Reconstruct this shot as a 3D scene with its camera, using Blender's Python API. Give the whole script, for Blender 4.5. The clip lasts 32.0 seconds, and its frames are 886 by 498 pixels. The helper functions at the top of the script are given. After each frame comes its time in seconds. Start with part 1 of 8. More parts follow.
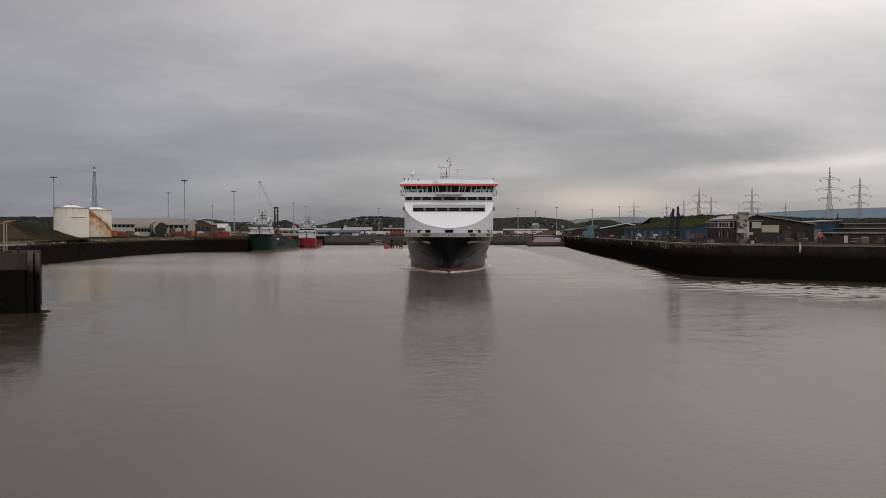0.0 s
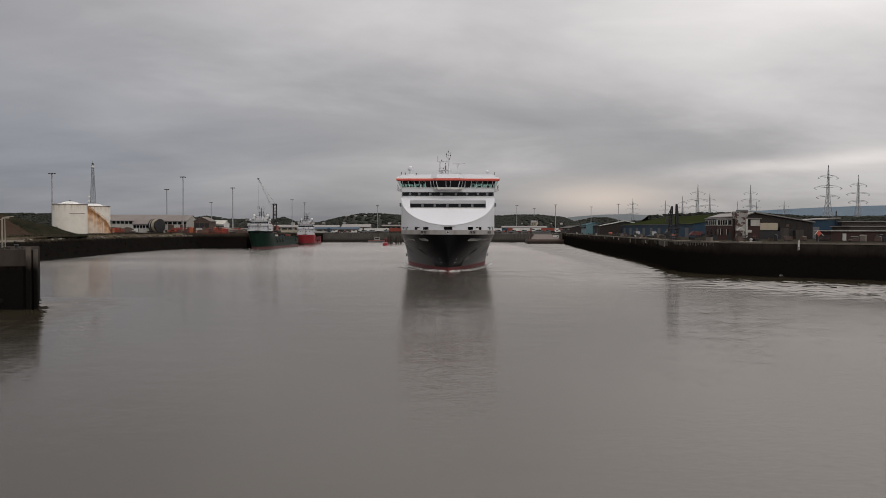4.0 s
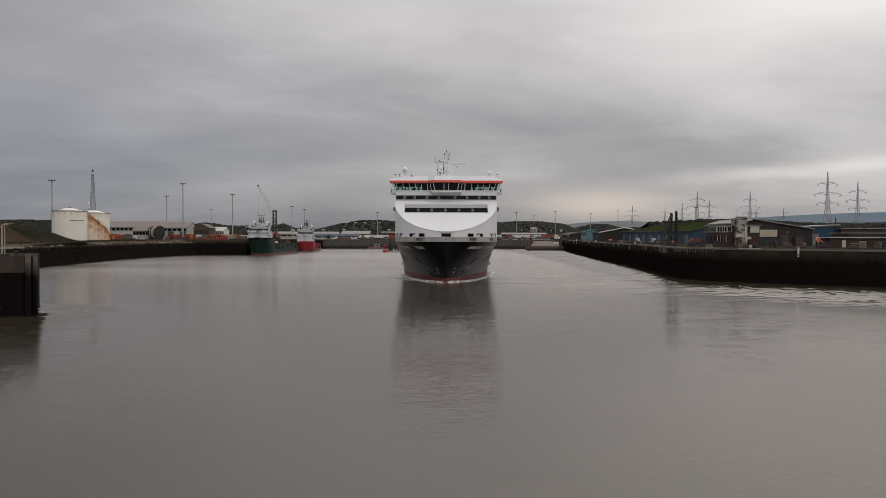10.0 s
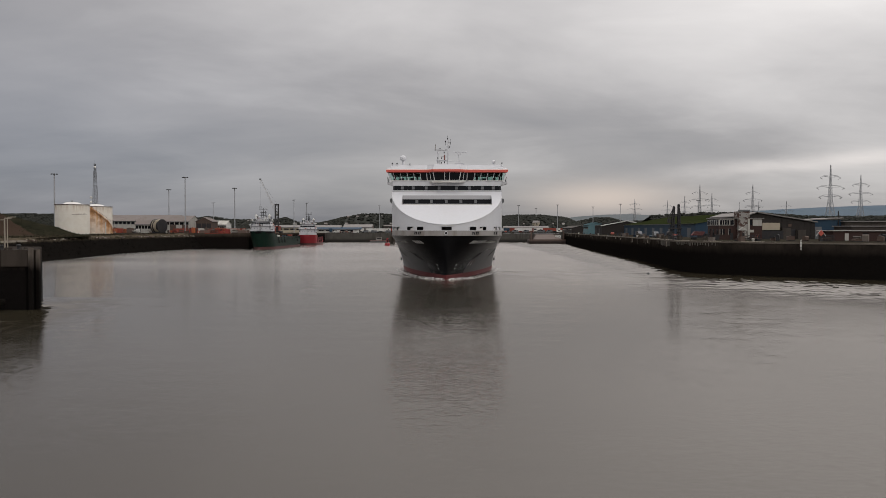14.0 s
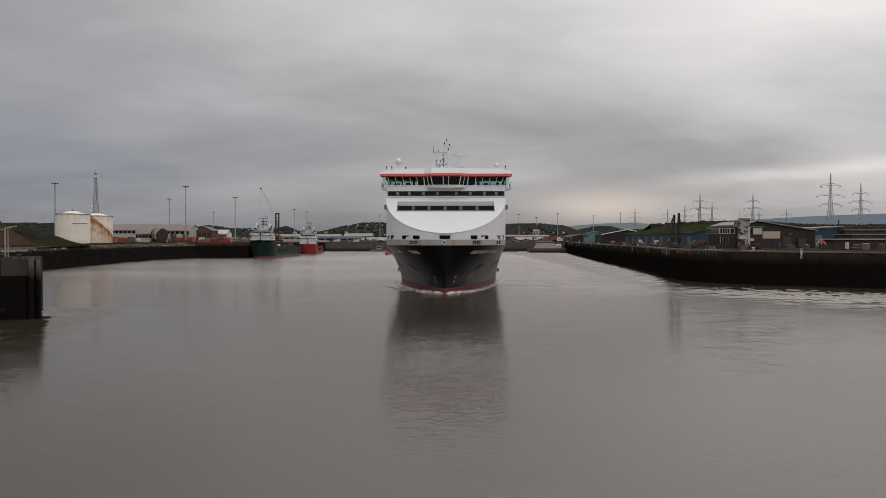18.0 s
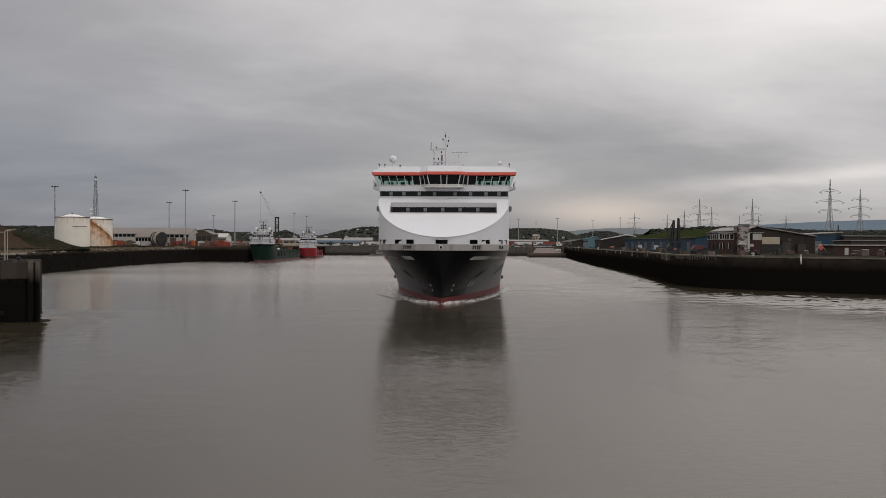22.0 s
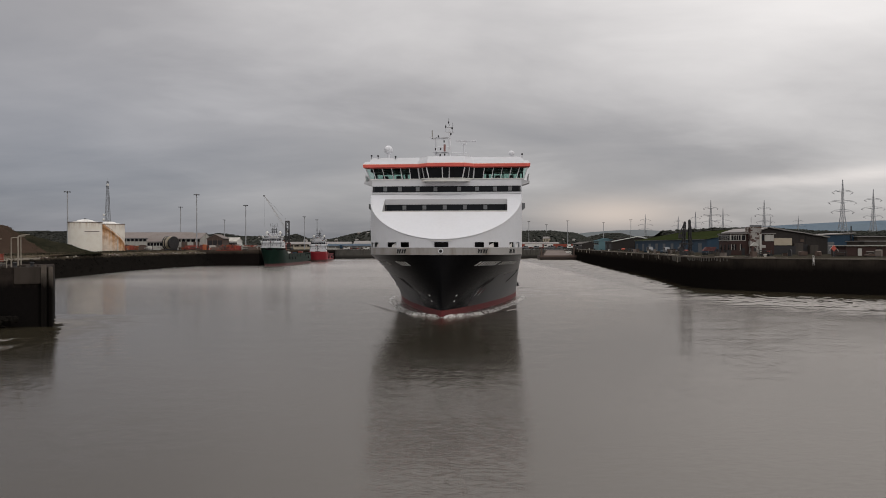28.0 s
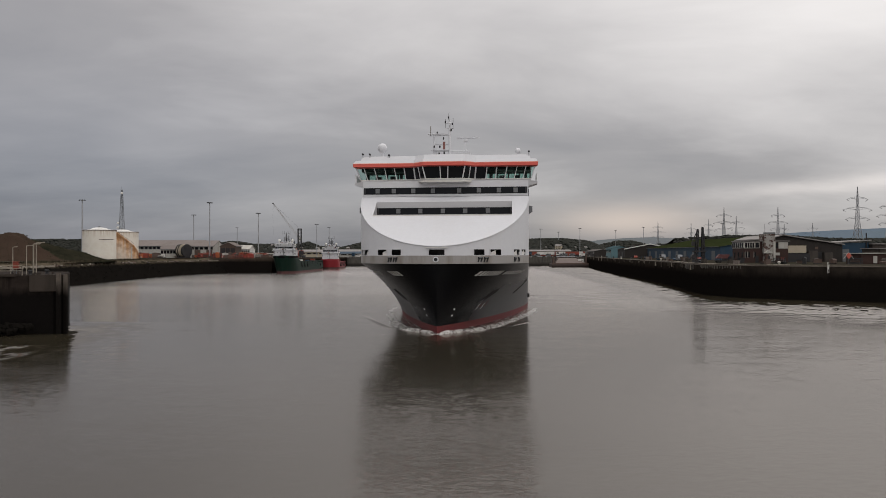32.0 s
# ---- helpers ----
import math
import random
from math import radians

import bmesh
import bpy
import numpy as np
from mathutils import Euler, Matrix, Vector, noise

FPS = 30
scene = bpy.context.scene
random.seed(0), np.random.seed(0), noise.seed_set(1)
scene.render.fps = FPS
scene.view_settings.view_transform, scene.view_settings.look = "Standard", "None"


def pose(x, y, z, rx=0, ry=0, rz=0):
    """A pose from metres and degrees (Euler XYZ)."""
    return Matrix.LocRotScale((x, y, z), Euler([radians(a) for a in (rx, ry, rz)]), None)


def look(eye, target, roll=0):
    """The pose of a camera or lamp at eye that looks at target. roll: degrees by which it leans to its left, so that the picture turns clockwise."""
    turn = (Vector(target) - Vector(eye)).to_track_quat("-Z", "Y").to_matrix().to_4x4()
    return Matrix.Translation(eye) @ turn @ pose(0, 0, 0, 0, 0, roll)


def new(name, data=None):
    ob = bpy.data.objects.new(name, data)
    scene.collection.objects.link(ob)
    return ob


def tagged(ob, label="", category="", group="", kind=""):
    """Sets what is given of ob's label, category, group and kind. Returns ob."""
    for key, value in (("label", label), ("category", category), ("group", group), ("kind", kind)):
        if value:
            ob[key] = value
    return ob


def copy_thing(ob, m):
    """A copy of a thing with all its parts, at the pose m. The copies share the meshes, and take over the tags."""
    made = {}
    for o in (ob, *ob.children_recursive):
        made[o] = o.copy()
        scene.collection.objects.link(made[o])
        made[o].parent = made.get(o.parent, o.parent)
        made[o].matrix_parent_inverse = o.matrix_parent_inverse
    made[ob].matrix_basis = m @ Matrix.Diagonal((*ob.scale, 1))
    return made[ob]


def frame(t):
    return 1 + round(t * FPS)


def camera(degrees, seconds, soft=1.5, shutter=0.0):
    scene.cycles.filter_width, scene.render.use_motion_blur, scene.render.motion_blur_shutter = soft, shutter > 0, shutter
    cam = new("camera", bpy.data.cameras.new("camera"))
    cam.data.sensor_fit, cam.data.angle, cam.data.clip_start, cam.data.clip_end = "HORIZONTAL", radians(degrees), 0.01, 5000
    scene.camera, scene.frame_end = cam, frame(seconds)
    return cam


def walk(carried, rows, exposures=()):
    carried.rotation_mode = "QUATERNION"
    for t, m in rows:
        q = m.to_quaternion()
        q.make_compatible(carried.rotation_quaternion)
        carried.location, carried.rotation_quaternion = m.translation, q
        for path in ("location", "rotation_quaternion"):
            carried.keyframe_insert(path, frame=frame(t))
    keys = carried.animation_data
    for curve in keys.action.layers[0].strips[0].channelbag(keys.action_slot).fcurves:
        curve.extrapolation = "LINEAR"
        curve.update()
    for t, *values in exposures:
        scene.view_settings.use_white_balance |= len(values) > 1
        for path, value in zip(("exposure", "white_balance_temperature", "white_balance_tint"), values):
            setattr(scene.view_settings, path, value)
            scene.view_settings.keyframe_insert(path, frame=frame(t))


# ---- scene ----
from functools import lru_cache
from itertools import product

cam = camera(60.0, 32.0, soft=0.7)
EYE_HEIGHT = 11.2
# seconds, tilt, lean, turn of the hovering camera
TURN = [
    (0.0, 88.692, -0.0, -0.0), (0.5, 88.685, 0.015, 0.002), (1.0, 88.687, 0.019, -0.011), (1.5, 88.697, 0.028, -0.037), (2.0, 88.698, 0.019, -0.063),
    (2.5, 88.672, -0.01, -0.092), (3.0, 88.619, -0.034, -0.1), (3.5, 88.544, -0.089, -0.083), (5.5, 88.308, -0.152, -0.122), (6.0, 88.255, -0.162, -0.116),
    (6.5, 88.23, -0.192, -0.121), (7.0, 88.247, -0.205, -0.129), (7.5, 88.325, -0.198, -0.124), (8.0, 88.461, -0.199, -0.125), (8.5, 88.614, -0.194, -0.131),
    (9.0, 88.766, -0.169, -0.124), (9.5, 88.908, -0.136, -0.119), (10.0, 88.977, -0.121, -0.116), (10.5, 88.945, -0.114, -0.095), (11.0, 88.872, -0.103, -0.067),
    (11.5, 88.789, -0.099, -0.058), (12.0, 88.697, -0.093, -0.059), (12.5, 88.631, -0.089, -0.057), (13.0, 88.568, -0.085, -0.053), (13.5, 88.498, -0.075, -0.023),
    (14.0, 88.486, -0.073, 0.043), (14.5, 88.533, -0.076, 0.121), (16.5, 88.868, 0.041, 0.142), (17.0, 88.99, 0.015, 0.131), (17.5, 89.075, 0.001, 0.107),
    (18.0, 89.149, -0.013, 0.07), (18.5, 89.222, -0.022, 0.027), (19.0, 89.278, -0.009, -0.007), (19.5, 89.335, 0.004, -0.017), (20.0, 89.377, -0.013, -0.003),
    (20.5, 89.386, -0.07, 0.016), (21.0, 89.403, -0.142, 0.016), (21.5, 89.437, -0.197, 0.012), (22.0, 89.484, -0.221, 0.039), (22.5, 89.536, -0.211, 0.098),
    (23.0, 89.582, -0.192, 0.142), (23.5, 89.631, -0.175, 0.162), (24.0, 89.659, -0.161, 0.193), (24.5, 89.653, -0.138, 0.251), (25.0, 89.635, -0.067, 0.347),
    (25.5, 89.625, 0.052, 0.456), (27.5, 89.687, 0.05, 0.677), (28.0, 89.7, 0.095, 0.806), (28.5, 89.723, 0.147, 0.892), (29.0, 89.762, 0.177, 0.962),
    (29.5, 89.825, 0.174, 1.042), (30.0, 89.909, 0.153, 1.115), (30.5, 90.002, 0.126, 1.192), (31.0, 90.094, 0.112, 1.352), (31.5, 90.181, 0.121, 1.558),
    (32.0, 90.272, 0.123, 1.687),
]
walk(cam, [(t, pose(0, 0, EYE_HEIGHT, 0, 0, turn) @ pose(0, 0, 0, tilt, 0, 0) @ pose(0, 0, 0, 0, 0, -lean))
           for t, tilt, lean, turn in TURN])
# seconds, stem's place on the water and heading of the ferry
COURSE = [
    (0, 1.67, 209.23, -0.05), (1, 1.71, 206.81, -0.02), (2, 1.72, 204.28, 0.0), (3, 1.7, 201.64, 0.02), (4, 1.65, 198.9, 0.05),
    (5, 1.59, 196.06, 0.08), (6, 1.51, 193.14, 0.1), (7, 1.42, 190.12, 0.12), (8, 1.32, 187.03, 0.15), (9, 1.21, 183.87, 0.21),
    (10, 1.1, 180.64, 0.27), (11, 0.99, 177.36, 0.33), (12, 0.88, 174.02, 0.39), (13, 0.77, 170.63, 0.45), (14, 0.66, 167.21, 0.59),
    (15, 0.55, 163.74, 0.73), (16, 0.44, 160.26, 0.87), (17, 0.33, 156.75, 1.01), (18, 0.21, 153.22, 1.15), (19, 0.09, 149.69, 1.35),
    (20, -0.04, 146.15, 1.55), (21, -0.18, 142.61, 1.78), (22, -0.34, 139.09, 2.02), (23, -0.51, 135.58, 2.25), (24, -0.72, 132.09, 2.48),
    (25, -0.95, 128.63, 2.72), (26, -1.21, 125.21, 2.95), (27, -1.52, 121.83, 3.15), (28, -1.88, 118.49, 3.35), (29, -2.29, 115.21, 3.55),
    (30, -2.77, 111.98, 3.75), (31, -3.31, 108.82, 4.05), (32, -3.94, 105.74, 4.35),
]

# ---- light ----
world = bpy.data.worlds.new("overcast_sky")
scene.world = world
world.use_nodes = True
wn, wl = world.node_tree.nodes, world.node_tree.links
wn.clear()


def wmath(op, a, b=None, clamp=False):
    n = wn.new("ShaderNodeMath")
    n.operation, n.use_clamp = op, clamp
    for i, v in enumerate((a, b)):
        if v is None:
            continue
        if isinstance(v, (int, float)):
            n.inputs[i].default_value = v
        else:
            wl.new(v, n.inputs[i])
    return n.outputs[0]


SUN_UP, SUN_TURN = 52.0, 165.0
nishita = wn.new("ShaderNodeTexSky")
nishita.sky_type, nishita.sun_disc = "NISHITA", False
nishita.sun_elevation, nishita.sun_rotation = radians(SUN_UP), radians(SUN_TURN)
coord = wn.new("ShaderNodeTexCoord")
axes = wn.new("ShaderNodeSeparateXYZ")
wl.new(coord.outputs["Generated"], axes.inputs[0])
dx, dy, dz = axes.outputs
up = wmath("MAXIMUM", dz, 0.0)
deck = wmath("ADD", up, 0.17)
plane = wn.new("ShaderNodeCombineXYZ")
wl.new(wmath("DIVIDE", dx, deck), plane.inputs[0])
wl.new(wmath("DIVIDE", dy, deck), plane.inputs[1])


def cloud(scale, detail, rough, shift, stretch):
    place = wn.new("ShaderNodeMapping")
    place.inputs["Location"].default_value = shift
    place.inputs["Scale"].default_value = stretch
    place.inputs["Rotation"].default_value = (0, 0, radians(-14))
    wl.new(plane.outputs[0], place.inputs[0])
    n = wn.new("ShaderNodeTexNoise")
    n.inputs["Scale"].default_value, n.inputs["Detail"].default_value = scale, detail
    n.inputs["Roughness"].default_value = rough
    n.inputs["Distortion"].default_value = 0.4
    wl.new(place.outputs[0], n.inputs["Vector"])
    return n.outputs["Fac"]


banks = cloud(0.50, 6.0, 0.52, (3.1, 1.7, 0), (0.75, 1.0, 1))
wisps = cloud(1.5, 7.0, 0.56, (7.3, 4.2, 0), (0.85, 1.15, 1))
shade = wmath("ADD", wmath("MULTIPLY", wmath("SUBTRACT", banks, 0.5), 1.05), wmath("MULTIPLY", wmath("SUBTRACT", wisps, 0.5), 0.34))
low_bank = wmath("MULTIPLY", wmath("MULTIPLY", dx, 2.4, True), wmath("DIVIDE", wmath("SUBTRACT", 0.25, up), 0.09, True))
west_bank = wmath("MULTIPLY", wmath("MULTIPLY", wmath("SUBTRACT", 0.0, dx), 6.0, True), wmath("DIVIDE", wmath("SUBTRACT", 0.12, up), 0.09, True))
lift = wmath("ADD", wmath("SUBTRACT", wmath("MULTIPLY", up, wmath("SUBTRACT", 1.3, wmath("MULTIPLY", dx, 0.5))), wmath("MULTIPLY", west_bank, 0.085)), wmath("SUBTRACT", wmath("MULTIPLY", dx, 0.61), wmath("MULTIPLY", low_bank, 0.135)))
lightness = wmath("ADD", wmath("ADD", shade, lift), 0.290, clamp=True)
ramp = wn.new("ShaderNodeValToRGB")
ramp.color_ramp.elements[0].position, ramp.color_ramp.elements[0].color = 0.0, (0.198, 0.198, 0.216, 1)
ramp.color_ramp.elements[1].position, ramp.color_ramp.elements[1].color = 1.0, (0.885, 0.848, 0.828, 1)
mid = ramp.color_ramp.elements.new(0.42)
mid.color = (0.385, 0.369, 0.371, 1)
wl.new(lightness, ramp.inputs[0])
# thin warm break in the cloud low over the land
gx = wmath("DIVIDE", wmath("SUBTRACT", dx, 0.205), 0.085)
gz = wmath("DIVIDE", wmath("SUBTRACT", dz, 0.040), 0.020)
spread = wmath("ADD", wmath("MULTIPLY", gx, gx), wmath("MULTIPLY", gz, gz))
ahead = wmath("GREATER_THAN", dy, 0.0)
gap = wmath("MULTIPLY", wmath("POWER", 2.718, wmath("MULTIPLY", spread, -1.0)), ahead)
warm = wn.new("ShaderNodeMixRGB")
warm.inputs[2].default_value = (0.66, 0.565, 0.505, 1)
# and a long bright rift further round, higher up
rx = wmath("DIVIDE", wmath("SUBTRACT", dx, 0.47), 0.14)
rz = wmath("DIVIDE", wmath("SUBTRACT", dz, wmath("ADD", wmath("MULTIPLY", dx, 0.05), 0.056)), 0.010)
rift = wmath("MULTIPLY", wmath("POWER", 2.718, wmath("MULTIPLY", wmath("ADD", wmath("MULTIPLY", rx, rx), wmath("MULTIPLY", rz, rz)), -1.0)), ahead)
rift = wmath("MULTIPLY", rift, wmath("ADD", wmath("MULTIPLY", wisps, 1.4), -0.25, clamp=True))
wl.new(wmath("MULTIPLY", gap, 0.9, clamp=True), warm.inputs[0])
torn = wn.new("ShaderNodeMixRGB")
torn.inputs[2].default_value = (0.86, 0.80, 0.77, 1)
wl.new(wmath("MULTIPLY", rift, 1.5, clamp=True), torn.inputs[0])
# cooler cloud over the left-hand shore
cool = wn.new("ShaderNodeMixRGB")
cool.blend_type = "MULTIPLY"
cool.inputs[2].default_value = (0.945, 0.982, 1.050, 1)
wl.new(wmath("MULTIPLY", wmath("MULTIPLY", wmath("ADD", dx, 0.05), -2.6, clamp=True), wmath("DIVIDE", wmath("SUBTRACT", 0.30, up), 0.22, True)), cool.inputs[0])
wl.new(ramp.outputs[0], cool.inputs[1])
wl.new(cool.outputs[0], warm.inputs[1])
over = wn.new("ShaderNodeMixRGB")
over.inputs[0].default_value = 0.93
dim = wn.new("ShaderNodeMixRGB")
dim.blend_type = "MULTIPLY"
dim.inputs[0].default_value = 1.0
dim.inputs[2].default_value = (0.09, 0.09, 0.09, 1)
wl.new(nishita.outputs[0], dim.inputs[1])
wl.new(dim.outputs[0], over.inputs[1])
wl.new(warm.outputs[0], torn.inputs[1])
wl.new(torn.outputs[0], over.inputs[2])
back = wn.new("ShaderNodeBackground")
wl.new(wmath("ADD", wmath("MULTIPLY", wmath("MAXIMUM", wmath("SUBTRACT", up, 0.24), 0.0), 1.1), 1.0), back.inputs[1])
wl.new(over.outputs[0], back.inputs[0])
wout = wn.new("ShaderNodeOutputWorld")
wl.new(back.outputs[0], wout.inputs[0])

sun = new("sun", bpy.data.lights.new("sun", "SUN"))
sun.data.energy, sun.data.angle, sun.data.color = 0.42, radians(35), (1.0, 0.99, 0.98)
sun.matrix_world = look((40, -150, 220), (0, 0, 0))


# ---- materials ----
class Nodes:
    """Small wrapper to write node trees in short lines."""

    def __init__(self, name):
        self.mat = bpy.data.materials.new(name)
        self.mat.use_nodes = True
        self.t = self.mat.node_tree
        self.b = self.t.nodes["Principled BSDF"]
        self.out = self.t.nodes["Material Output"]
        self.c = self.t.nodes.new("ShaderNodeTexCoord")

    def link(self, a, b):
        self.t.links.new(a, b)

    def noise(self, scale, detail=4, rough=0.55, stretch=None, space="Object"):
        n = self.t.nodes.new("ShaderNodeTexNoise")
        n.inputs["Scale"].default_value, n.inputs["Detail"].default_value = scale, detail
        n.inputs["Roughness"].default_value = rough
        src = self.c.outputs[space]
        if stretch:
            m = self.t.nodes.new("ShaderNodeMapping")
            m.inputs["Scale"].default_value = stretch
            self.link(src, m.inputs[0])
            src = m.outputs[0]
        self.link(src, n.inputs["Vector"])
        return n.outputs["Fac"]

    def ramp(self, fac, *stops):
        n = self.t.nodes.new("ShaderNodeValToRGB")
        e = n.color_ramp.elements
        while len(e) < len(stops):
            e.new(0.5)
        for el, (p, col) in zip(e, stops):
            el.position = p
            el.color = (*col, 1) if len(col) == 3 else col
        self.link(fac, n.inputs[0])
        return n.outputs[0]

    def mix(self, fac, a, b, mode="MIX"):
        n = self.t.nodes.new("ShaderNodeMixRGB")
        n.blend_type = mode
        for i, v in enumerate((fac, a, b)):
            if isinstance(v, (int, float)):
                n.inputs[i].default_value = v
            elif isinstance(v, tuple):
                n.inputs[i].default_value = (*v, 1)
            else:
                self.link(v, n.inputs[i])
        return n.outputs[0]

    def math(self, op, a, b=0.0, clamp=False):
        n = self.t.nodes.new("ShaderNodeMath")
        n.operation, n.use_clamp = op, clamp
        for i, v in enumerate((a, b)):
            if isinstance(v, (int, float)):
                n.inputs[i].default_value = v
            else:
                self.link(v, n.inputs[i])
        return n.outputs[0]

    def height(self):
        s = self.t.nodes.new("ShaderNodeSeparateXYZ")
        g = self.t.nodes.new("ShaderNodeNewGeometry")
        self.link(g.outputs["Position"], s.inputs[0])
        return s.outputs[2]

    def bump(self, h, strength, distance):
        n = self.t.nodes.new("ShaderNodeBump")
        n.inputs["Strength"].default_value, n.inputs["Distance"].default_value = strength, distance
        self.link(h, n.inputs["Height"])
        self.link(n.outputs[0], self.b.inputs["Normal"])
        return n

    def set(self, color=None, rough=None, metal=None, gloss=None):
        if gloss is not None:
            self.b.inputs["Specular IOR Level"].default_value = gloss
        for name, v in (("Base Color", color), ("Roughness", rough), ("Metallic", metal)):
            if v is None:
                continue
            if isinstance(v, tuple):
                self.b.inputs[name].default_value = (*v, 1)
            elif isinstance(v, (int, float)):
                self.b.inputs[name].default_value = v
            else:
                self.link(v, self.b.inputs[name])
        return self.mat


def worn(name, color, dirt=(0.09, 0.07, 0.05), amount=0.35, rough=0.5, scale=0.6, metal=0.0, streak=False, vary=0.0, gloss=0.25):
    """Painted or bare surface with broad stains, fine grain and a little relief."""
    n = Nodes(name)
    big = n.noise(scale, 5, 0.6, (1, 1, 0.18) if streak else None)
    fine = n.noise(scale * 9, 4, 0.6)
    spots = n.math("MULTIPLY", n.ramp(big, (0.48, (0, 0, 0)), (0.75, (1, 1, 1))), amount)
    col = n.mix(spots, color, dirt)
    col = n.mix(n.math("MULTIPLY", fine, 0.22), col, tuple(c * 0.55 for c in color))
    if vary:
        info = n.t.nodes.new("ShaderNodeObjectInfo")
        col = n.mix(n.math("MULTIPLY", info.outputs["Random"], vary), col, tuple(c * 0.45 for c in color))
    n.bump(fine, 0.15, 0.01)
    r = n.math("ADD", n.math("MULTIPLY", fine, 0.25), rough - 0.1)
    return n.set(col, r, metal, gloss)


def make_water():
    n = Nodes("harbour_water")
    murk = n.noise(0.012, 5, 0.6)
    col = n.ramp(murk, (0.3, (0.017, 0.0146, 0.0088)), (0.75, (0.024, 0.0205, 0.0132)))
    calm = n.ramp(n.noise(0.011, 4, 0.65, (0.6, 1.5, 1)), (0.36, (0.55, 0.55, 0.55)), (0.66, (1, 1, 1)))

    def slopes(scale, detail, rough, stretch, amount, lean=0.0):
        """Wave slopes in x and y as a vector, from a noise's colour."""
        m = n.t.nodes.new("ShaderNodeMapping")
        m.inputs["Scale"].default_value = stretch
        n.link(n.c.outputs["Object"], m.inputs[0])
        t = n.t.nodes.new("ShaderNodeTexNoise")
        t.inputs["Scale"].default_value, t.inputs["Detail"].default_value, t.inputs["Roughness"].default_value = scale, detail, rough
        n.link(m.outputs[0], t.inputs["Vector"])
        v = n.t.nodes.new("ShaderNodeVectorMath")
        v.operation = "MULTIPLY_ADD"
        v.inputs[1].default_value = (amount, amount, 0)
        v.inputs[2].default_value = (-amount / 2, -amount / 2 - lean, 0)
        n.link(t.outputs["Color"], v.inputs[0])
        return v.outputs[0]

    ripples = slopes(2.8, 4, 0.62, (0.65, 1.35, 1), 0.185)
    rolls = slopes(0.3, 3, 0.6, (0.5, 1.3, 1), 0.05)
    spot = n.t.nodes.new("ShaderNodeSeparateXYZ")
    n.link(n.c.outputs["Object"], spot.inputs[0])
    breeze = n.math("DIVIDE", n.math("ADD", spot.outputs[0], n.math("MULTIPLY", n.noise(0.08, 3), 24.0)), 26.0, True)
    near_by = n.math("DIVIDE", n.math("SUBTRACT", 90.0, spot.outputs[1]), 55.0, True)
    far_off = n.math("SUBTRACT", 1.0, n.math("MULTIPLY", n.math("DIVIDE", n.math("SUBTRACT", spot.outputs[1], 120.0), 150.0, True), 0.2))
    # wash thrown back by the right-hand quay and the pier
    place = n.t.nodes.new("ShaderNodeSeparateXYZ")
    n.link(n.c.outputs["Object"], place.inputs[0])
    px, py = place.outputs[0], place.outputs[1]
    off_side = n.math("SUBTRACT", n.math("ADD", n.math("MULTIPLY", n.math("SUBTRACT", py, 203.0), 0.09), 62.0), px)
    off_end = n.math("ADD", n.math("MULTIPLY", n.math("SUBTRACT", 65.0, px), 0.58), n.math("MULTIPLY", n.math("SUBTRACT", 192.0, py), 0.81))
    by_end = n.math("MULTIPLY", n.math("DIVIDE", n.math("SUBTRACT", 62.0, off_end), 30.0, True), n.math("DIVIDE", n.math("SUBTRACT", px, 46.0), 16.0, True))
    by_side = n.math("MULTIPLY", n.math("DIVIDE", n.math("SUBTRACT", 15.0, off_side), 12.0, True), n.math("DIVIDE", n.math("SUBTRACT", py, 188.0), 14.0, True))
    east = n.math("MAXIMUM", by_end, n.math("MULTIPLY", by_side, n.math("DIVIDE", n.math("SUBTRACT", 470.0, py), 110.0, True)))
    west = n.math("MULTIPLY", n.math("DIVIDE", n.math("SUBTRACT", -42.0, px), 14.0, True), n.math("DIVIDE", n.math("SUBTRACT", 125.0, py), 12.0, True))
    patchy = n.ramp(n.noise(0.022, 4, 0.6, (0.7, 1.3, 1)), (0.34, (0.55, 0.55, 0.55)), (0.62, (1, 1, 1)))
    wash = n.math("MULTIPLY", n.math("MAXIMUM", east, west), patchy)
    # long slick streaks lie between the ripples there
    slick = n.ramp(n.noise(0.2, 4, 0.6, (0.9, 0.6, 1)), (0.44, (0.05, 0.05, 0.05)), (0.58, (1.25, 1.25, 1.25)))
    choppy = n.math("ADD", n.math("MULTIPLY", slick, wash), n.math("SUBTRACT", 1.0, wash))
    breezy = n.math("ADD", 1.0, n.math("MULTIPLY", n.math("MULTIPLY", breeze, near_by), 0.8))
    scaled = n.t.nodes.new("ShaderNodeVectorMath")
    scaled.operation = "SCALE"
    n.link(ripples, scaled.inputs[0])
    n.link(n.math("MULTIPLY", n.math("MULTIPLY", n.math("MULTIPLY", calm, far_off), breezy), choppy), scaled.inputs["Scale"])
    both = n.t.nodes.new("ShaderNodeVectorMath")
    n.link(scaled.outputs[0], both.inputs[0])
    # the faces of the backwash that show lean out to the open water
    surge = n.t.nodes.new("ShaderNodeVectorMath")
    surge.operation = "SCALE"
    n.link(slopes(0.34, 4, 0.62, (1.3, 0.75, 1), 0.80, 0.19), surge.inputs[0])
    n.link(wash, surge.inputs["Scale"])
    added = n.t.nodes.new("ShaderNodeVectorMath")
    n.link(rolls, added.inputs[0])
    n.link(surge.outputs[0], added.inputs[1])
    n.link(added.outputs[0], both.inputs[1])
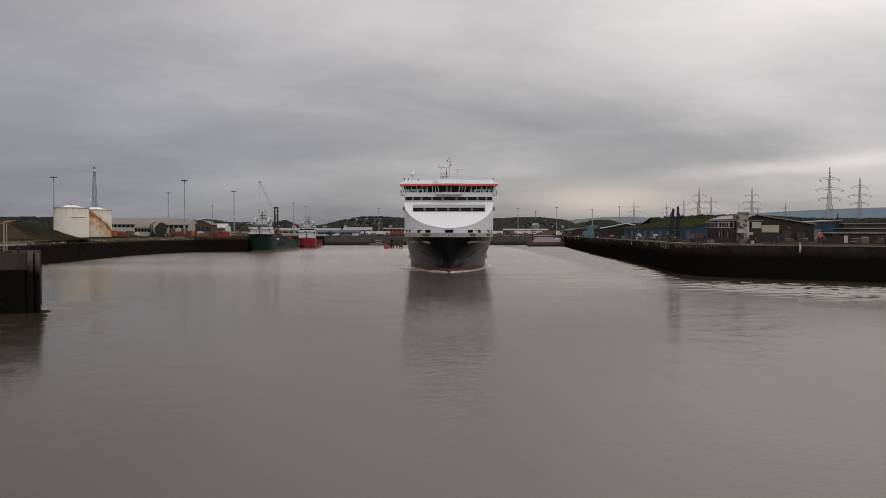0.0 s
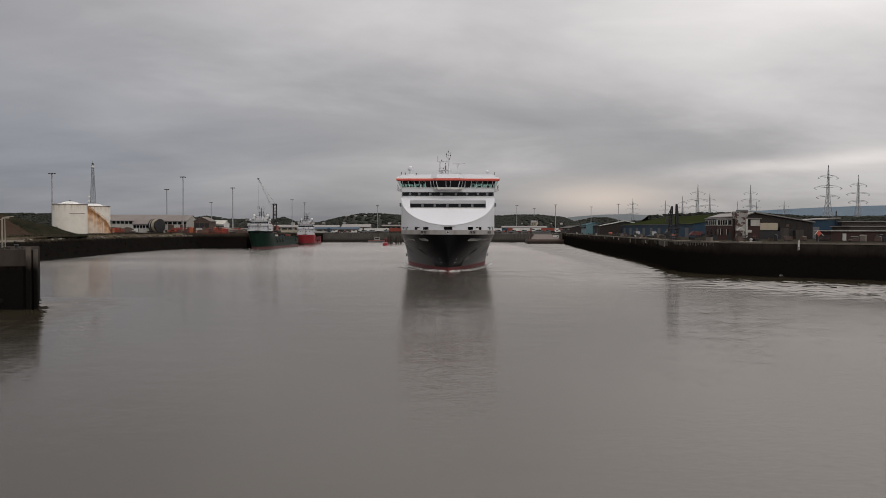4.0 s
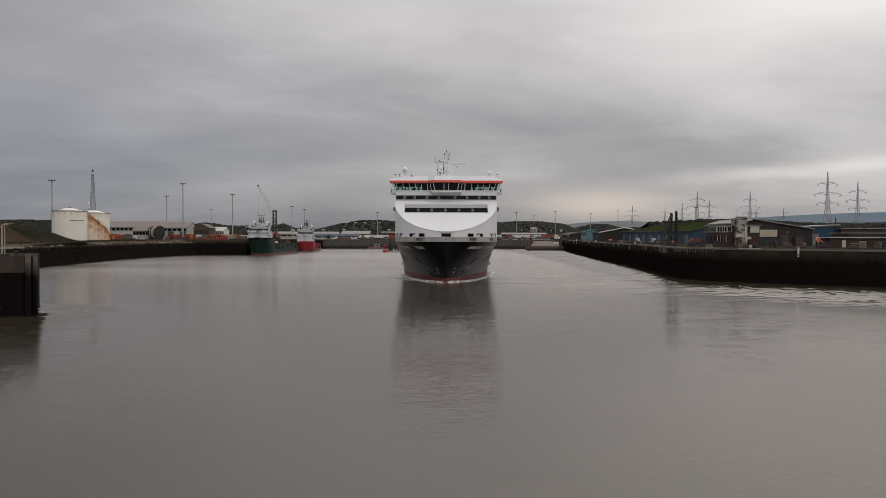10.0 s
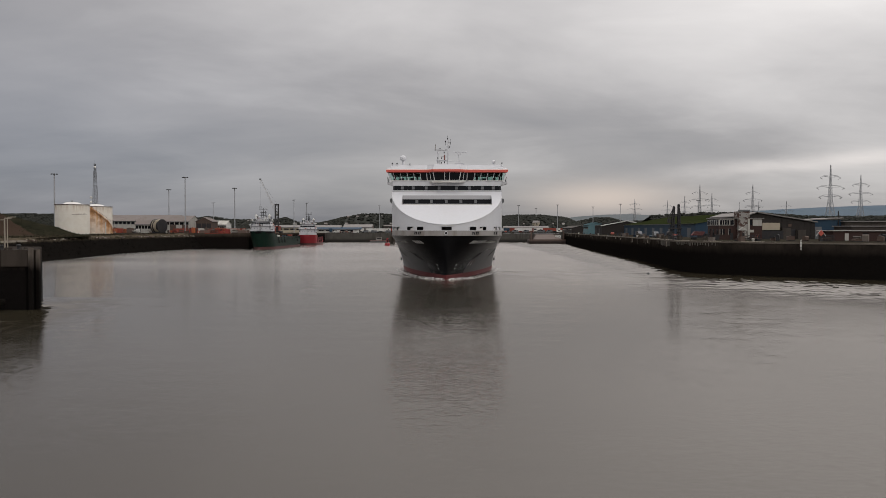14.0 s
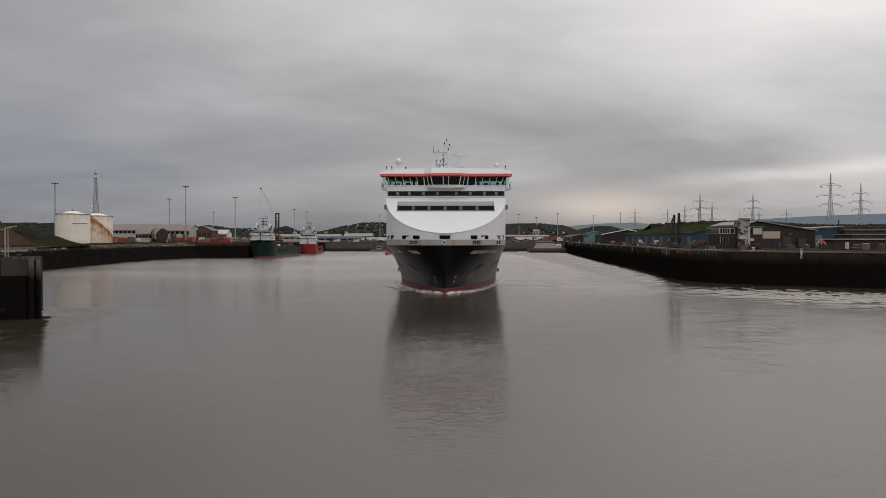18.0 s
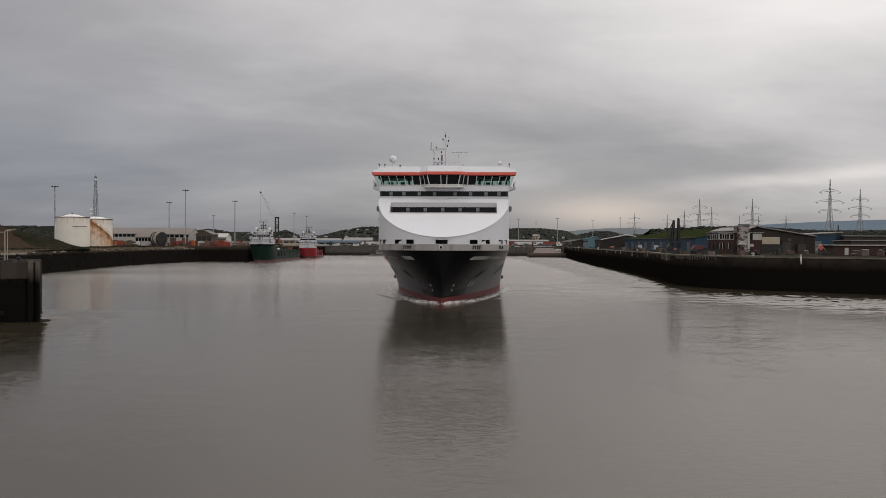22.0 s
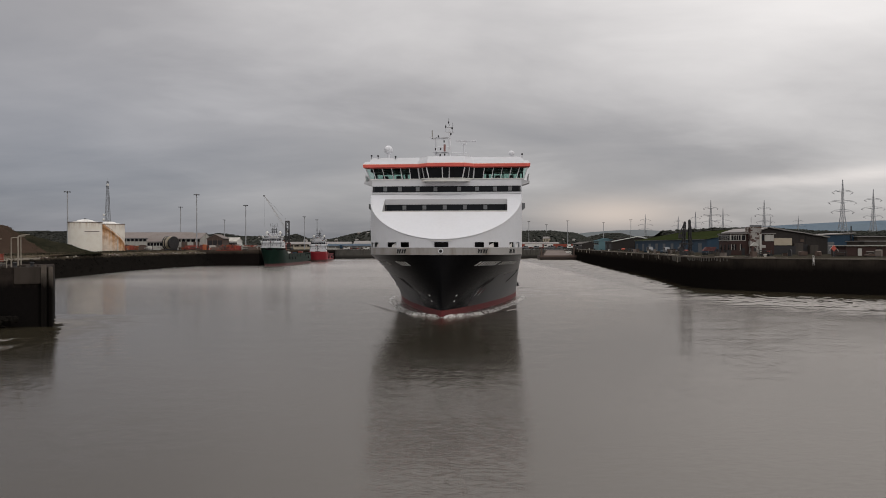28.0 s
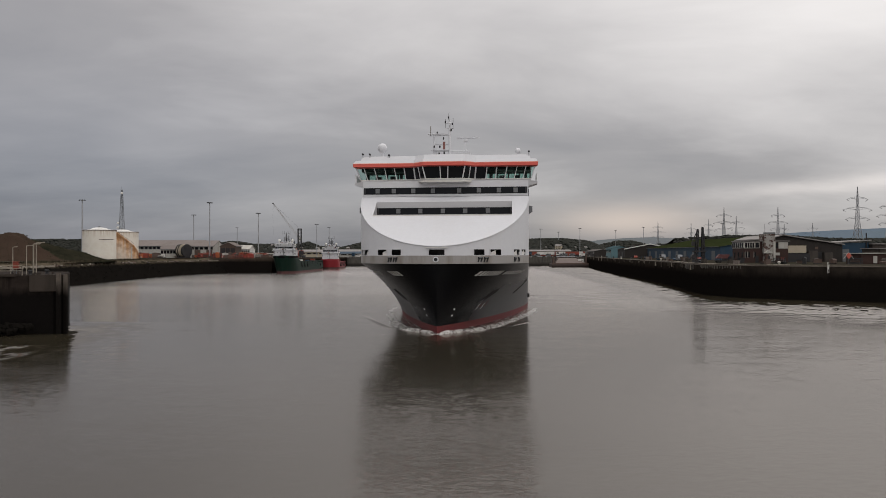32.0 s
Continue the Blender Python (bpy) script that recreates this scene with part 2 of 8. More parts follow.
    upright = n.t.nodes.new("ShaderNodeVectorMath")
    swell = n.t.nodes.new("ShaderNodeNewGeometry")
    n.link(swell.outputs["Normal"], upright.inputs[1])
    n.link(both.outputs[0], upright.inputs[0])
    unit = n.t.nodes.new("ShaderNodeVectorMath")
    unit.operation = "NORMALIZE"
    n.link(upright.outputs[0], unit.inputs[0])
    # sheltered water lies smoother in the outer basin than towards its head and along the right-hand quay
    inward = n.math("ADD", place.outputs[1], n.math("MULTIPLY", n.math("MAXIMUM", place.outputs[0], 0.0), 1.8))
    wind = n.math("DIVIDE", n.math("SUBTRACT", n.math("ADD", inward, n.math("MULTIPLY", n.noise(0.03, 4, 0.6), 60.0)), 145.0), 110.0, True)
    rough = n.math("ADD", n.math("MULTIPLY", n.math("MULTIPLY", wind, calm), n.math("SUBTRACT", 0.09, n.math("MULTIPLY", wash, 0.09))), n.math("SUBTRACT", n.math("ADD", n.math("MULTIPLY", near_by, 0.05), 0.132), n.math("MULTIPLY", wash, 0.07)))
    silt = n.t.nodes.new("ShaderNodeBsdfDiffuse")
    shine = n.t.nodes.new("ShaderNodeBsdfGlossy")
    shine.inputs["Color"].default_value = (1.0, 0.950, 0.912, 1)
    fres = n.t.nodes.new("ShaderNodeFresnel")
    fres.inputs["IOR"].default_value = 1.70
    body = n.t.nodes.new("ShaderNodeMixShader")
    n.link(col, silt.inputs["Color"])
    n.link(rough, shine.inputs["Roughness"])
    for node in (shine, fres):
        n.link(unit.outputs[0], node.inputs["Normal"])
    # ripples seen edge-on hide each other and keep the gloss below a mirror's
    n.link(n.math("DIVIDE", fres.outputs[0], n.math("ADD", n.math("MULTIPLY", fres.outputs[0], 0.18), 1.0)), body.inputs[0])
    n.link(silt.outputs[0], body.inputs[1])
    n.link(shine.outputs[0], body.inputs[2])
    n.link(body.outputs[0], n.out.inputs[0])
    n.t.nodes.remove(n.b)
    return n.mat


def make_quay(name, top, band, low, lo, hi, gloss=0.02):
    """Concrete that the tide has blackened up to a ragged line."""
    n = Nodes(name)
    big = n.noise(0.25, 6, 0.65)
    fine = n.noise(2.2, 5, 0.65)
    runs = n.noise(0.9, 4, 0.6, (1, 1, 0.06))
    z = n.math("ADD", n.height(), n.math("MULTIPLY", n.math("SUBTRACT", runs, 0.5), 2.4))
    wet = n.math("DIVIDE", n.math("SUBTRACT", z, lo), hi - lo, True)
    dry = n.mix(n.ramp(big, (0.4, (0, 0, 0)), (0.7, (1, 1, 1))), top, band)
    dry = n.mix(n.math("MULTIPLY", n.ramp(runs, (0.5, (0, 0, 0)), (0.7, (1, 1, 1))), 0.6), dry, tuple(c * 0.4 for c in band))
    col = n.mix(wet, n.mix(fine, low, tuple(c * 0.5 for c in low)), dry)
    n.bump(n.math("ADD", fine, big), 0.7, 0.08)
    return n.set(col, n.math("ADD", n.math("MULTIPLY", wet, 0.25), 0.6), None, gloss)


def make_ground(name, a, b, c, scale=0.03):
    n = Nodes(name)
    big = n.noise(scale, 6, 0.62)
    fine = n.noise(scale * 25, 5, 0.65)
    col = n.ramp(big, (0.35, a), (0.5, b), (0.68, c))
    col = n.mix(n.math("MULTIPLY", fine, 0.6), col, tuple(v * 0.4 for v in b))
    n.bump(fine, 0.6, 0.2)
    return n.set(col, 0.9, None, 0.0)


def make_leaf(name, dark, light):
    n = Nodes(name)
    g = n.t.nodes.new("ShaderNodeNewGeometry")
    col = n.ramp(g.outputs["Random Per Island"], (0.0, dark), (0.6, tuple((x + y) / 2 for x, y in zip(dark, light))), (1.0, light))
    return n.set(n.mix(n.math("MULTIPLY", n.noise(1.3, 3), 0.5), col, dark), 0.85, None, 0.08)


def make_glass(name, tint, clear):
    n = Nodes(name)
    n.set(tuple(c * 0.03 for c in tint) if clear else tint, 0.06, None, 0.6 if clear else 0.22)
    if clear:
        see = n.t.nodes.new("ShaderNodeBsdfTransparent")
        see.inputs[0].default_value = (*tint, 1)
        blend = n.t.nodes.new("ShaderNodeMixShader")
        blend.inputs[0].default_value = 1 - clear
        n.link(see.outputs[0], blend.inputs[1])
        n.link(n.b.outputs[0], blend.inputs[2])
        n.link(blend.outputs[0], n.out.inputs[0])
    return n.mat


def make_lace(name, lo, hi, scale):
    """Thin foam with water showing through its holes."""
    n = Nodes(name)
    both = n.math("ADD", n.math("MULTIPLY", n.noise(scale, 8, 0.8, (1.6, 0.7, 1)), 0.6), n.math("MULTIPLY", n.noise(scale * 5, 6, 0.75), 0.4))
    n.set(n.mix(n.noise(scale * 3, 6, 0.7), (0.66, 0.645, 0.62), (0.40, 0.385, 0.36)), 0.6)
    see = n.t.nodes.new("ShaderNodeBsdfTransparent")
    blend = n.t.nodes.new("ShaderNodeMixShader")
    n.link(n.ramp(both, (lo, (0, 0, 0)), (hi, (1, 1, 1))), blend.inputs[0])
    n.link(see.outputs[0], blend.inputs[1])
    n.link(n.b.outputs[0], blend.inputs[2])
    n.link(blend.outputs[0], n.out.inputs[0])
    return n.mat


def make_tank(name, stair):
    """White tank paint with rust from the rim, and a broad run of it along the spiral stair."""
    n = Nodes(name)
    s = n.t.nodes.new("ShaderNodeSeparateXYZ")
    n.link(n.c.outputs["Object"], s.inputs[0])
    turn = n.math("ARCTAN2", s.outputs[1], s.outputs[0])
    runs = n.noise(1.1, 5, 0.65, (1, 1, 0.05))
    blotch = n.noise(0.5, 6, 0.65)
    fine = n.noise(4.0, 4, 0.6)
    col = n.mix(n.math("MULTIPLY", n.ramp(blotch, (0.42, (0, 0, 0)), (0.7, (1, 1, 1))), 0.30), (0.70, 0.66, 0.585), (0.53, 0.45, 0.34))
    col = n.mix(n.math("MULTIPLY", fine, 0.15), col, (0.40, 0.36, 0.30))
    below_rim = n.math("DIVIDE", n.math("SUBTRACT", s.outputs[2], 9.5), 3.5, True)
    drips = n.math("MULTIPLY", below_rim, n.ramp(runs, (0.43, (0, 0, 0)), (0.62, (1, 1, 1))))
    col = n.mix(n.math("MULTIPLY", drips, 0.75), col, (0.30, 0.15, 0.06))
    if stair:
        line = n.math("MULTIPLY", n.math("SUBTRACT", turn, radians(33)), 13.0 / radians(-125))
        under = n.math("SUBTRACT", line, s.outputs[2])
        edge = n.math("DIVIDE", n.math("ADD", under, n.math("MULTIPLY", runs, 2.2)), 0.7, True)
        near = n.math("SUBTRACT", 1.0, n.math("DIVIDE", under, 9.0), True)
        patch = n.ramp(n.math("ADD", n.math("MULTIPLY", runs, 0.6), n.math("MULTIPLY", blotch, 0.4)), (0.38, (0.45, 0.45, 0.45)), (0.52, (1, 1, 1)))
        fac = n.math("MULTIPLY", edge, n.math("MULTIPLY", n.math("ADD", n.math("MULTIPLY", near, 0.75), 0.4, True), patch))
        col = n.mix(n.math("MULTIPLY", fac, 0.95, True), col, n.mix(n.ramp(blotch, (0.4, (0, 0, 0)), (0.62, (1, 1, 1))), (0.56, 0.25, 0.05), (0.31, 0.13, 0.035)))
    return n.set(col, 0.6)


WATER = make_water()
QUAY = make_quay("tidal_quay_concrete", (0.040, 0.033, 0.027), (0.016, 0.0138, 0.0118), (0.009, 0.0078, 0.0070), 5.0, 7.8, 0.0)
SHIPQUAY = make_quay("stained_brown_quay_face", (0.080, 0.062, 0.048), (0.036, 0.029, 0.023), (0.013, 0.011, 0.0098), 6.2, 8.2, 0.0)
PIER = make_quay("pier_concrete", (0.032, 0.025, 0.021), (0.016, 0.013, 0.011), (0.007, 0.006, 0.0055), 5.4, 6.6)
PILE = make_quay("weathered_pile_timber", (0.120, 0.102, 0.086), (0.045, 0.038, 0.032), (0.009, 0.0078, 0.007), 5.2, 7.2)
CAPBLOCK = worn("weathered_pier_block_concrete", (0.046, 0.038, 0.032), (0.020, 0.017, 0.014), 0.6, 0.85, 0.5, 0.0, True, 0.0, 0.05)
REVET = make_quay("dark_stone_revetment", (0.100, 0.082, 0.058), (0.040, 0.033, 0.025), (0.011, 0.0098, 0.0085), 6.1, 7.3, 0.0)
COPING = worn("pale_coping_concrete", (0.27, 0.24, 0.195), (0.12, 0.10, 0.08), 0.6, 0.85, 0.7)
EDGESTONE = worn("worn_edge_concrete", (0.125, 0.108, 0.090), (0.05, 0.044, 0.036), 0.8, 0.85, 0.35, 0.0, False, 0.0, 0.1)
GROUND = make_ground("yard_ground", (0.034, 0.030, 0.025), (0.044, 0.038, 0.030), (0.028, 0.032, 0.018))
GRASS = make_ground("rough_grass", (0.013, 0.014, 0.009), (0.024, 0.023, 0.015), (0.040, 0.033, 0.023), 0.09)
SOIL = make_ground("bare_brown_soil", (0.042, 0.0290, 0.022), (0.053, 0.036, 0.027), (0.031, 0.025, 0.018), 0.08)
GREENROOF = make_ground("mossy_green_roof", (0.052, 0.066, 0.026), (0.064, 0.077, 0.032), (0.048, 0.053, 0.027), 0.05)
# Distance haze is put into both hill colours as a pale blue-grey.
MOOR = make_ground("hazy_moorland", (0.110, 0.145, 0.180), (0.130, 0.165, 0.200), (0.120, 0.155, 0.175), 0.004)
LOWHILL = make_ground("hazy_pasture", (0.135, 0.150, 0.160), (0.160, 0.172, 0.178), (0.120, 0.140, 0.145), 0.005)
WOODS = make_leaf("dark_woodland_leaves", (0.019, 0.021, 0.018), (0.034, 0.033, 0.026))
TUFTS = make_leaf("coarse_grass_blades", (0.011, 0.012, 0.0075), (0.040, 0.037, 0.024))
WEEDS = make_leaf("dry_brown_weeds", (0.030, 0.026, 0.017), (0.085, 0.072, 0.046))
WHITE = worn("white_ship_paint", (0.555, 0.56, 0.58), (0.45, 0.40, 0.34), 0.12, 0.42, 0.25, 0.0, True)
OFFWHITE = worn("weathered_white_paint", (0.62, 0.61, 0.58), (0.26, 0.22, 0.17), 0.4, 0.6, 0.4, 0.0, True)
BULWARK = worn("stained_grey_bulwark_paint", (0.28, 0.268, 0.255), (0.13, 0.095, 0.065), 0.75, 0.5, 0.5, 0.0, True)


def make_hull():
    """Black hull paint; reflected sheen and some salt fade are painted grey low on its shoulders."""
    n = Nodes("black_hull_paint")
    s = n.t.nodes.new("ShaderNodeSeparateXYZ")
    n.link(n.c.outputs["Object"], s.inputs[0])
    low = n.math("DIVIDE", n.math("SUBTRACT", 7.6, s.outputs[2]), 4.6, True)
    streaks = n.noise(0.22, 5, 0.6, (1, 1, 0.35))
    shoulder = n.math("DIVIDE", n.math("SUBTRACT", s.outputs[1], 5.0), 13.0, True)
    sheen_fade = n.math("MULTIPLY", n.math("MULTIPLY", low, shoulder), n.ramp(streaks, (0.22, (0, 0, 0)), (0.62, (1, 1, 1))))
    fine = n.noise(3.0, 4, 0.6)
    col = n.mix(sheen_fade, (0.0030, 0.0030, 0.0036), (0.120, 0.121, 0.125))
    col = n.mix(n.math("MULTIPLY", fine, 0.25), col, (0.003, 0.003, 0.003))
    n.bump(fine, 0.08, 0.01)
    return n.set(col, n.math("ADD", n.math("MULTIPLY", sheen_fade, 0.2), 0.24), None, 0.13)


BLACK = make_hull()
BOOT = worn("red_boot_topping", (0.135, 0.021, 0.024), (0.09, 0.04, 0.03), 0.5, 0.5, 0.6)
ORANGE = worn("faded_orange_red_paint", (0.63, 0.118, 0.092), (0.55, 0.20, 0.14), 0.3, 0.45, 0.5)
GREENHULL = worn("dark_green_hull_paint", (0.0055, 0.020, 0.0135), (0.03, 0.03, 0.025), 0.4, 0.45, 0.4, 0.0, True, 0.0, 0.12)
REDHULL = worn("bright_red_hull_paint", (0.26, 0.024, 0.032), (0.20, 0.05, 0.04), 0.3, 0.45, 0.4, 0.0, True)
REDPAINT = worn("red_painted_steel", (0.27, 0.058, 0.038), (0.16, 0.07, 0.045), 0.5, 0.5, 0.7, 0.0, False, 0.85)
STEEL = worn("galvanised_steel", (0.15, 0.155, 0.16), (0.12, 0.10, 0.08), 0.3, 0.5, 1.0, 0.5)
GALVANISED = worn("weathered_pale_galvanised_steel", (0.31, 0.315, 0.325), (0.20, 0.18, 0.16), 0.3, 0.6, 1.0, 0.1)
DARKSTEEL = worn("dark_steel", (0.030, 0.030, 0.032), (0.08, 0.05, 0.03), 0.3, 0.55, 1.0, 0.2)
RUSTY = worn("rusty_brown_steel", (0.095, 0.066, 0.054), (0.09, 0.05, 0.03), 0.6, 0.75, 0.5)
BRICK = worn("dark_red_brick", (0.046, 0.025, 0.021), (0.034, 0.026, 0.023), 0.6, 0.85, 0.8)
BLUE = worn("blue_sheet_cladding", (0.018, 0.044, 0.074), (0.05, 0.06, 0.07), 0.4, 0.55, 0.5, 0.0, True)
TEAL = worn("pale_teal_cladding", (0.10, 0.18, 0.20), (0.10, 0.14, 0.14), 0.3, 0.6, 0.4)
DARKSHED = worn("dark_brown_cladding", (0.025, 0.0205, 0.018), (0.03, 0.028, 0.025), 0.4, 0.7, 0.4, 0.0, True)
GREYROOF = worn("grey_sheet_roof", (0.215, 0.20, 0.19), (0.16, 0.14, 0.12), 0.4, 0.7, 0.3, 0.0, True)
CREAM = worn("cream_panel", (0.38, 0.33, 0.25), (0.25, 0.20, 0.14), 0.3, 0.6, 0.6)
CONCRETE = worn("weathered_concrete", (0.150, 0.125, 0.108), (0.08, 0.07, 0.06), 0.5, 0.85, 0.7)
TIMBER = worn("old_fender_timber", (0.060, 0.049, 0.038), (0.05, 0.04, 0.03), 0.5, 0.85, 0.9, 0.0, True, 0.6)
RUBBER = worn("black_rubber", (0.02, 0.02, 0.02), (0.05, 0.05, 0.05), 0.2, 0.75)
RUST = worn("orange_rust_run", (0.42, 0.20, 0.065), (0.25, 0.11, 0.05), 0.5, 0.8, 0.8, 0.0, True)
def make_flaking(name, paint, under):
    """Old paint that has come off its wall in patches."""
    n = Nodes(name)
    bare = n.ramp(n.noise(0.75, 6, 0.7), (0.47, (0, 0, 0)), (0.53, (1, 1, 1)))
    fine = n.noise(6.0, 4, 0.6)
    col = n.mix(bare, n.mix(n.math("MULTIPLY", fine, 0.5), paint, tuple(c * 0.5 for c in paint)), under)
    n.bump(bare, 0.3, 0.02)
    return n.set(col, 0.8, None, 0.15)


FLAKING = make_flaking("flaking_white_paint_on_brick", (0.33, 0.315, 0.29), (0.075, 0.045, 0.038))
BROWNROOF = worn("weathered_brown_grey_roof", (0.175, 0.150, 0.138), (0.10, 0.075, 0.06), 0.5, 0.8, 0.3, 0.0, True)
TANK = make_tank("rust_stained_white_tank", False)
STAIR_TANK = make_tank("rust_streaked_white_tank", True)
DULLBOOT = worn("dull_red_boot_topping", (0.105, 0.046, 0.045), (0.05, 0.03, 0.025), 0.5, 0.6, 0.6)
PALE = worn("weathered_pale_render", (0.40, 0.385, 0.35), (0.16, 0.13, 0.10), 0.6, 0.7, 0.6, 0.0, True)
DARKGLASS = make_glass("dark_tinted_glass", (0.008, 0.009, 0.011), 0)
SEAGLASS = make_glass("green_tinted_glass", (0.80, 0.915, 0.885), 0.90)
FOAM = make_lace("churned_foam", 0.41, 0.58, 0.7)
FROTH = make_lace("frothy_dark_water", 0.47, 0.68, 0.8)
LACE = make_lace("lacy_foam", 0.53, 0.62, 0.5)


# ---- building helpers ----
class Geo:
    """Collects vertices and faces of one mesh."""

    def __init__(self):
        self.v, self.f = [], []

    def add(self, verts, faces):
        n = len(self.v)
        self.v += [tuple(p) for p in verts]
        self.f += [tuple(i + n for i in f) for f in faces]
        return self

    def box(self, x0, x1, y0, y1, z0, z1):
        return self.add([(x, y, z) for z in (z0, z1) for y in (y0, y1) for x in (x0, x1)],
                        [(0, 2, 3, 1), (4, 5, 7, 6), (0, 1, 5, 4), (2, 6, 7, 3), (0, 4, 6, 2), (1, 3, 7, 5)])

    def slab(self, x, y, z, w, d, h):
        return self.box(x - w / 2, x + w / 2, y - d / 2, y + d / 2, z, z + h)

    def tube(self, a, b, r, sides=6, r2=None):
        a, b = Vector(a), Vector(b)
        r2 = r if r2 is None else r2
        q = (b - a).to_track_quat("Z", "Y")
        ring = [q @ Vector((math.cos(2 * math.pi * i / sides), math.sin(2 * math.pi * i / sides), 0)) for i in range(sides)]
        faces = [(i, (i + 1) % sides, sides + (i + 1) % sides, sides + i) for i in range(sides)]
        faces += [tuple(range(sides - 1, -1, -1)), tuple(range(sides, 2 * sides))]
        return self.add([a + p * r for p in ring] + [b + p * r2 for p in ring], faces)

    def lathe(self, x, y, profile, sides=24):
        verts = [(x + r * math.cos(2 * math.pi * i / sides), y + r * math.sin(2 * math.pi * i / sides), z)
                 for r, z in profile for i in range(sides)]
        faces = [(k * sides + i, k * sides + (i + 1) % sides, (k + 1) * sides + (i + 1) % sides, (k + 1) * sides + i)
                 for k in range(len(profile) - 1) for i in range(sides)]
        faces += [tuple(range(sides - 1, -1, -1)), tuple((len(profile) - 1) * sides + i for i in range(sides))]
        return self.add(verts, faces)

    def prism(self, outline, z0, z1):
        n = len(outline)
        verts = [(x, y, z0) for x, y in outline] + [(x, y, z1) for x, y in outline]
        return self.add(verts, [(i, (i + 1) % n, n + (i + 1) % n, n + i) for i in range(n)] +
                        [tuple(range(n - 1, -1, -1)), tuple(range(n, 2 * n))])

    def across(self, outline, y0, y1):
        """An outline in x and z, drawn out along y."""
        n = len(outline)
        verts = [(x, y0, z) for x, z in outline] + [(x, y1, z) for x, z in outline]
        return self.add(verts, [(i, n + i, n + (i + 1) % n, (i + 1) % n) for i in range(n)] +
                        [tuple(range(n)), tuple(range(2 * n - 1, n - 1, -1))])

    def along(self, outline, x0, x1):
        """An outline in y and z, drawn out along x."""
        n = len(outline)
        verts = [(x0, y, z) for y, z in outline] + [(x1, y, z) for y, z in outline]
        return self.add(verts, [(i, (i + 1) % n, n + (i + 1) % n, n + i) for i in range(n)] +
                        [tuple(range(n - 1, -1, -1)), tuple(range(n, 2 * n))])

    def grid(self, rows):
        """Quads between rows of equally many points."""
        n, m = len(rows), len(rows[0])
        return self.add([p for r in rows for p in r],
                        [(i * m + j, i * m + j + 1, (i + 1) * m + j + 1, (i + 1) * m + j) for i in range(n - 1) for j in range(m - 1)])

    def mesh(self, name, smooth=False, bevel=0.0, weld=False):
        me = bpy.data.meshes.new(name)
        me.from_pydata(self.v, [], self.f)
        bm = bmesh.new()
        bm.from_mesh(me)
        if weld:
            bmesh.ops.remove_doubles(bm, verts=bm.verts, dist=0.002)
        bmesh.ops.recalc_face_normals(bm, faces=bm.faces)
        if bevel:
            sharp = [e for e in bm.edges if len(e.link_faces) == 2 and e.calc_face_angle(0) > 0.6]
            bmesh.ops.bevel(bm, geom=sharp, offset=bevel, segments=2, affect="EDGES", clamp_overlap=True)
        for f in bm.faces:
            f.smooth = smooth
        if smooth:
            for e in bm.edges:
                if len(e.link_faces) == 2 and e.calc_face_angle(0) > 0.7:
                    e.smooth = False
        bm.to_mesh(me)
        bm.free()
        return me


def part(name, geo, material, parent=None, label="", smooth=False, bevel=0.0, at=None, weld=False):
    me = geo if isinstance(geo, bpy.types.Mesh) else geo.mesh(name, smooth, bevel, weld)
    if not me.materials:
        me.materials.append(material)
    ob = new(name, me)
    ob.parent = parent
    if at is not None:
        ob.matrix_basis = at
    if label:
        tagged(ob, label)
    return ob


def thing(name, label, category, m=None, group="", kind=""):
    ob = new(name)
    ob.empty_display_size = 0.5
    ob.matrix_basis = m if m is not None else Matrix()
    return tagged(ob, label, category, group, kind)


def structure(name, geo, material, label, category, smooth=False, bevel=0.0):
    return tagged(part(name, geo, material, None, "", smooth, bevel), label, category, "", "structure")


def face_up(ob):
    """Turn the faces of an open sheet to the sky."""
    me = ob.data
    if sum(p.normal.z * p.area for p in me.polygons) < 0:
        me.flip_normals()
    return ob


def offset_line(line, d):
    """The line moved d metres to its left, corner by corner."""
    out = []
    for i, p in enumerate(line):
        a = Vector(line[max(i - 1, 0)])
        b = Vector(line[min(i + 1, len(line) - 1)])
        t = (b - a).normalized()
        out.append((p[0] - t.y * d, p[1] + t.x * d))
    return out


# ---- plan: water, ground, quays ----
LEFT_Z, FAR_Z, RIGHT_Z = 8.6, 7.4, 8.0
BANK = [(-76, 124), (-118, 165), (-130, 205), (-134.6, 258), (-139, 298), (-143, 345), (-141.5, 388), (-136, 411), (-131, 420.9)]
SHIPS_QUAY = [(-165, 421), (-107, 421), (-103, 520), (-99, 640)]
FAR_QUAY = [(-99, 640), (0, 650), (102, 655)]
INNER_QUAY = [(102, 655), (93, 585), (83, 470), (75, 371), (71, 298), (66.5, 242), (63.9, 222), (62.6, 210), (62.5, 203), (63.5, 197), (65.8, 191.5), (69.5, 186.5), (75, 181.5), (83, 176), (95, 168), (140, 139), (220, 100)]



def ease(v, lo, hi):
    return max(0.0, min(1.0, (v - lo) / (hi - lo)))


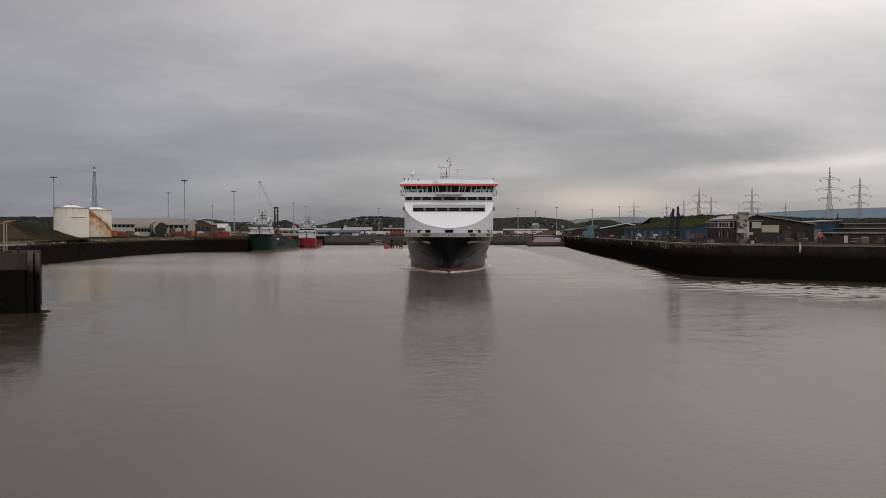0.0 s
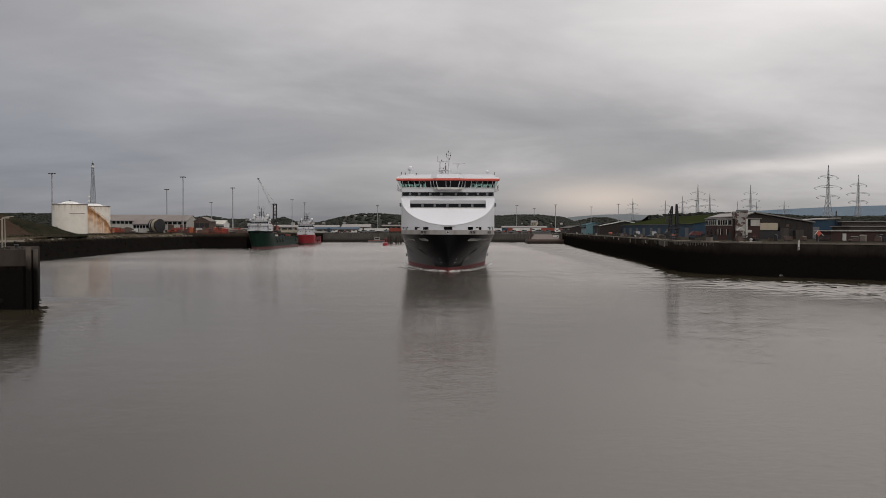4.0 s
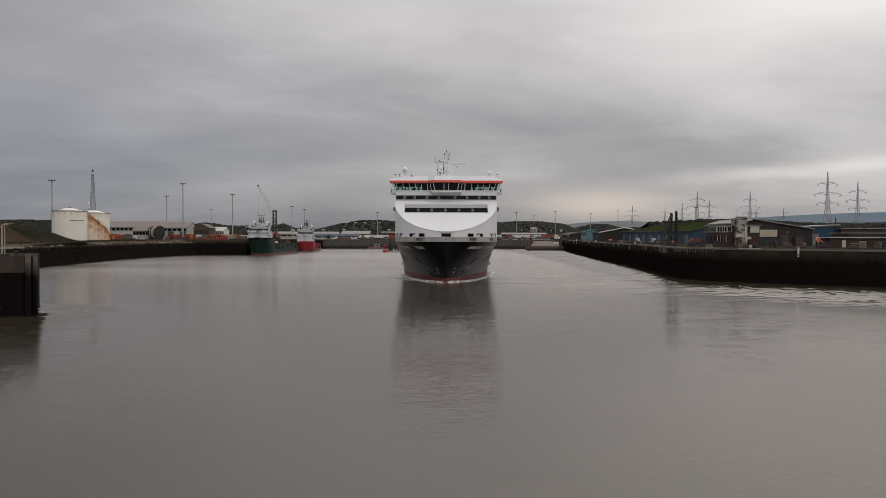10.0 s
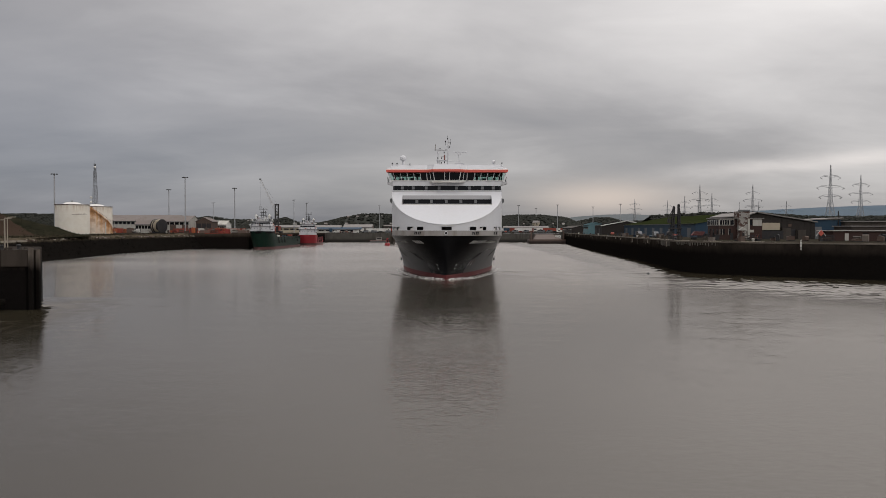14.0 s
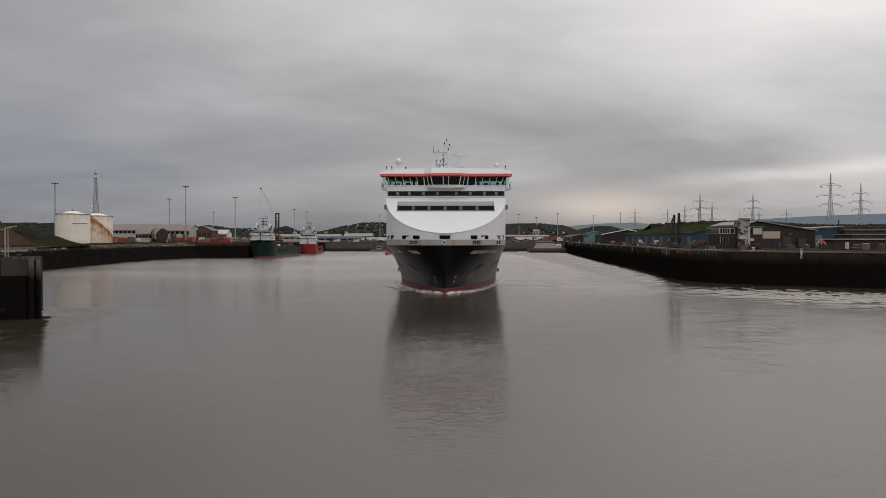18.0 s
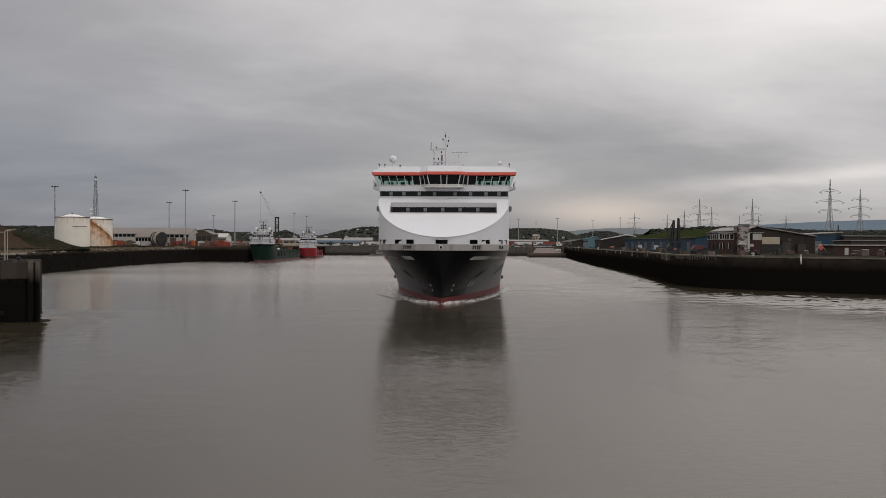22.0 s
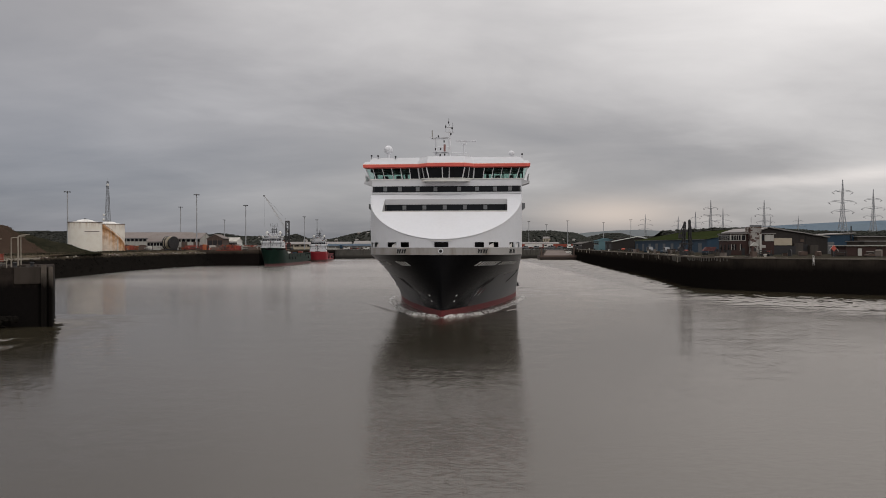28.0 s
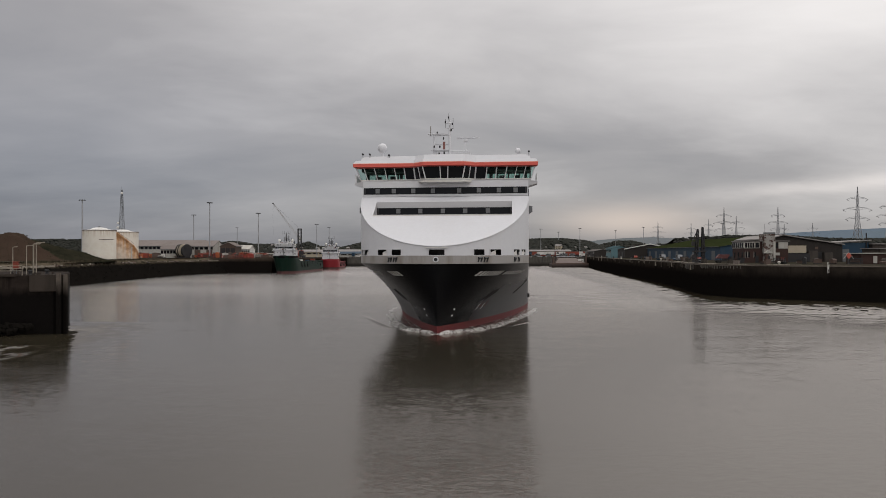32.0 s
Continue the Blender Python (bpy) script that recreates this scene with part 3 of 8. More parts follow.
def swell(x, y):
    """Low waves thrown back by the quay and the pier, dying out over the open basin."""
    away = (65 - x) * 0.58 + (192 - y) * 0.81 if y < 203 else 62 + (y - 203) * 0.09 - x
    reach = 1.0 if y < 203 else 0.62
    east = ease(-away, -64 * reach, -36 * reach) * ease(-y, -420, -230) * ease(y, 85, 120)
    west = ease(-x, 36, 44) * ease(-y, -123, -112) * ease(y, 50, 74) * (0.3 + 1.2 * ease(-x, 50, 56))
    k = max(east, west)
    if k <= 0:
        return 0.0
    k *= 0.45 + 0.9 * max(0.0, noise.noise(Vector((x * 0.016, y * 0.028, 2.0))) + 0.3)
    return k * (0.13 * noise.noise(Vector((x * 0.07, y * 0.22, 0.0))) + 0.12 * noise.noise(Vector((x * 0.2, y * 0.55, 5.0))) + 0.07 * noise.noise(Vector((x * 0.5, y * 1.3, 9.0))))


xs = [-4000, -400, -120] + list(np.arange(-80, -34, 0.8)) + [-20] + list(np.arange(6, 112, 0.8)) + [160, 400, 4000]
ys = [-4000, -300, 0, 40] + list(np.arange(52, 210, 0.5)) + list(np.arange(210, 431, 1.0)) + [480, 560, 700]
sea = Geo().grid([[(float(x), float(y), swell(x, y)) for x in xs] for y in ys])
face_up(structure("water", sea, WATER, "calm murky grey-brown harbour water with faint ripples", "water", True))

left_edge = offset_line(BANK, 9)
land = Geo()


def sheet(outline):
    land.add(outline, [tuple(range(len(outline)))])


inland = [(x, y, LEFT_Z) for x, y in left_edge[:-1]]
sheet([(-4000, 124, LEFT_Z)] + inland + [(-146, 421, LEFT_Z), (-4000, 421, LEFT_Z)])
sheet([(-4000, 421, LEFT_Z), (-146, 421, LEFT_Z), (-107, 421, LEFT_Z), (-103, 520, 8.0), (-99, 640, FAR_Z), (-4000, 640, LEFT_Z)])
sheet([(-4000, 640, LEFT_Z), (-99, 640, FAR_Z), (-99, 4800, FAR_Z), (-4000, 4800, FAR_Z)])
sheet([(-99, 640, FAR_Z), (0, 650, FAR_Z), (102, 655, RIGHT_Z), (102, 4800, RIGHT_Z), (-99, 4800, FAR_Z)])
sheet([(102, 655, RIGHT_Z), (4000, 655, RIGHT_Z), (4000, 4800, RIGHT_Z), (102, 4800, RIGHT_Z)])
sheet([(x, y, RIGHT_Z) for x, y in INNER_QUAY] + [(4000, 100, RIGHT_Z), (4000, 655, RIGHT_Z)])
structure("ground", land, GROUND, "flat harbour yard ground of worn concrete and earth", "ground")


def quay_wall(name, line, top, label, coping=True, depth=1.4, material=None):
    """A vertical wall along a line, water to its right, with a proud coping."""
    inner = offset_line(line, depth)
    g = Geo()
    tops = top if isinstance(top, tuple) else (top,) * len(line)
    g.grid([[(x, y, -4) for x, y in line], [(x, y, t - 0.02) for (x, y), t in zip(line, tops)], [(x, y, t - 0.02) for (x, y), t in zip(inner, tops)], [(x, y, -4) for x, y in inner]])
    wall = structure(name, g, material or QUAY, label, "quay wall", True)
    if coping:
        a, b = offset_line(line, -0.12), offset_line(line, 1.1)
        c = Geo().grid([[(x, y, top - 0.22) for x, y in a], [(x, y, top + 0.06) for x, y in a], [(x, y, top + 0.06) for x, y in b], [(x, y, top - 0.22) for x, y in b]])
        part("coping", c, EDGESTONE, wall, "pale worn coping along the edge")
    return wall


quay_wall("quay_wall_ships", SHIPS_QUAY, (LEFT_Z, LEFT_Z, 8.0, FAR_Z), "dark tide-stained quay wall where supply ships lie", False, 1.4, SHIPQUAY)
FARQUAY = make_quay("grey_far_quay_concrete", (0.085, 0.079, 0.070), (0.058, 0.054, 0.048), (0.030, 0.028, 0.025), 1.0, 3.2)
quay_wall("quay_wall_far", FAR_QUAY, FAR_Z, "dark grey quay wall across the head of the harbour", False, 1.4, FARQUAY)
right_wall = quay_wall("quay_wall_right", INNER_QUAY, RIGHT_Z, "tall tide-blackened concrete quay wall with pale coping")

slope = Geo()
slope.grid([[(x, y, -3) for x, y in offset_line(BANK, -3)], [(x, y, 0.3) for x, y in BANK], [(x, y, 5.6) for x, y in offset_line(BANK, 4.0)],
            [(x, y, 6.9) for x, y in offset_line(BANK, 5.2)], [(x, y, 7.0) for x, y in offset_line(BANK, 7.0)], [(x, y, LEFT_Z + 0.05) for x, y in offset_line(BANK, 10)]])
structure("bank_revetment", slope, REVET, "dark stone-faced harbour bank with weedy foot", "embankment")


edge = Geo()
for d0, d1, z0, z1 in ((4.9, 5.6, 6.3, 7.15),):
    lip_a, lip_b = offset_line(BANK, d0)[:4], offset_line(BANK, d1)[:4]
    edge.grid([[(x, y, z0) for x, y in lip_a], [(x, y, z1) for x, y in lip_a], [(x, y, z1) for x, y in lip_b], [(x, y, z0) for x, y in lip_b]])
structure("bank_edge", edge, COPING, "low worn concrete edge along the bank top", "trim")


def mound(name, cx, cy, rx, ry, base, top, material, label, seed, rot=0.0, power=1.2):
    """A heap or ridge of earth with an uneven surface."""
    rows = []
    for i in range(29):
        r = i / 28
        row = []
        for j in range(73):
            a = 2 * math.pi * j / 72
            x, y = rx * r * math.cos(a), ry * r * math.sin(a)
            c, s = math.cos(rot), math.sin(rot)
            h = (math.cos(math.pi * min(r, 1)) * 0.5 + 0.5) ** power
            lump = noise.noise(Vector((x * 0.12 + seed, y * 0.12, seed))) * 1.2 + noise.noise(Vector((x * 0.4, y * 0.4 + seed, 1.0))) * 0.45 + noise.noise(Vector((x * 1.1, y * 1.1, seed))) * 0.18
            row.append((cx + c * x - s * y, cy + s * x + c * y, base + (top - base) * h + lump * min(1.0, 2.2 * (1 - r))))
        rows.append(row)
    made = structure(name, Geo().grid(rows), material, label, "mound", True)
    r2 = random.Random(int(seed))
    tufts = Geo()
    for n in range(5200):
        i, j = r2.uniform(1, 27.9), r2.randrange(72)
        p = Vector(rows[int(i)][j]).lerp(Vector(rows[int(i) + 1][j + 1]), i - int(i))
        w, h = r2.uniform(0.12, 0.4), r2.uniform(0.0, 0.22)
        x, y = p.x + r2.uniform(-0.8, 0.8), p.y + r2.uniform(-0.8, 0.8)
        tufts.add([(x - w, y, p.z - 0.35), (x + w, y, p.z - 0.35), (x + r2.uniform(-0.3, 0.3), y + 0.1, p.z + h)], [(0, 1, 2)])
    if material is SOIL:
        tufts.v, tufts.f = tufts.v[:2400], tufts.f[:800]
    if material in (GRASS, SOIL):
        tagged(part(name + "_tufts", tufts, TUFTS if material is GRASS else WEEDS), "coarse grass tufts on the bank", "grass", "", "stuff")
    return made


mound("soil_heap", -166, 275, 23, 20, 7.6, 18.8, SOIL, "bare brown heap of soil on the bank", 3.0)
mound("grass_bank", -196, 316, 51, 18, 8.0, 17.6, GRASS, "dark rough grass bank below the storage tanks", 8.0, -0.06, 0.6)
mound("grass_verge", -166, 300, 23, 42, 7.8, 11.6, GRASS, "rough grass verge along the harbour bank", 5.0, 0.1)


# ---- the ferry ----
HALF, DECK, LIP, TIP = 12.65, 9.66, 10.8, 12.1
BOW, ROUND, RAKE = -0.6, 11.0, 1.46


def entrance(z):
    k = max(0.0, min(1.0, z / DECK))
    return 0.0 + BOW * k, 54 + (ROUND - 54) * k ** 1.8, 1.55 + 0.45 * k, 1.1 + 0.9 * k ** 1.5


def hull_half(u, z):
    """Half breadth of the ferry u metres aft of the stem at height z."""
    s, length, n, m = entrance(z)
    q = max(0.0, min(1.0, (u - s) / length))
    return HALF * (1 - (1 - q) ** n) ** (1 / m)


def hull_row(z, side):
    s, length, n, m = entrance(z)
    row = []
    for i in range(29):
        q = (i / 28) ** 2
        row.append((side * HALF * (1 - (1 - q) ** n) ** (1 / m), s + length * q, z))
    for u in (70, 90, 120, 138, 142):
        row.append((side * (HALF if u < 140 else HALF - 0.8), u, z))
    return row


def bow_y(x):
    return BOW + ROUND * (1 - math.sqrt(max(0.0, 1 - (x / HALF) ** 2)))


def face_y(z):
    return BOW + RAKE * (z - TIP)


def face_half(z):
    k = min(1.0, max(0.0, (face_y(z) - BOW) / ROUND))
    return HALF * math.sqrt(1 - (1 - k) ** 2)


def bow_top(x):
    return TIP + (bow_y(x) - BOW) / RAKE


# Band red, darkened underneath and paled on top to colour in light and shade.
RED_SOFFIT = worn("shaded_red_band_paint", (0.40, 0.062, 0.052), (0.3, 0.10, 0.07), 0.3, 0.5, 0.5)
SALMON = worn("lit_salmon_band_paint", (0.62, 0.34, 0.28), (0.5, 0.4, 0.34), 0.3, 0.5, 0.5)
RECESS = worn("pale_grey_recess_paint", (0.42, 0.42, 0.43), (0.40, 0.38, 0.36), 0.2, 0.5, 0.4)


def build_ferry():
    ship = thing("ferry", "black-hulled freight ferry with white superstructure and orange-red bridge band", "ferry")
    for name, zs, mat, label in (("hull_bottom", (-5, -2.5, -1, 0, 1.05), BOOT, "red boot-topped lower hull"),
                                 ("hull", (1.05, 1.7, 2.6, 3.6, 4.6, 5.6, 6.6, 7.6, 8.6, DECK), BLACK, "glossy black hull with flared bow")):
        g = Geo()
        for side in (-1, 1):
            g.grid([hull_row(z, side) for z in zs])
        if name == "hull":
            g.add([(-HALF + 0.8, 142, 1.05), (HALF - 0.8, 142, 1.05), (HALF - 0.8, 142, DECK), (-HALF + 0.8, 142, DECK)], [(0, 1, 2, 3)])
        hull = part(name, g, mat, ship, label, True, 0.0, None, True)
    # bulwark strip and bow shell, with the mooring ports cut out
    ports = [(-12.15, -11.65), (-11.3, -10.5), (-8.75, -7.3), (-6.5, -5.1), (-1.1, 1.1), (5.1, 6.5), (7.3, 8.75), (10.5, 11.3), (11.65, 12.15)]
    cuts = sorted({x for p in ports for x in p} | {HALF * math.sin(math.pi * i / 44) for i in range(-22, 23)})
    cuts = [c for i, c in enumerate(cuts) if i == 0 or c - cuts[i - 1] > 0.02]
    low, high = 10.86, 11.64
    strip, shell = Geo(), Geo()
    for a, b in zip(cuts, cuts[1:]):
        def column(z0, z1, g):
            g.add([(a, bow_y(a), z0), (b, bow_y(b), z0), (b, bow_y(b), z1 if z1 else bow_top(b)), (a, bow_y(a), z1 if z1 else bow_top(a))], [(0, 1, 2, 3)])
        strip.add([(a, bow_y(a) - 0.05, DECK), (b, bow_y(b) - 0.05, DECK), (b, bow_y(b) - 0.05, LIP), (a, bow_y(a) - 0.05, LIP)], [(0, 1, 2, 3)])
        strip.add([(a, bow_y(a) - 0.05, LIP), (b, bow_y(b) - 0.05, LIP), (b, bow_y(b) + 0.1, LIP), (a, bow_y(a) + 0.1, LIP)], [(0, 1, 2, 3)])
        column(LIP, low, shell)
        if not any(p[0] - 0.01 <= a and b <= p[1] + 0.01 for p in ports):
            column(low, high, shell)
        column(high, None, shell)
    for side in (-1, 1):
        x = side * HALF
        strip.add([(x, bow_y(HALF), DECK), (x, 142, DECK), (x, 142, LIP), (x, bow_y(HALF), LIP)], [(0, 1, 2, 3)])
        shell.add([(x, bow_y(HALF), LIP), (x, 40, LIP), (x, 40, 19.7), (x, bow_y(HALF), 19.7)], [(0, 1, 2, 3)])
        shell.add([(x, 40, LIP), (x, 142, LIP), (x, 142, 13.0), (x, 40, 13.0)], [(0, 1, 2, 3)])
    part("bulwark", strip, BULWARK, ship, "stained pale grey bulwark strip")
    bow = part("bow_shell", shell, WHITE, ship, "white rounded bow plating with mooring ports", True, 0.0, None, True)
    # dark sheet behind the ports, added for the shade inside the deck
    shade_sheet = Geo().grid([[(x * 0.93, bow_y(x) + 1.6, z) for x in (-12, -10, -8, -6, -3, 0, 3, 6, 8, 10, 12)] for z in (10.2, 12.0)])
    part("mooring_deck_lining", shade_sheet, DARKSTEEL, ship, "dark sheet for the shaded inside of the mooring deck")
    for a, b in ports:
        f = Geo()
        for x0, x1, z0, z1 in ((a - 0.08, a, low - 0.08, high + 0.08), (b, b + 0.08, low - 0.08, high + 0.08), (a, b, low - 0.08, low), (a, b, high, high + 0.08)):
            f.add([(x0, bow_y(x0) - 0.06, z0), (x1, bow_y(x1) - 0.06, z0), (x1, bow_y(x1) - 0.06, z1), (x0, bow_y(x0) - 0.06, z1),
                   (x0, bow_y(x0) + 0.2, z0), (x1, bow_y(x1) + 0.2, z0), (x1, bow_y(x1) + 0.2, z1), (x0, bow_y(x0) + 0.2, z1)],
                  [(0, 1, 2, 3), (0, 4, 5, 1), (3, 2, 6, 7), (0, 3, 7, 4), (1, 5, 6, 2)])
        part("port_frame", f, WHITE, bow)
        if abs(a + b) > 20 or 14.5 < abs(a + b) < 17:
            x0, x1 = (a, (a + b) / 2) if a > 0 else ((a + b) / 2, b)
            inside = Geo().add([(x0, bow_y(x0) + 0.3, low), (x1, bow_y(x1) + 0.3, low), (x1, bow_y(x1) + 0.3, low + 0.7), (x0, bow_y(x0) + 0.3, low + 0.35)], [(0, 1, 2, 3)])
            part("roller_bracket", inside, OFFWHITE, bow)
    # fairleads in the strip: dark slots, and one round lead at the stem
    for x in (-6.75, -5.95, 5.95, 6.75, 10.7, 11.2):
        t = math.atan2(bow_y(x + 0.1) - bow_y(x - 0.1), 0.2)
        m = pose(x, bow_y(x) - 0.09, 10.25) @ pose(0, 0, 0, 0, 0, math.degrees(t))
        k = 1.0 if abs(x) < 9 else 0.75
        lead_way = Geo().across([(-0.36 * k, 0.32), (0.36 * k, 0.32), (0.36 * k, 0.12), (-0.36 * k, 0.12)], -0.06, 0.1)
        for a in (-0.3, 0.12):
            lead_way.across([(a * k, 0.12), ((a + 0.2) * k, 0.12), ((a + 0.06) * k, -0.34), ((a - 0.12) * k, -0.34)], -0.06, 0.1)
        slot = part("fairlead", lead_way, RUBBER, ship, "dark slanted fairlead slot", False, 0.0, m)
        part("roller", Geo().tube((-0.2 * k, -0.1, 0.24), (0.25 * k, -0.1, 0.24), 0.05, 8), STEEL, slot)
    lead = part("stem_fairlead", Geo().lathe(0, 0, ((0.24, -0.1), (0.36, -0.1), (0.4, 0), (0.36, 0.12), (0.24, 0.12), (0.24, -0.1)), 20), WHITE, ship, "white round fairlead at the stem", True, 0, pose(-0.1, bow_y(0) - 0.05, 10.25, 90, 0, 0))
    part("fairlead_opening", Geo().lathe(0, 0, ((0.25, -0.05), (0.25, 0.14)), 16), RUBBER, lead)
    part("brow", Geo().box(-1.6, 1.6, bow_y(0) - 0.12, bow_y(0) + 0.1, 11.86, 11.94), OFFWHITE, ship)
    # raked face with the window recess
    r0, r1, rx = 16.6, 18.85, 10.2
    face = Geo()
    zs = [TIP + (19.7 - TIP) * (i / 16) ** 1.6 for i in range(17)] + [r0, r1]
    zs = sorted(z for z in zs if all(abs(z - r) > 0.05 or z == r for r in (r0, r1)))
    for z0, z1 in zip(zs, zs[1:]):
        spans = [(-1, 1)] if z1 <= r0 or z0 >= r1 else [(-1, -rx), (rx, 1)]
        for lo, hi in spans:
            n = 16 if (lo, hi) == (-1, 1) else 2
            rows = []
            for z in (z0, z1):
                a = -face_half(z) if lo == -1 else lo
                b = face_half(z) if hi == 1 else hi
                rows.append([(a + (b - a) * i / n, face_y(z), z) for i in range(n + 1)])
            face.grid(rows)
    front = part("raked_front", face, WHITE, ship, "bright white raked front panel", False, 0, None, True)
    yb = face_y(r1)
    notch = Geo()
    notch.add([(-rx, face_y(r0), r0), (rx, face_y(r0), r0), (rx, yb, r0), (-rx, yb, r0)], [(0, 1, 2, 3)])
    notch.add([(-rx, yb, r0), (rx, yb, r0), (rx, yb, r1), (-rx, yb, r1)], [(0, 1, 2, 3)])
    for x in (-rx, rx):
        notch.add([(x, face_y(r0), r0), (x, yb, r0), (x, yb, r1)], [(0, 1, 2)])
    part("window_recess", notch, RECESS, front, "grey recess round the lower window band")
    sill = Geo().box(-rx, rx, face_y(r0) - 0.05, face_y(r0) + 0.2, r0 - 0.06, r0 + 0.14)
    part("sill", sill, OFFWHITE, front)
    lip = Geo()
    zs = [TIP + (19.6 - TIP) * (i / 40) ** 2 for i in range(41)]
    for side in (-1, 1):
        for a, b in zip(zs, zs[1:]):
            lip.tube((side * face_half(a), face_y(a) - 0.03, a), (side * face_half(b), face_y(b) - 0.03, b), 0.07, 5)
    part("face_lip", lip, WHITE, front, "raised white edge round the raked front", True)

    def window_band(xs, y, z0, z1, parent):
        for a, b in zip(xs, xs[1:]):
            part("window_pane", Geo().box(a + 0.32, b - 0.32, y - 0.10, y - 0.02, z0, z1), DARKGLASS, parent, "", False, 0.02)
            part("mullion", Geo().box(b - 0.32, b + 0.32, y - 0.12, y - 0.02, z0 + 0.12, z1 - 0.12), STEEL, parent) if b != xs[-1] else None
        part("band_surround", Geo().box(xs[0], xs[-1], y - 0.05, y - 0.012, z0 - 0.05, z1 + 0.05), DARKSTEEL, parent, "black strip round the windows")

    window_band([-10.2, -6.9, -3.55, -0.15, 3.2, 6.6, 10.2], yb, 17.0, 17.9, front)
    # upper house
    h0, h1, hy = 19.7, 22.1, face_y(19.7)
    house = Geo().box(-HALF + 0.05, HALF - 0.05, hy, 40, h0, h1)
    wall = part("accommodation_wall", house, WHITE, ship, "white accommodation house below the bridge", False, 0.08)
    window_band([-12.45, -10.3, -7.8, -4.8, -1.8, 2.2, 5.2, 8.2, 10.7, 12.45], hy, 20.15, 21.05, wall)
    for side in (-1, 1):
        for i in range(7):
            y = hy + 3 + i * 4
            part("side_window", Geo().box(side * HALF - 0.06, side * HALF + 0.06, y, y + 1.2, 20.2, 21.0), DARKGLASS, wall)
    # bridge: a shallow bay between straight wings, windows leaning outwards
    fy = hy + 0.5
    plan = [(-13.3, fy), (-4.7, fy), (-3.1, fy - 1.5), (3.1, fy - 1.5), (4.7, fy), (13.3, fy)]
    foot = [(-13.05, fy), (-4.55, fy), (-2.8, fy - 1.5), (2.8, fy - 1.5), (4.55, fy), (13.05, fy)]
    head = [(-13.6, fy - 0.45), (-4.75, fy - 0.45), (-3.2, fy - 1.95), (3.2, fy - 1.95), (4.75, fy - 0.45), (13.6, fy - 0.45)]

    def shifted(d, ends=0.0):
        return [(x + (math.copysign(ends, x) if abs(x) > 13 else 0), y - d) for x, y in plan]

    def belt(lo, hi, z0, z1, depth=0.25):
        g = Geo()
        g.grid([[(x, y, z0) for x, y in lo], [(x, y, z1) for x, y in hi], [(x, y + depth, z1) for x, y in hi], [(x, y + depth, z0) for x, y in lo], [(x, y, z0) for x, y in lo]])
        return g

    def on(line, seg, k, z, out=0.0):
        (ax, ay), (bx, by) = line[seg], line[seg + 1]
        return Vector((ax + (bx - ax) * k, ay + (by - ay) * k - out, z))
    bridge = part("bridge_base", belt([(x * 0.99, y + 0.05) for x, y in foot], foot, 22.0, 22.35), WHITE, ship, "white bridge front below the windows")
    deck = Geo().prism([(x, y - 0.1) for x, y in foot] + [(13.3, fy + 9), (-13.3, fy + 9)], 21.95, 22.12)
    part("bridge_deck", deck, OFFWHITE, ship)
    z0, z1 = 22.35, 24.15
    panes = [(0, 0.0, 0.13, 1), (0, 0.13, 0.31, 1), (0, 0.31, 0.49, 1), (0, 0.49, 0.66, 1), (0, 0.66, 0.83, 1), (0, 0.83, 1.0, 0), (1, 0.0, 0.5, 0), (1, 0.5, 1.0, 0),
             (2, 0.0, 0.41, 0), (2, 0.41, 0.6, 0), (2, 0.6, 1.0, 0), (3, 0.0, 0.5, 0), (3, 0.5, 1.0, 0), (4, 0.0, 0.19, 0), (4, 0.19, 0.36, 1), (4, 0.36, 0.53, 1), (4, 0.53, 0.70, 1), (4, 0.70, 0.85, 1), (4, 0.85, 1.0, 1)]
    for seg, a, b, clear in panes:
        g = Geo()
        for back in (0.0, 0.05):
            g.add([on(foot, seg, a, z0, -back), on(foot, seg, b, z0, -back), on(head, seg, b, z1, -back), on(head, seg, a, z1, -back)], [(0, 1, 2, 3)])
        part("bridge_window", g, SEAGLASS if clear else DARKGLASS, bridge)
    for seg, k in [(p[0], p[1]) for p in panes] + [(4, 1.0)]:
        wide = 0.12 if k == 0.0 else 0.08
        part("window_post", Geo().tube(on(foot, seg, k, z0, 0.05), on(head, seg, k, z1, 0.05), wide, 4), WHITE, bridge)
    part("window_sill", belt([(x, y - 0.12) for x, y in foot], [(x, y - 0.12) for x, y in foot], 22.28, 22.40), OFFWHITE, bridge)
    for a, b in ((-12.9, -6.2), (6.2, 12.9)):
        part("wing_ceiling", Geo().box(a, b, fy + 0.1, fy + 4.0, 23.62, 24.14), DARKSTEEL, bridge, "dark ceiling inside the bridge wing")
        n = 4
        for i in range(n):
            x0, x1 = a + (b - a) * i / n, a + (b - a) * (i + 1) / n
            part("rear_window", Geo().box(x0 + 0.08, x1 - 0.08, fy + 4.0, fy + 4.05, 22.6, 23.5), SEAGLASS, bridge)
            part("rear_post", Geo().box(x1 - 0.1, x1 + 0.1, fy + 3.95, fy + 4.1, 22.4, 23.9), DARKSTEEL, bridge)
        part("rear_wall", Geo().box(a, b, fy + 3.95, fy + 4.1, 22.1, 22.6).box(a, b, fy + 3.95, fy + 4.1, 23.5, 24.14), DARKSTEEL, bridge)
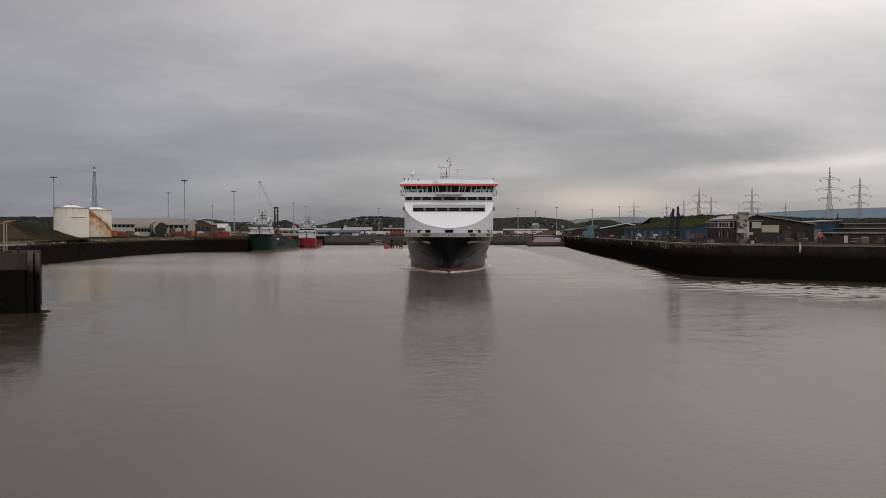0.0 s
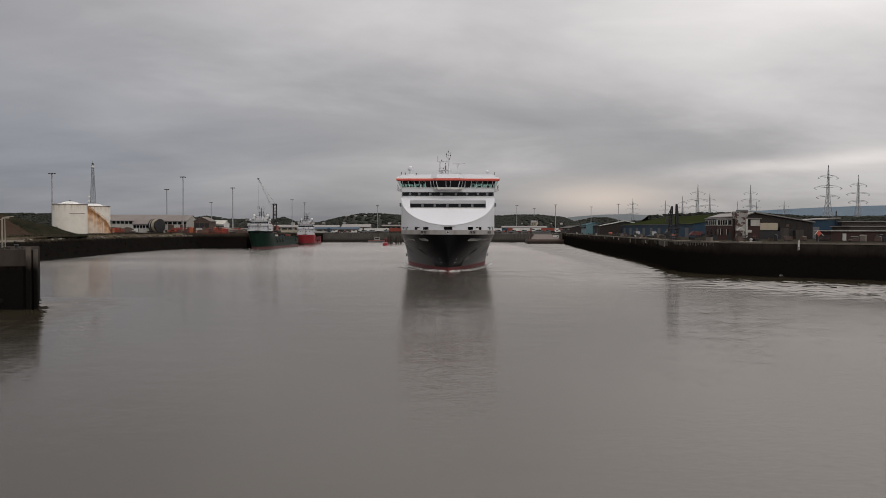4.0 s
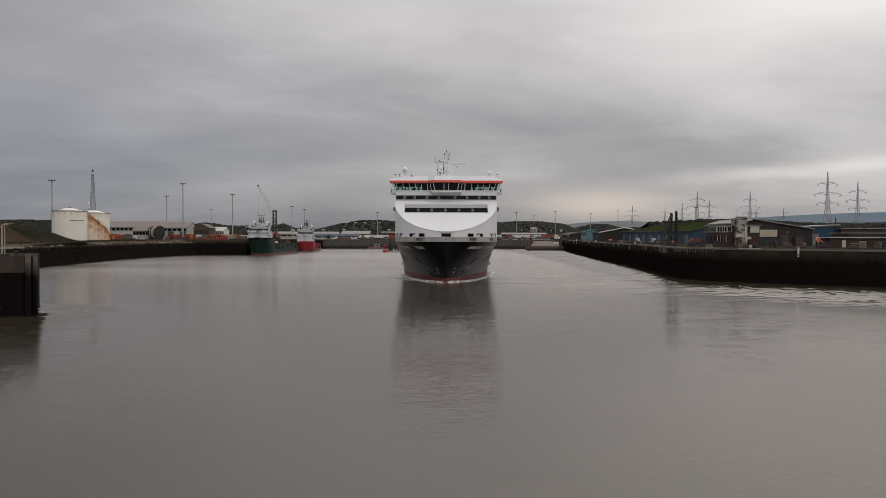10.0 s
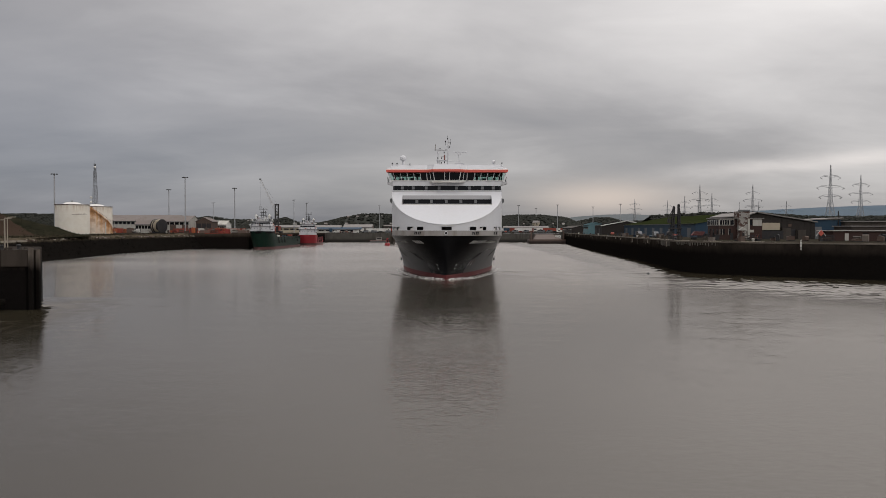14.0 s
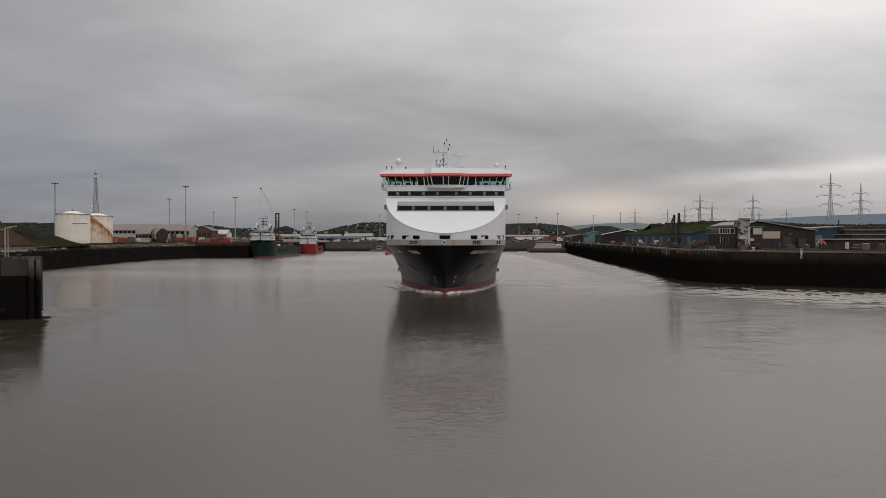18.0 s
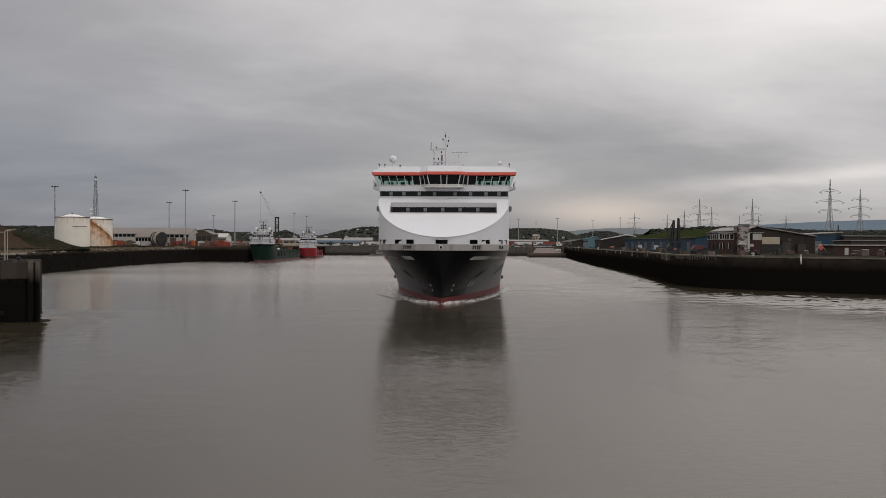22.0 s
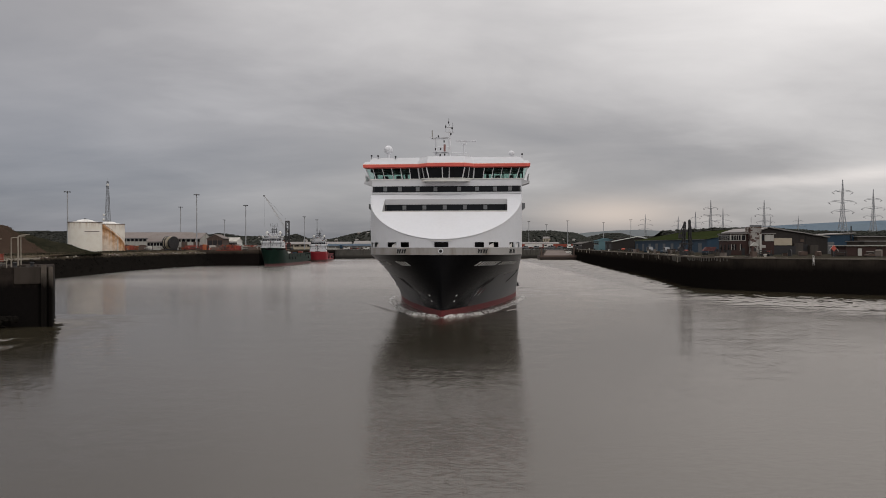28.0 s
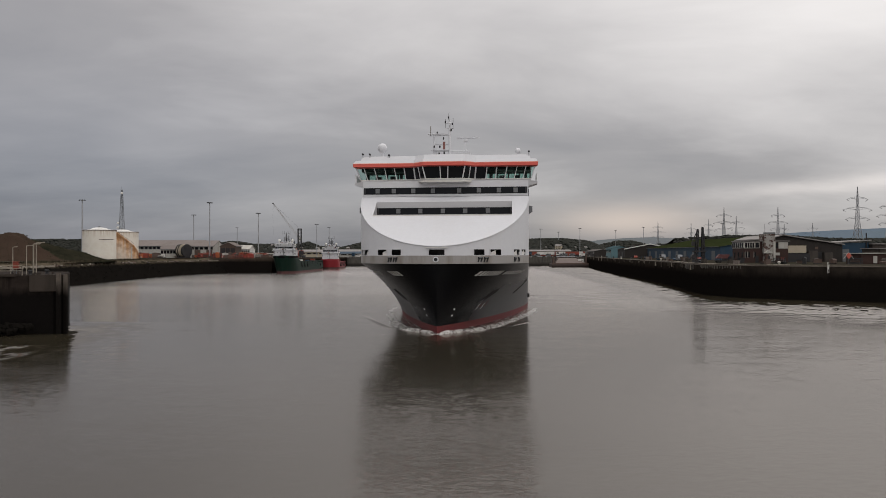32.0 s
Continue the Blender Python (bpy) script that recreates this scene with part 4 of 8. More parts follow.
        for x, w, h in ((a + 0.5, 0.5, 23.3), (a + 2.0, 0.9, 22.95), (b - 2.4, 0.8, 23.0), (b - 0.9, 0.4, 23.35)):
            part("console", Geo().box(x, x + w, fy + 0.9, fy + 1.5, 22.1, h), DARKSTEEL, bridge, "", False, 0.05)
    part("wheelhouse_back", Geo().box(-6.1, 6.1, fy + 1.2, fy + 1.4, 22.1, 24.14), DARKSTEEL, bridge, "dark inside wall of the wheelhouse")
    band = part("orange_band", belt(shifted(0.95, 0.72), shifted(0.97, 0.76), 24.28, 24.76, 1.0), ORANGE, ship, "faded orange-red band over the bridge windows")
    part("band_soffit", belt(shifted(0.50, 0.45), shifted(0.95, 0.72), 24.13, 24.28, 1.0), RED_SOFFIT, band, "lower edge of the band in a shade-darkened red")
    part("band_line", belt(shifted(0.98, 0.77), shifted(0.90, 0.70), 24.76, 24.86, 1.0), SALMON, band, "salmon line paled for light on the band's top edge")
    part("band_edge", belt(shifted(0.88, 0.66), shifted(0.62, 0.42), 24.86, 25.3, 1.1), WHITE, ship)
    roof = Geo().prism([(x * 0.985, y - 0.2) for x, y in plan] + [(13.1, fy + 9), (-13.1, fy + 9)], 24.2, 25.2)
    part("bridge_roof", roof, WHITE, ship, "white wheelhouse roof")
    part("parapet", belt([(x * 0.975, y - 0.3) for x, y in plan], [(x * 0.965, y + 0.1) for x, y in plan], 25.2, 26.0), WHITE, ship, "white parapet round the bridge roof")
    ledge = Geo().prism([(-4.1, fy - 0.3), (-3.5, fy - 2.0), (3.5, fy - 2.0), (4.1, fy - 0.3)], 21.78, 22.02)
    part("bay_ledge", ledge, OFFWHITE, ship, "", False, 0.04)
    part("ledge_soffit", Geo().prism([(-3.7, fy - 0.4), (-3.1, fy - 1.7), (3.1, fy - 1.7), (3.7, fy - 0.4)], 21.62, 21.78), RECESS, ship)
    for side in (-1, 1):
        g = Geo().across([(side * 12.6, 21.2), (side * 13.95, 21.62), (side * 13.95, 21.92), (side * 12.6, 22.1)], fy - 0.2, fy + 3)
        part("wing_bracket", g, RECESS, ship, "grey underside of the bridge wing")
        part("wing_side", Geo().box(side * 13.75 - 0.06, side * 13.75 + 0.06, fy + 0.2, fy + 4, 22.0, 22.9), WHITE, ship)
        for y in (fy + 0.3, fy + 1.5, fy + 2.7):
            part("wing_rail_post", Geo().tube((side * 13.85, y, 21.9), (side * 13.9, y, 23.2), 0.035, 4), OFFWHITE, ship)
        part("wing_rail", Geo().tube((side * 13.9, fy + 0.2, 23.2), (side * 13.9, fy + 3.9, 23.2), 0.035, 4), OFFWHITE, ship)
        part("side_light_box", Geo().across([(side * 12.6, 16.9), (side * 13.2, 17.35), (side * 13.2, 18.15), (side * 12.6, 18.25)], hy + 0.4, hy + 1.3), STEEL, ship, "grey navigation light box")
    # aft deck and casing, seen from above only
    part("weather_deck", Geo().box(-HALF + 0.1, HALF - 0.1, 40, 141.8, 9.8, 10.0), DARKSTEEL, ship, "dark freight deck behind the house")
    part("house_roof", Geo().box(-HALF + 0.1, HALF - 0.1, fy + 9, 40, 22.1, 22.25), OFFWHITE, ship)
    # mast, aerials and domes on the roof
    my = fy + 5
    mast = part("signal_mast", Geo().tube((-2.2, my, 25), (-2.2, my, 29.8), 0.19, 8, 0.14).tube((0.25, my, 25), (0.25, my, 32.3), 0.24, 8, 0.12).tube((-1.75, my, 25), (-1.75, my, 27.6), 0.10, 6), WHITE, ship, "white twin-legged signal mast")
    for z, a, b in ((27.3, -2.4, 3.2), (29.8, -3.0, 0.2), (26.5, -2.4, 0.2), (30.9, -0.5, 0.9), (28.4, -2.3, 0.1), (31.8, -0.5, 0.7)):
        part("yardarm", Geo().tube((a, my, z), (b, my, z), 0.085, 6), WHITE, mast)
    part("mast_platform", Geo().box(-2.7, 0.1, my - 0.6, my + 0.6, 27.4, 27.5), WHITE, mast)
    part("mast_platform", Geo().box(-3.2, 0.0, my - 0.4, my + 0.4, 30.0, 30.08), WHITE, mast)
    for x, z in ((-2.1, 26.2), (-2.2, 28.0), (-1.3, 28.0), (-1.7, 30.2), (-0.4, 31.9), (0.7, 31.6), (0.1, 32.6), (-0.6, 27.0), (-1.4, 26.9), (-0.7, 29.3), (0.5, 30.6)):
        part("navigation_light", Geo().lathe(x, my - 0.3, ((0.08, z - 0.2), (0.12, z - 0.1), (0.12, z + 0.12), (0.06, z + 0.2)), 10), DARKSTEEL, mast)
    part("slotted_aerial", Geo().box(-2.88, -2.72, my - 0.15, my + 0.15, 30.2, 31.3).tube((-2.8, my, 29.8), (-2.8, my, 30.3), 0.09, 6), BULWARK, mast, "grey upright aerial", False, 0.04)
    part("signal_board", Geo().box(-0.8, -0.45, my - 0.2, my - 0.15, 27.4, 28.8), worn("faded_brown_board", (0.20, 0.09, 0.08)), mast)
    part("tall_aerial", Geo().tube((0.1, my, 32.3), (0.1, my, 33.4), 0.03, 4).tube((0.8, my, 30.9), (0.8, my, 32.6), 0.03, 4).tube((-0.4, my, 30.9), (-0.4, my, 32.4), 0.03, 4), STEEL, mast)
    radar = part("radar_post", Geo().tube((3.0, my, 25), (2.7, my, 28.8), 0.10, 8), WHITE, ship)
    part("radar_scanner", Geo().box(1.45, 4.95, my - 0.12, my + 0.12, 29.25, 29.5).box(2.4, 3.2, my - 0.2, my + 0.2, 28.7, 29.26), WHITE, radar, "", False, 0.05)
    for x, z, r in ((-10.4, 27.8, 0.76), (11.0, 27.0, 0.48)):
        prof = [(r * 0.35, z - r * 1.9), (r * 0.35, z - r * 0.9)] + [(max(0.02, r * math.cos(a)), z + r * math.sin(a)) for a in [math.pi * (i / 12 - 0.5) * 0.96 + 0.02 for i in range(1, 13)]]
        part("satellite_dome", Geo().lathe(x, my - 1, prof, 20), WHITE, ship, "white satellite dome", True)
    for x, z in ((-12.7, 26.35), (-11.6, 26.3), (12.7, 26.4), (-8.6, 26.15)):
        part("searchlight", Geo().tube((x, fy, 25.6), (x, fy, z - 0.1), 0.04, 6).tube((x, fy - 0.2, z), (x, fy + 0.15, z), 0.15, 10), DARKSTEEL, ship)
    part("roof_locker", Geo().box(1.9, 3.9, fy - 0.2, fy + 1.6, 25.2, 26.4), WHITE, ship, "", False, 0.06)
    # anchor pockets and overboard openings as black patches for their inner shade, and anchors, laid on the plating
    def plate(corners, out=0.04):
        return Geo().add([(side * (hull_half(u, z) + out), u - out, z) for u, z in corners], [tuple(range(len(corners)))])

    for side in (-1, 1):
        pocket = part("anchor_pocket", plate(((9.0, 3.9), (9.9, 4.0), (12.2, 5.2), (12.0, 5.6), (10.6, 5.5))), RUBBER, ship, "dark anchor pocket")
        part("anchor", plate(((8.2, 3.75), (9.3, 3.95), (9.6, 4.3), (9.0, 4.1)), 0.09), STEEL, pocket, "grey anchor fluke")
        rows = []
        for a in range(9):
            k = a / 8
            rows.append([(side * (hull_half(u, z) + 0.06), u - 0.05, z) for u, z in ((21.6 + 4.0 * k, 4.6 + 2.2 * k), (22.2 + 4.0 * k, 4.5 + 2.2 * k), (22.9 + 4.0 * k, 4.4 + 2.2 * k))])
        part("side_opening", Geo().grid(rows), RUBBER, ship, "dark slanting opening in the side")
        part("side_fender", Geo().slab(side * (HALF + 0.1), 44, 2.6, 0.4, 0.9, 0.7), RUBBER, ship)
    # ship's name as plain pale bars on both bows, draught marks at the stem
    pale = worn("pale_lettering_paint", (0.62, 0.62, 0.60))
    for side in (-1, 1):
        for word, (u0, count, step, size) in enumerate(((2.0, 8 if side > 0 else 4, 0.52, 0.66), (6.8, 11, 0.62, 0.5))):
            u = u0
            for i in range(count):
                zc = 8.25
                a, b = u, u + step * 0.62
                pts = [(side * (hull_half(k, z) + 0.03), k - 0.03, z) for k, z in ((a, zc - size / 2), (b, zc - size / 2), (b, zc + size / 2), (a, zc + size / 2))]
                part("name_bar", Geo().add(pts, [(0, 1, 2, 3)]), pale, ship, "pale painted name bar" if i == 0 else "")
                u += step
        for z in (2.2, 3.1):
            u = 2.6
            pts = [(side * (hull_half(k, zz) + 0.03), k, zz) for k, zz in ((u, z), (u + 0.3, z), (u + 0.3, z + 0.22), (u, z + 0.22))]
            part("draught_mark", Geo().add(pts, [(0, 1, 2, 3)]), pale, ship)
    part("bulb_mark", Geo().add([(hull_half(3.0, z) + 0.04, 3.0 + o, z) for o, z in ((0, 1.9), (0.5, 2.0), (0.7, 2.9), (0.55, 3.0))], [(0, 1, 2, 3)]), pale, ship, "pale bow mark")
    for i in range(4):
        u, z = 9.0 + i * 0.8, 2.7 + 0.35 * (i % 2)
        pts = [(hull_half(k, zz) + 0.04, k, zz) for k, zz in ((u, z), (u + 0.35, z), (u + 0.5, z + 0.9), (u + 0.3, z + 0.9))]
        part("thruster_mark", Geo().add(pts, [(0, 1, 2, 3)]), BOOT if i % 2 else pale, ship)
    return ship


def build_bow_wave():
    """Foam along the ferry's waterline and the low waves that spread from it."""
    wave = thing("bow_wave", "white churned foam and low waves at the ferry's bow", "bow wave")
    rng = random.Random(4)
    for side in (-1, 1):
        rows = []
        for i in range(60):
            u = -1.3 + 50.5 * (i / 59) ** 1.35
            inner = hull_half(u, 0.1) - 0.3 if u > 0 else -0.35
            width = 1.2 + 3.5 * min(1, max(0.0, u + 0.6) / 6) * (1 - 0.6 * max(0.0, u) / 50)
            row = []
            for j in range(9):
                k = j / 8
                rough = noise.noise(Vector((u * 0.45, k * 1.5, side * 5.0))) * 0.7 + noise.noise(Vector((u * 1.7, k * 3, side * 2.0))) * 0.3
                crest = 0.46 * math.exp(-((k - 0.74) / 0.24) ** 2) * math.exp(-max(0.0, u) / 20) + 0.06
                row.append((side * (inner + width * k * (1 + 0.25 * rough)), u + 0.4 * rough, max(0.02, (crest + 0.22 * rough * math.exp(-u / 20)) * (1 - k ** 7)) * min(1.0, max(0.0, (u + 1.3) / 1.6)) if k < 1 else -0.05))
            rows.append(row)
        part("foam_sheet", Geo().grid([row[:6] for row in rows]), FROTH, wave, "broken foam between hull and crest", True)
        part("foam_crest", Geo().grid([row[5:] for row in rows]), FOAM, wave, "white foam curling off the bow", True)
        for n in range(1):
            rows = []
            start, out, high = 8, 4.4, 0.28 if side < 0 else 0.10
            for i in range(26):
                d = i / 25
                u = start + 27 * d ** 1.2
                x = side * (hull_half(start, 0.1) + out + 11 * d)
                hgt = high * math.sin(math.pi * min(1, d * 1.1 + 0.08)) * (1 - 0.5 * d)
                rows.append([(x + side * o * (0.6 + d), u - o * 0.8 * (0.6 + d), z * hgt - 0.01) for o, z in ((-0.55, 0), (-0.15, 0.8), (0.0, 1.0), (0.10, 0.6), (0.22, 0))])
            face_up(part("spreading_wave", Geo().grid(rows), WATER, wave, "low smooth wave spreading from the bow", True))
        for n in range(2):
            u0, u1, off, wide = ((4, 30, 2.0, 1.8), (24, 56, 2.4, 2.6))[n]
            rows = []
            for i in range(40):
                u = u0 + (u1 - u0) * i / 39
                ends = math.sin(math.pi * i / 39) ** 0.5
                wob = noise.noise(Vector((u * 0.35, n * 7.0, side * 3.0)))
                mid = hull_half(u, 0.1) + off * (0.75 + 0.35 * wob) + (u - u0) * 0.05
                rows.append([(side * (mid + wide * ends * (k - 0.5) * (1 + 0.5 * wob)), u, 0.03 + 0.10 * ends * math.sin(math.pi * k) * (1 + wob)) for k in (0, 0.25, 0.5, 0.75, 1)])
            part("foam_streak", Geo().grid(rows), LACE, wave, "broken foam trailing along the hull", True)
    return wave


ferry = build_ferry()
bow_wave = build_bow_wave()


# ---- near pier ----
def build_pier():
    top = 8.15
    g = Geo().prism([(-140, 96), (-60.9, 104.5), (-57.8, 105.9), (-56.7, 107.6), (-66.5, 127), (-140, 142)], -4, top)
    pier = structure("pier", g, PIER, "weathered concrete pier head with tide-blackened foot", "pier", False, 0.12)
    part("pier_panel", Geo().prism([(-60.35, 104.35), (-58.6, 105.2), (-57.35, 105.7), (-57.35, 106.9), (-60.35, 106.9)], 5.9, 8.22), CAPBLOCK, pier, "paler concrete cap block", False, 0.08)
    part("pier_coping", Geo().prism([(-140, 95.7), (-62.2, 104.0), (-62.2, 105.2), (-140, 97.0)], 8.0, 8.36), CAPBLOCK, pier, "worn coping", False, 0.05)
    rng = random.Random(17)
    for x, y, w, top_z in ((-57.05, 105.95, 0.55, 8.5), (-56.6, 107.0, 0.5, 8.25)):
        part("fender_pile", Geo().box(x - w / 2, x + w / 2, y - w / 2, y + w / 2, -3, top_z), PILE, pier, "weathered timber fender pile", False, 0.06)
    for i in range(26):
        x = rng.uniform(-63.5, -57.6)
        y = 104.9 + (x + 61.5) * 0.25 + rng.uniform(0.2, 1.6)
        w = rng.uniform(0.15, 0.5)
        part("broken_coping", Geo().slab(0, 0, -0.1, w, w * 0.7, rng.uniform(0.15, 0.45)), CAPBLOCK if i % 3 else PILE, pier, "", False, 0.03, pose(x, y, 8.18, rng.uniform(-12, 12), rng.uniform(-12, 12), rng.uniform(0, 90)))
    rail = thing("pier_railing", "grey steel railing along the pier edge", "railing")
    for i in range(9):
        x = -61.5 - i * 1.5
        y = 104.7 + (x + 61.5) * 0.108
        part("rail_post", Geo().tube((x, y, 8.1), (x, y, 9.5), 0.055, 6), COPING, rail)
    for z in (8.8, 9.15, 9.5):
        part("rail_bar", Geo().tube((-61.5, 104.7, z), (-75, 103.24, z), 0.05, 6), COPING, rail)
    for x, y, h, arm in ((-64.8, 108, 4.0, 0.4), (-62.8, 108, 4.2, 0.55), (-62.3, 108.8, 4.4, 0.6), (-61.8, 108.1, 4.5, 0.6), (-61.0, 107.3, 4.6, 0.75)):
        lamp = thing("pier_lamp", "slim pale lamp post with a flat head on the pier", "lamp post", pose(x, y, 8.1), "pier lamp posts")
        part("post", Geo().tube((0, 0, 0), (0, 0, h), 0.075, 8, 0.05), COPING, lamp, "", True)
        part("lamp_arm", Geo().tube((0, 0, h), (arm, 0, h + 0.06), 0.05, 6), COPING, lamp)
        part("lamp_head", Geo().box(min(arm, arm * 1.6), max(arm, arm * 1.6), -0.12, 0.12, h, h + 0.12), COPING, lamp, "", False, 0.03)
        part("base_plate", Geo().slab(0, 0, 0, 0.4, 0.4, 0.12), STEEL, lamp)
    box = thing("lifebuoy_box", "red lifebuoy cabinet on a post at the pier edge", "lifebuoy box", pose(-62.9, 105.6, 8.1))
    part("cabinet", Geo().box(-0.4, 0.4, -0.2, 0.2, 0.9, 1.9), REDPAINT, box, "", False, 0.06)
    part("post", Geo().tube((0, 0.1, 0), (0, 0.1, 0.9), 0.05, 6), STEEL, box)
    part("lid", Geo().box(-0.44, 0.44, -0.24, 0.22, 1.9, 1.98), REDPAINT, box, "", False, 0.02)
    for x, y in ((-59.6, 107.6), (-61.0, 105.8), (-64.0, 106.4), (-70, 105)):
        bol = thing("bollard", "dark iron mooring bollard on the pier", "bollard", pose(x, y, 8.13), "pier bollards")
        part("bollard_post", Geo().lathe(0, 0, ((0.32, 0), (0.24, 0.1), (0.2, 0.45), (0.3, 0.6), (0.32, 0.7), (0.2, 0.78)), 14), DARKSTEEL, bol, "", True)
    rng = random.Random(11)
    toe = thing("rubble_toe", "weed-covered rubble at the foot of the pier", "rubble")
    rows = []
    for i in range(40):
        x = -92 + i * 32.0 / 39
        edge = 104.6 + (x + 61.5) * 0.108
        fall = min(1.0, (-59.6 - x) / 5)
        row = []
        for j in range(9):
            k = j / 8
            lump = noise.noise(Vector((x * 0.9, k * 5.0, 3.0))) * 0.3
            row.append((x, edge - 5.2 * k * fall, (1.35 - 1.75 * k) * fall - (1 - fall) * 0.6 + lump * (1 - 0.3 * k)))
        rows.append(row)
    part("rubble_slope", Geo().grid(rows), REVET, toe, "dark silted slope of rubble")
    for i in range(300):
        x = rng.uniform(-84, -59.5)
        edge = 103.2 + (x + 61.5) * 0.108
        y = edge - rng.uniform(0.0, 4.2) * min(1.0, (-59.5 - x) / 6)
        r = rng.uniform(0.16, 0.55)
        hgt = max(-0.1, 1.35 - (edge - y) * 0.34 + rng.uniform(-0.15, 0.25))
        prof = [(r * 0.6, hgt - r * 1.2), (r, hgt - r * 0.35), (r * 0.85, hgt + r * 0.25), (r * 0.3, hgt + r * 0.5)]
        g = Geo().lathe(0, 0, [(a, b - hgt) for a, b in prof], 7)
        g.v = [(px * rng.uniform(0.75, 1.25), py * rng.uniform(0.75, 1.25), pz * rng.uniform(0.8, 1.2)) for px, py, pz in g.v]
        part("boulder", g, REVET, toe, "", False, 0, pose(x, y, hgt, 0, 0, rng.uniform(0, 360)))
    return pier


build_pier()


# ---- tanks, masts and sheds on the far left shore ----
def build_tank(x, y, stair, r, h):
    tank = thing("storage_tank", "white cylindrical storage tank streaked with orange rust" if stair else "white cylindrical storage tank with rust stains at the rim", "storage tank", pose(x, y, 8.6), "storage tanks")
    rings = 6
    for i in range(rings):
        z0, z1 = h * i / rings, h * (i + 1) / rings
        part("shell_ring", Geo().lathe(0, 0, ((r, z0), (r, z1 - 0.05), (r + 0.025, z1 - 0.04), (r + 0.025, z1)), 48), STAIR_TANK if stair else TANK, tank, "", True)
    part("dome_roof", Geo().lathe(0, 0, ((r + 0.1, h), (r * 0.5, h + 0.5), (r * 0.42, h + 0.95), (r * 0.2, h + 1.25), (0.1, h + 1.3)), 48), OFFWHITE, tank, "shallow white dome roof", True)
    part("roof_rim", Geo().lathe(0, 0, ((r, h - 0.15), (r + 0.22, h - 0.12), (r + 0.22, h + 0.1), (r, h + 0.1)), 48), RUSTY, tank, "rusty rim")
    part("roof_vent", Geo().lathe(0, 0, ((0.4, h + 1.1), (0.4, h + 1.7), (0.55, h + 1.75), (0.1, h + 1.95)), 12), STEEL, tank)
    for i in range(32):
        a = 2 * math.pi * i / 32
        part("roof_rail_post", Geo().tube((r * math.cos(a), r * math.sin(a), h), (r * math.cos(a), r * math.sin(a), h + 0.7), 0.02, 4), PALE, tank)
    if stair:
        # spiral stair with a broad rust run beside it
        steps = 40
        pts = []
        for i in range(steps):
            a = radians(-92 + 125 * i / (steps - 1))
            z = h * (1 - i / (steps - 1))
            pts.append((a, z))
            c, s = math.cos(a), math.sin(a)
            part("stair_tread", Geo().add([((r + d) * math.cos(a + e), (r + d) * math.sin(a + e), z + k) for k in (0, 0.08) for d, e in ((0.05, -0.03), (0.9, -0.03), (0.9, 0.03), (0.05, 0.03))],
                                          [(0, 1, 2, 3), (4, 7, 6, 5), (0, 4, 5, 1), (1, 5, 6, 2), (2, 6, 7, 3), (3, 7, 4, 0)]), RUST, tank)
        rail = Geo()
        for (a0, z0), (a1, z1) in zip(pts, pts[1:]):
            rail.tube(((r + 0.9) * math.cos(a0), (r + 0.9) * math.sin(a0), z0 + 1), ((r + 0.9) * math.cos(a1), (r + 0.9) * math.sin(a1), z1 + 1), 0.05, 4)
        part("stair_rail", rail, RUSTY, tank)
        a = radians(-32)
        part("drain_pipe", Geo().tube(((r + 0.2) * math.cos(a), (r + 0.2) * math.sin(a), 0), ((r + 0.2) * math.cos(a), (r + 0.2) * math.sin(a), 5.5), 0.22, 8), OFFWHITE, tank)
    else:
        part("inlet_pipe", Geo().tube((3.2, -r - 0.3, 8.6), (8.6, -r + 2.0, 8.7), 0.14, 6), RUSTY, tank)
    return tank


build_tank(-162.0, 335, False, 6.9, 12.8)
build_tank(-168.5, 372, True, 7.4, 13.0)


def build_lamp_mast(height):
    """A high mast with a ring of floodlights."""
    m = thing("floodlight_mast", "tall grey floodlight mast over the harbour yard", "light mast", None, "floodlight masts")
    part("mast_pole", Geo().tube((0, 0, 0), (0, 0, height), 0.40, 12, 0.24), GALVANISED, m, "", True)
    part("base_flange", Geo().lathe(0, 0, ((0.6, 0), (0.6, 0.3), (0.38, 0.35), (0.36, 1.0)), 12), GALVANISED, m)
    part("head_ring", Geo().lathe(0, 0, ((1.0, height - 0.5), (1.15, height - 0.5), (1.15, height - 0.3), (1.0, height - 0.3), (1.0, height - 0.5)), 16), GALVANISED, m)
    part("head_frame", Geo().box(-1.1, 1.1, -0.06, 0.06, height - 0.45, height - 0.35).box(-0.06, 0.06, -1.1, 1.1, height - 0.45, height - 0.35), GALVANISED, m)
    lamp = Geo().box(-0.3, 0.3, -0.35, 0.35, -0.22, 0.16).mesh("floodlight", False, 0.05)
    for i in range(6):
        a = 2 * math.pi * i / 6
        part("floodlight", lamp, DARKSTEEL, m, "", False, 0, pose(1.35 * math.cos(a), 1.35 * math.sin(a), height - 0.35, 0, 14, math.degrees(a)))
    return m


first = build_lamp_mast(29.5)
first.matrix_basis = pose(-190, 375, 8.5)
copy_thing(first, pose(-144, 428, 8.4) @ Matrix.Diagonal((1, 1, 1.07, 1)))
for x, y, z in ((-136, 500, 8.2), (-186, 520, 8.2), (-234, 780, 8.0), (-132.5, 680, 7.3), (-136, 762, 7.3),
                (-71, 850, 7.3), (83, 850, 7.8), (123, 830, 7.9), (184, 800, 7.9), (176, 905, 7.9), (118, 980, 7.9), (231.8, 700, 7.9)):
    copy_thing(first, pose(x, y, z))


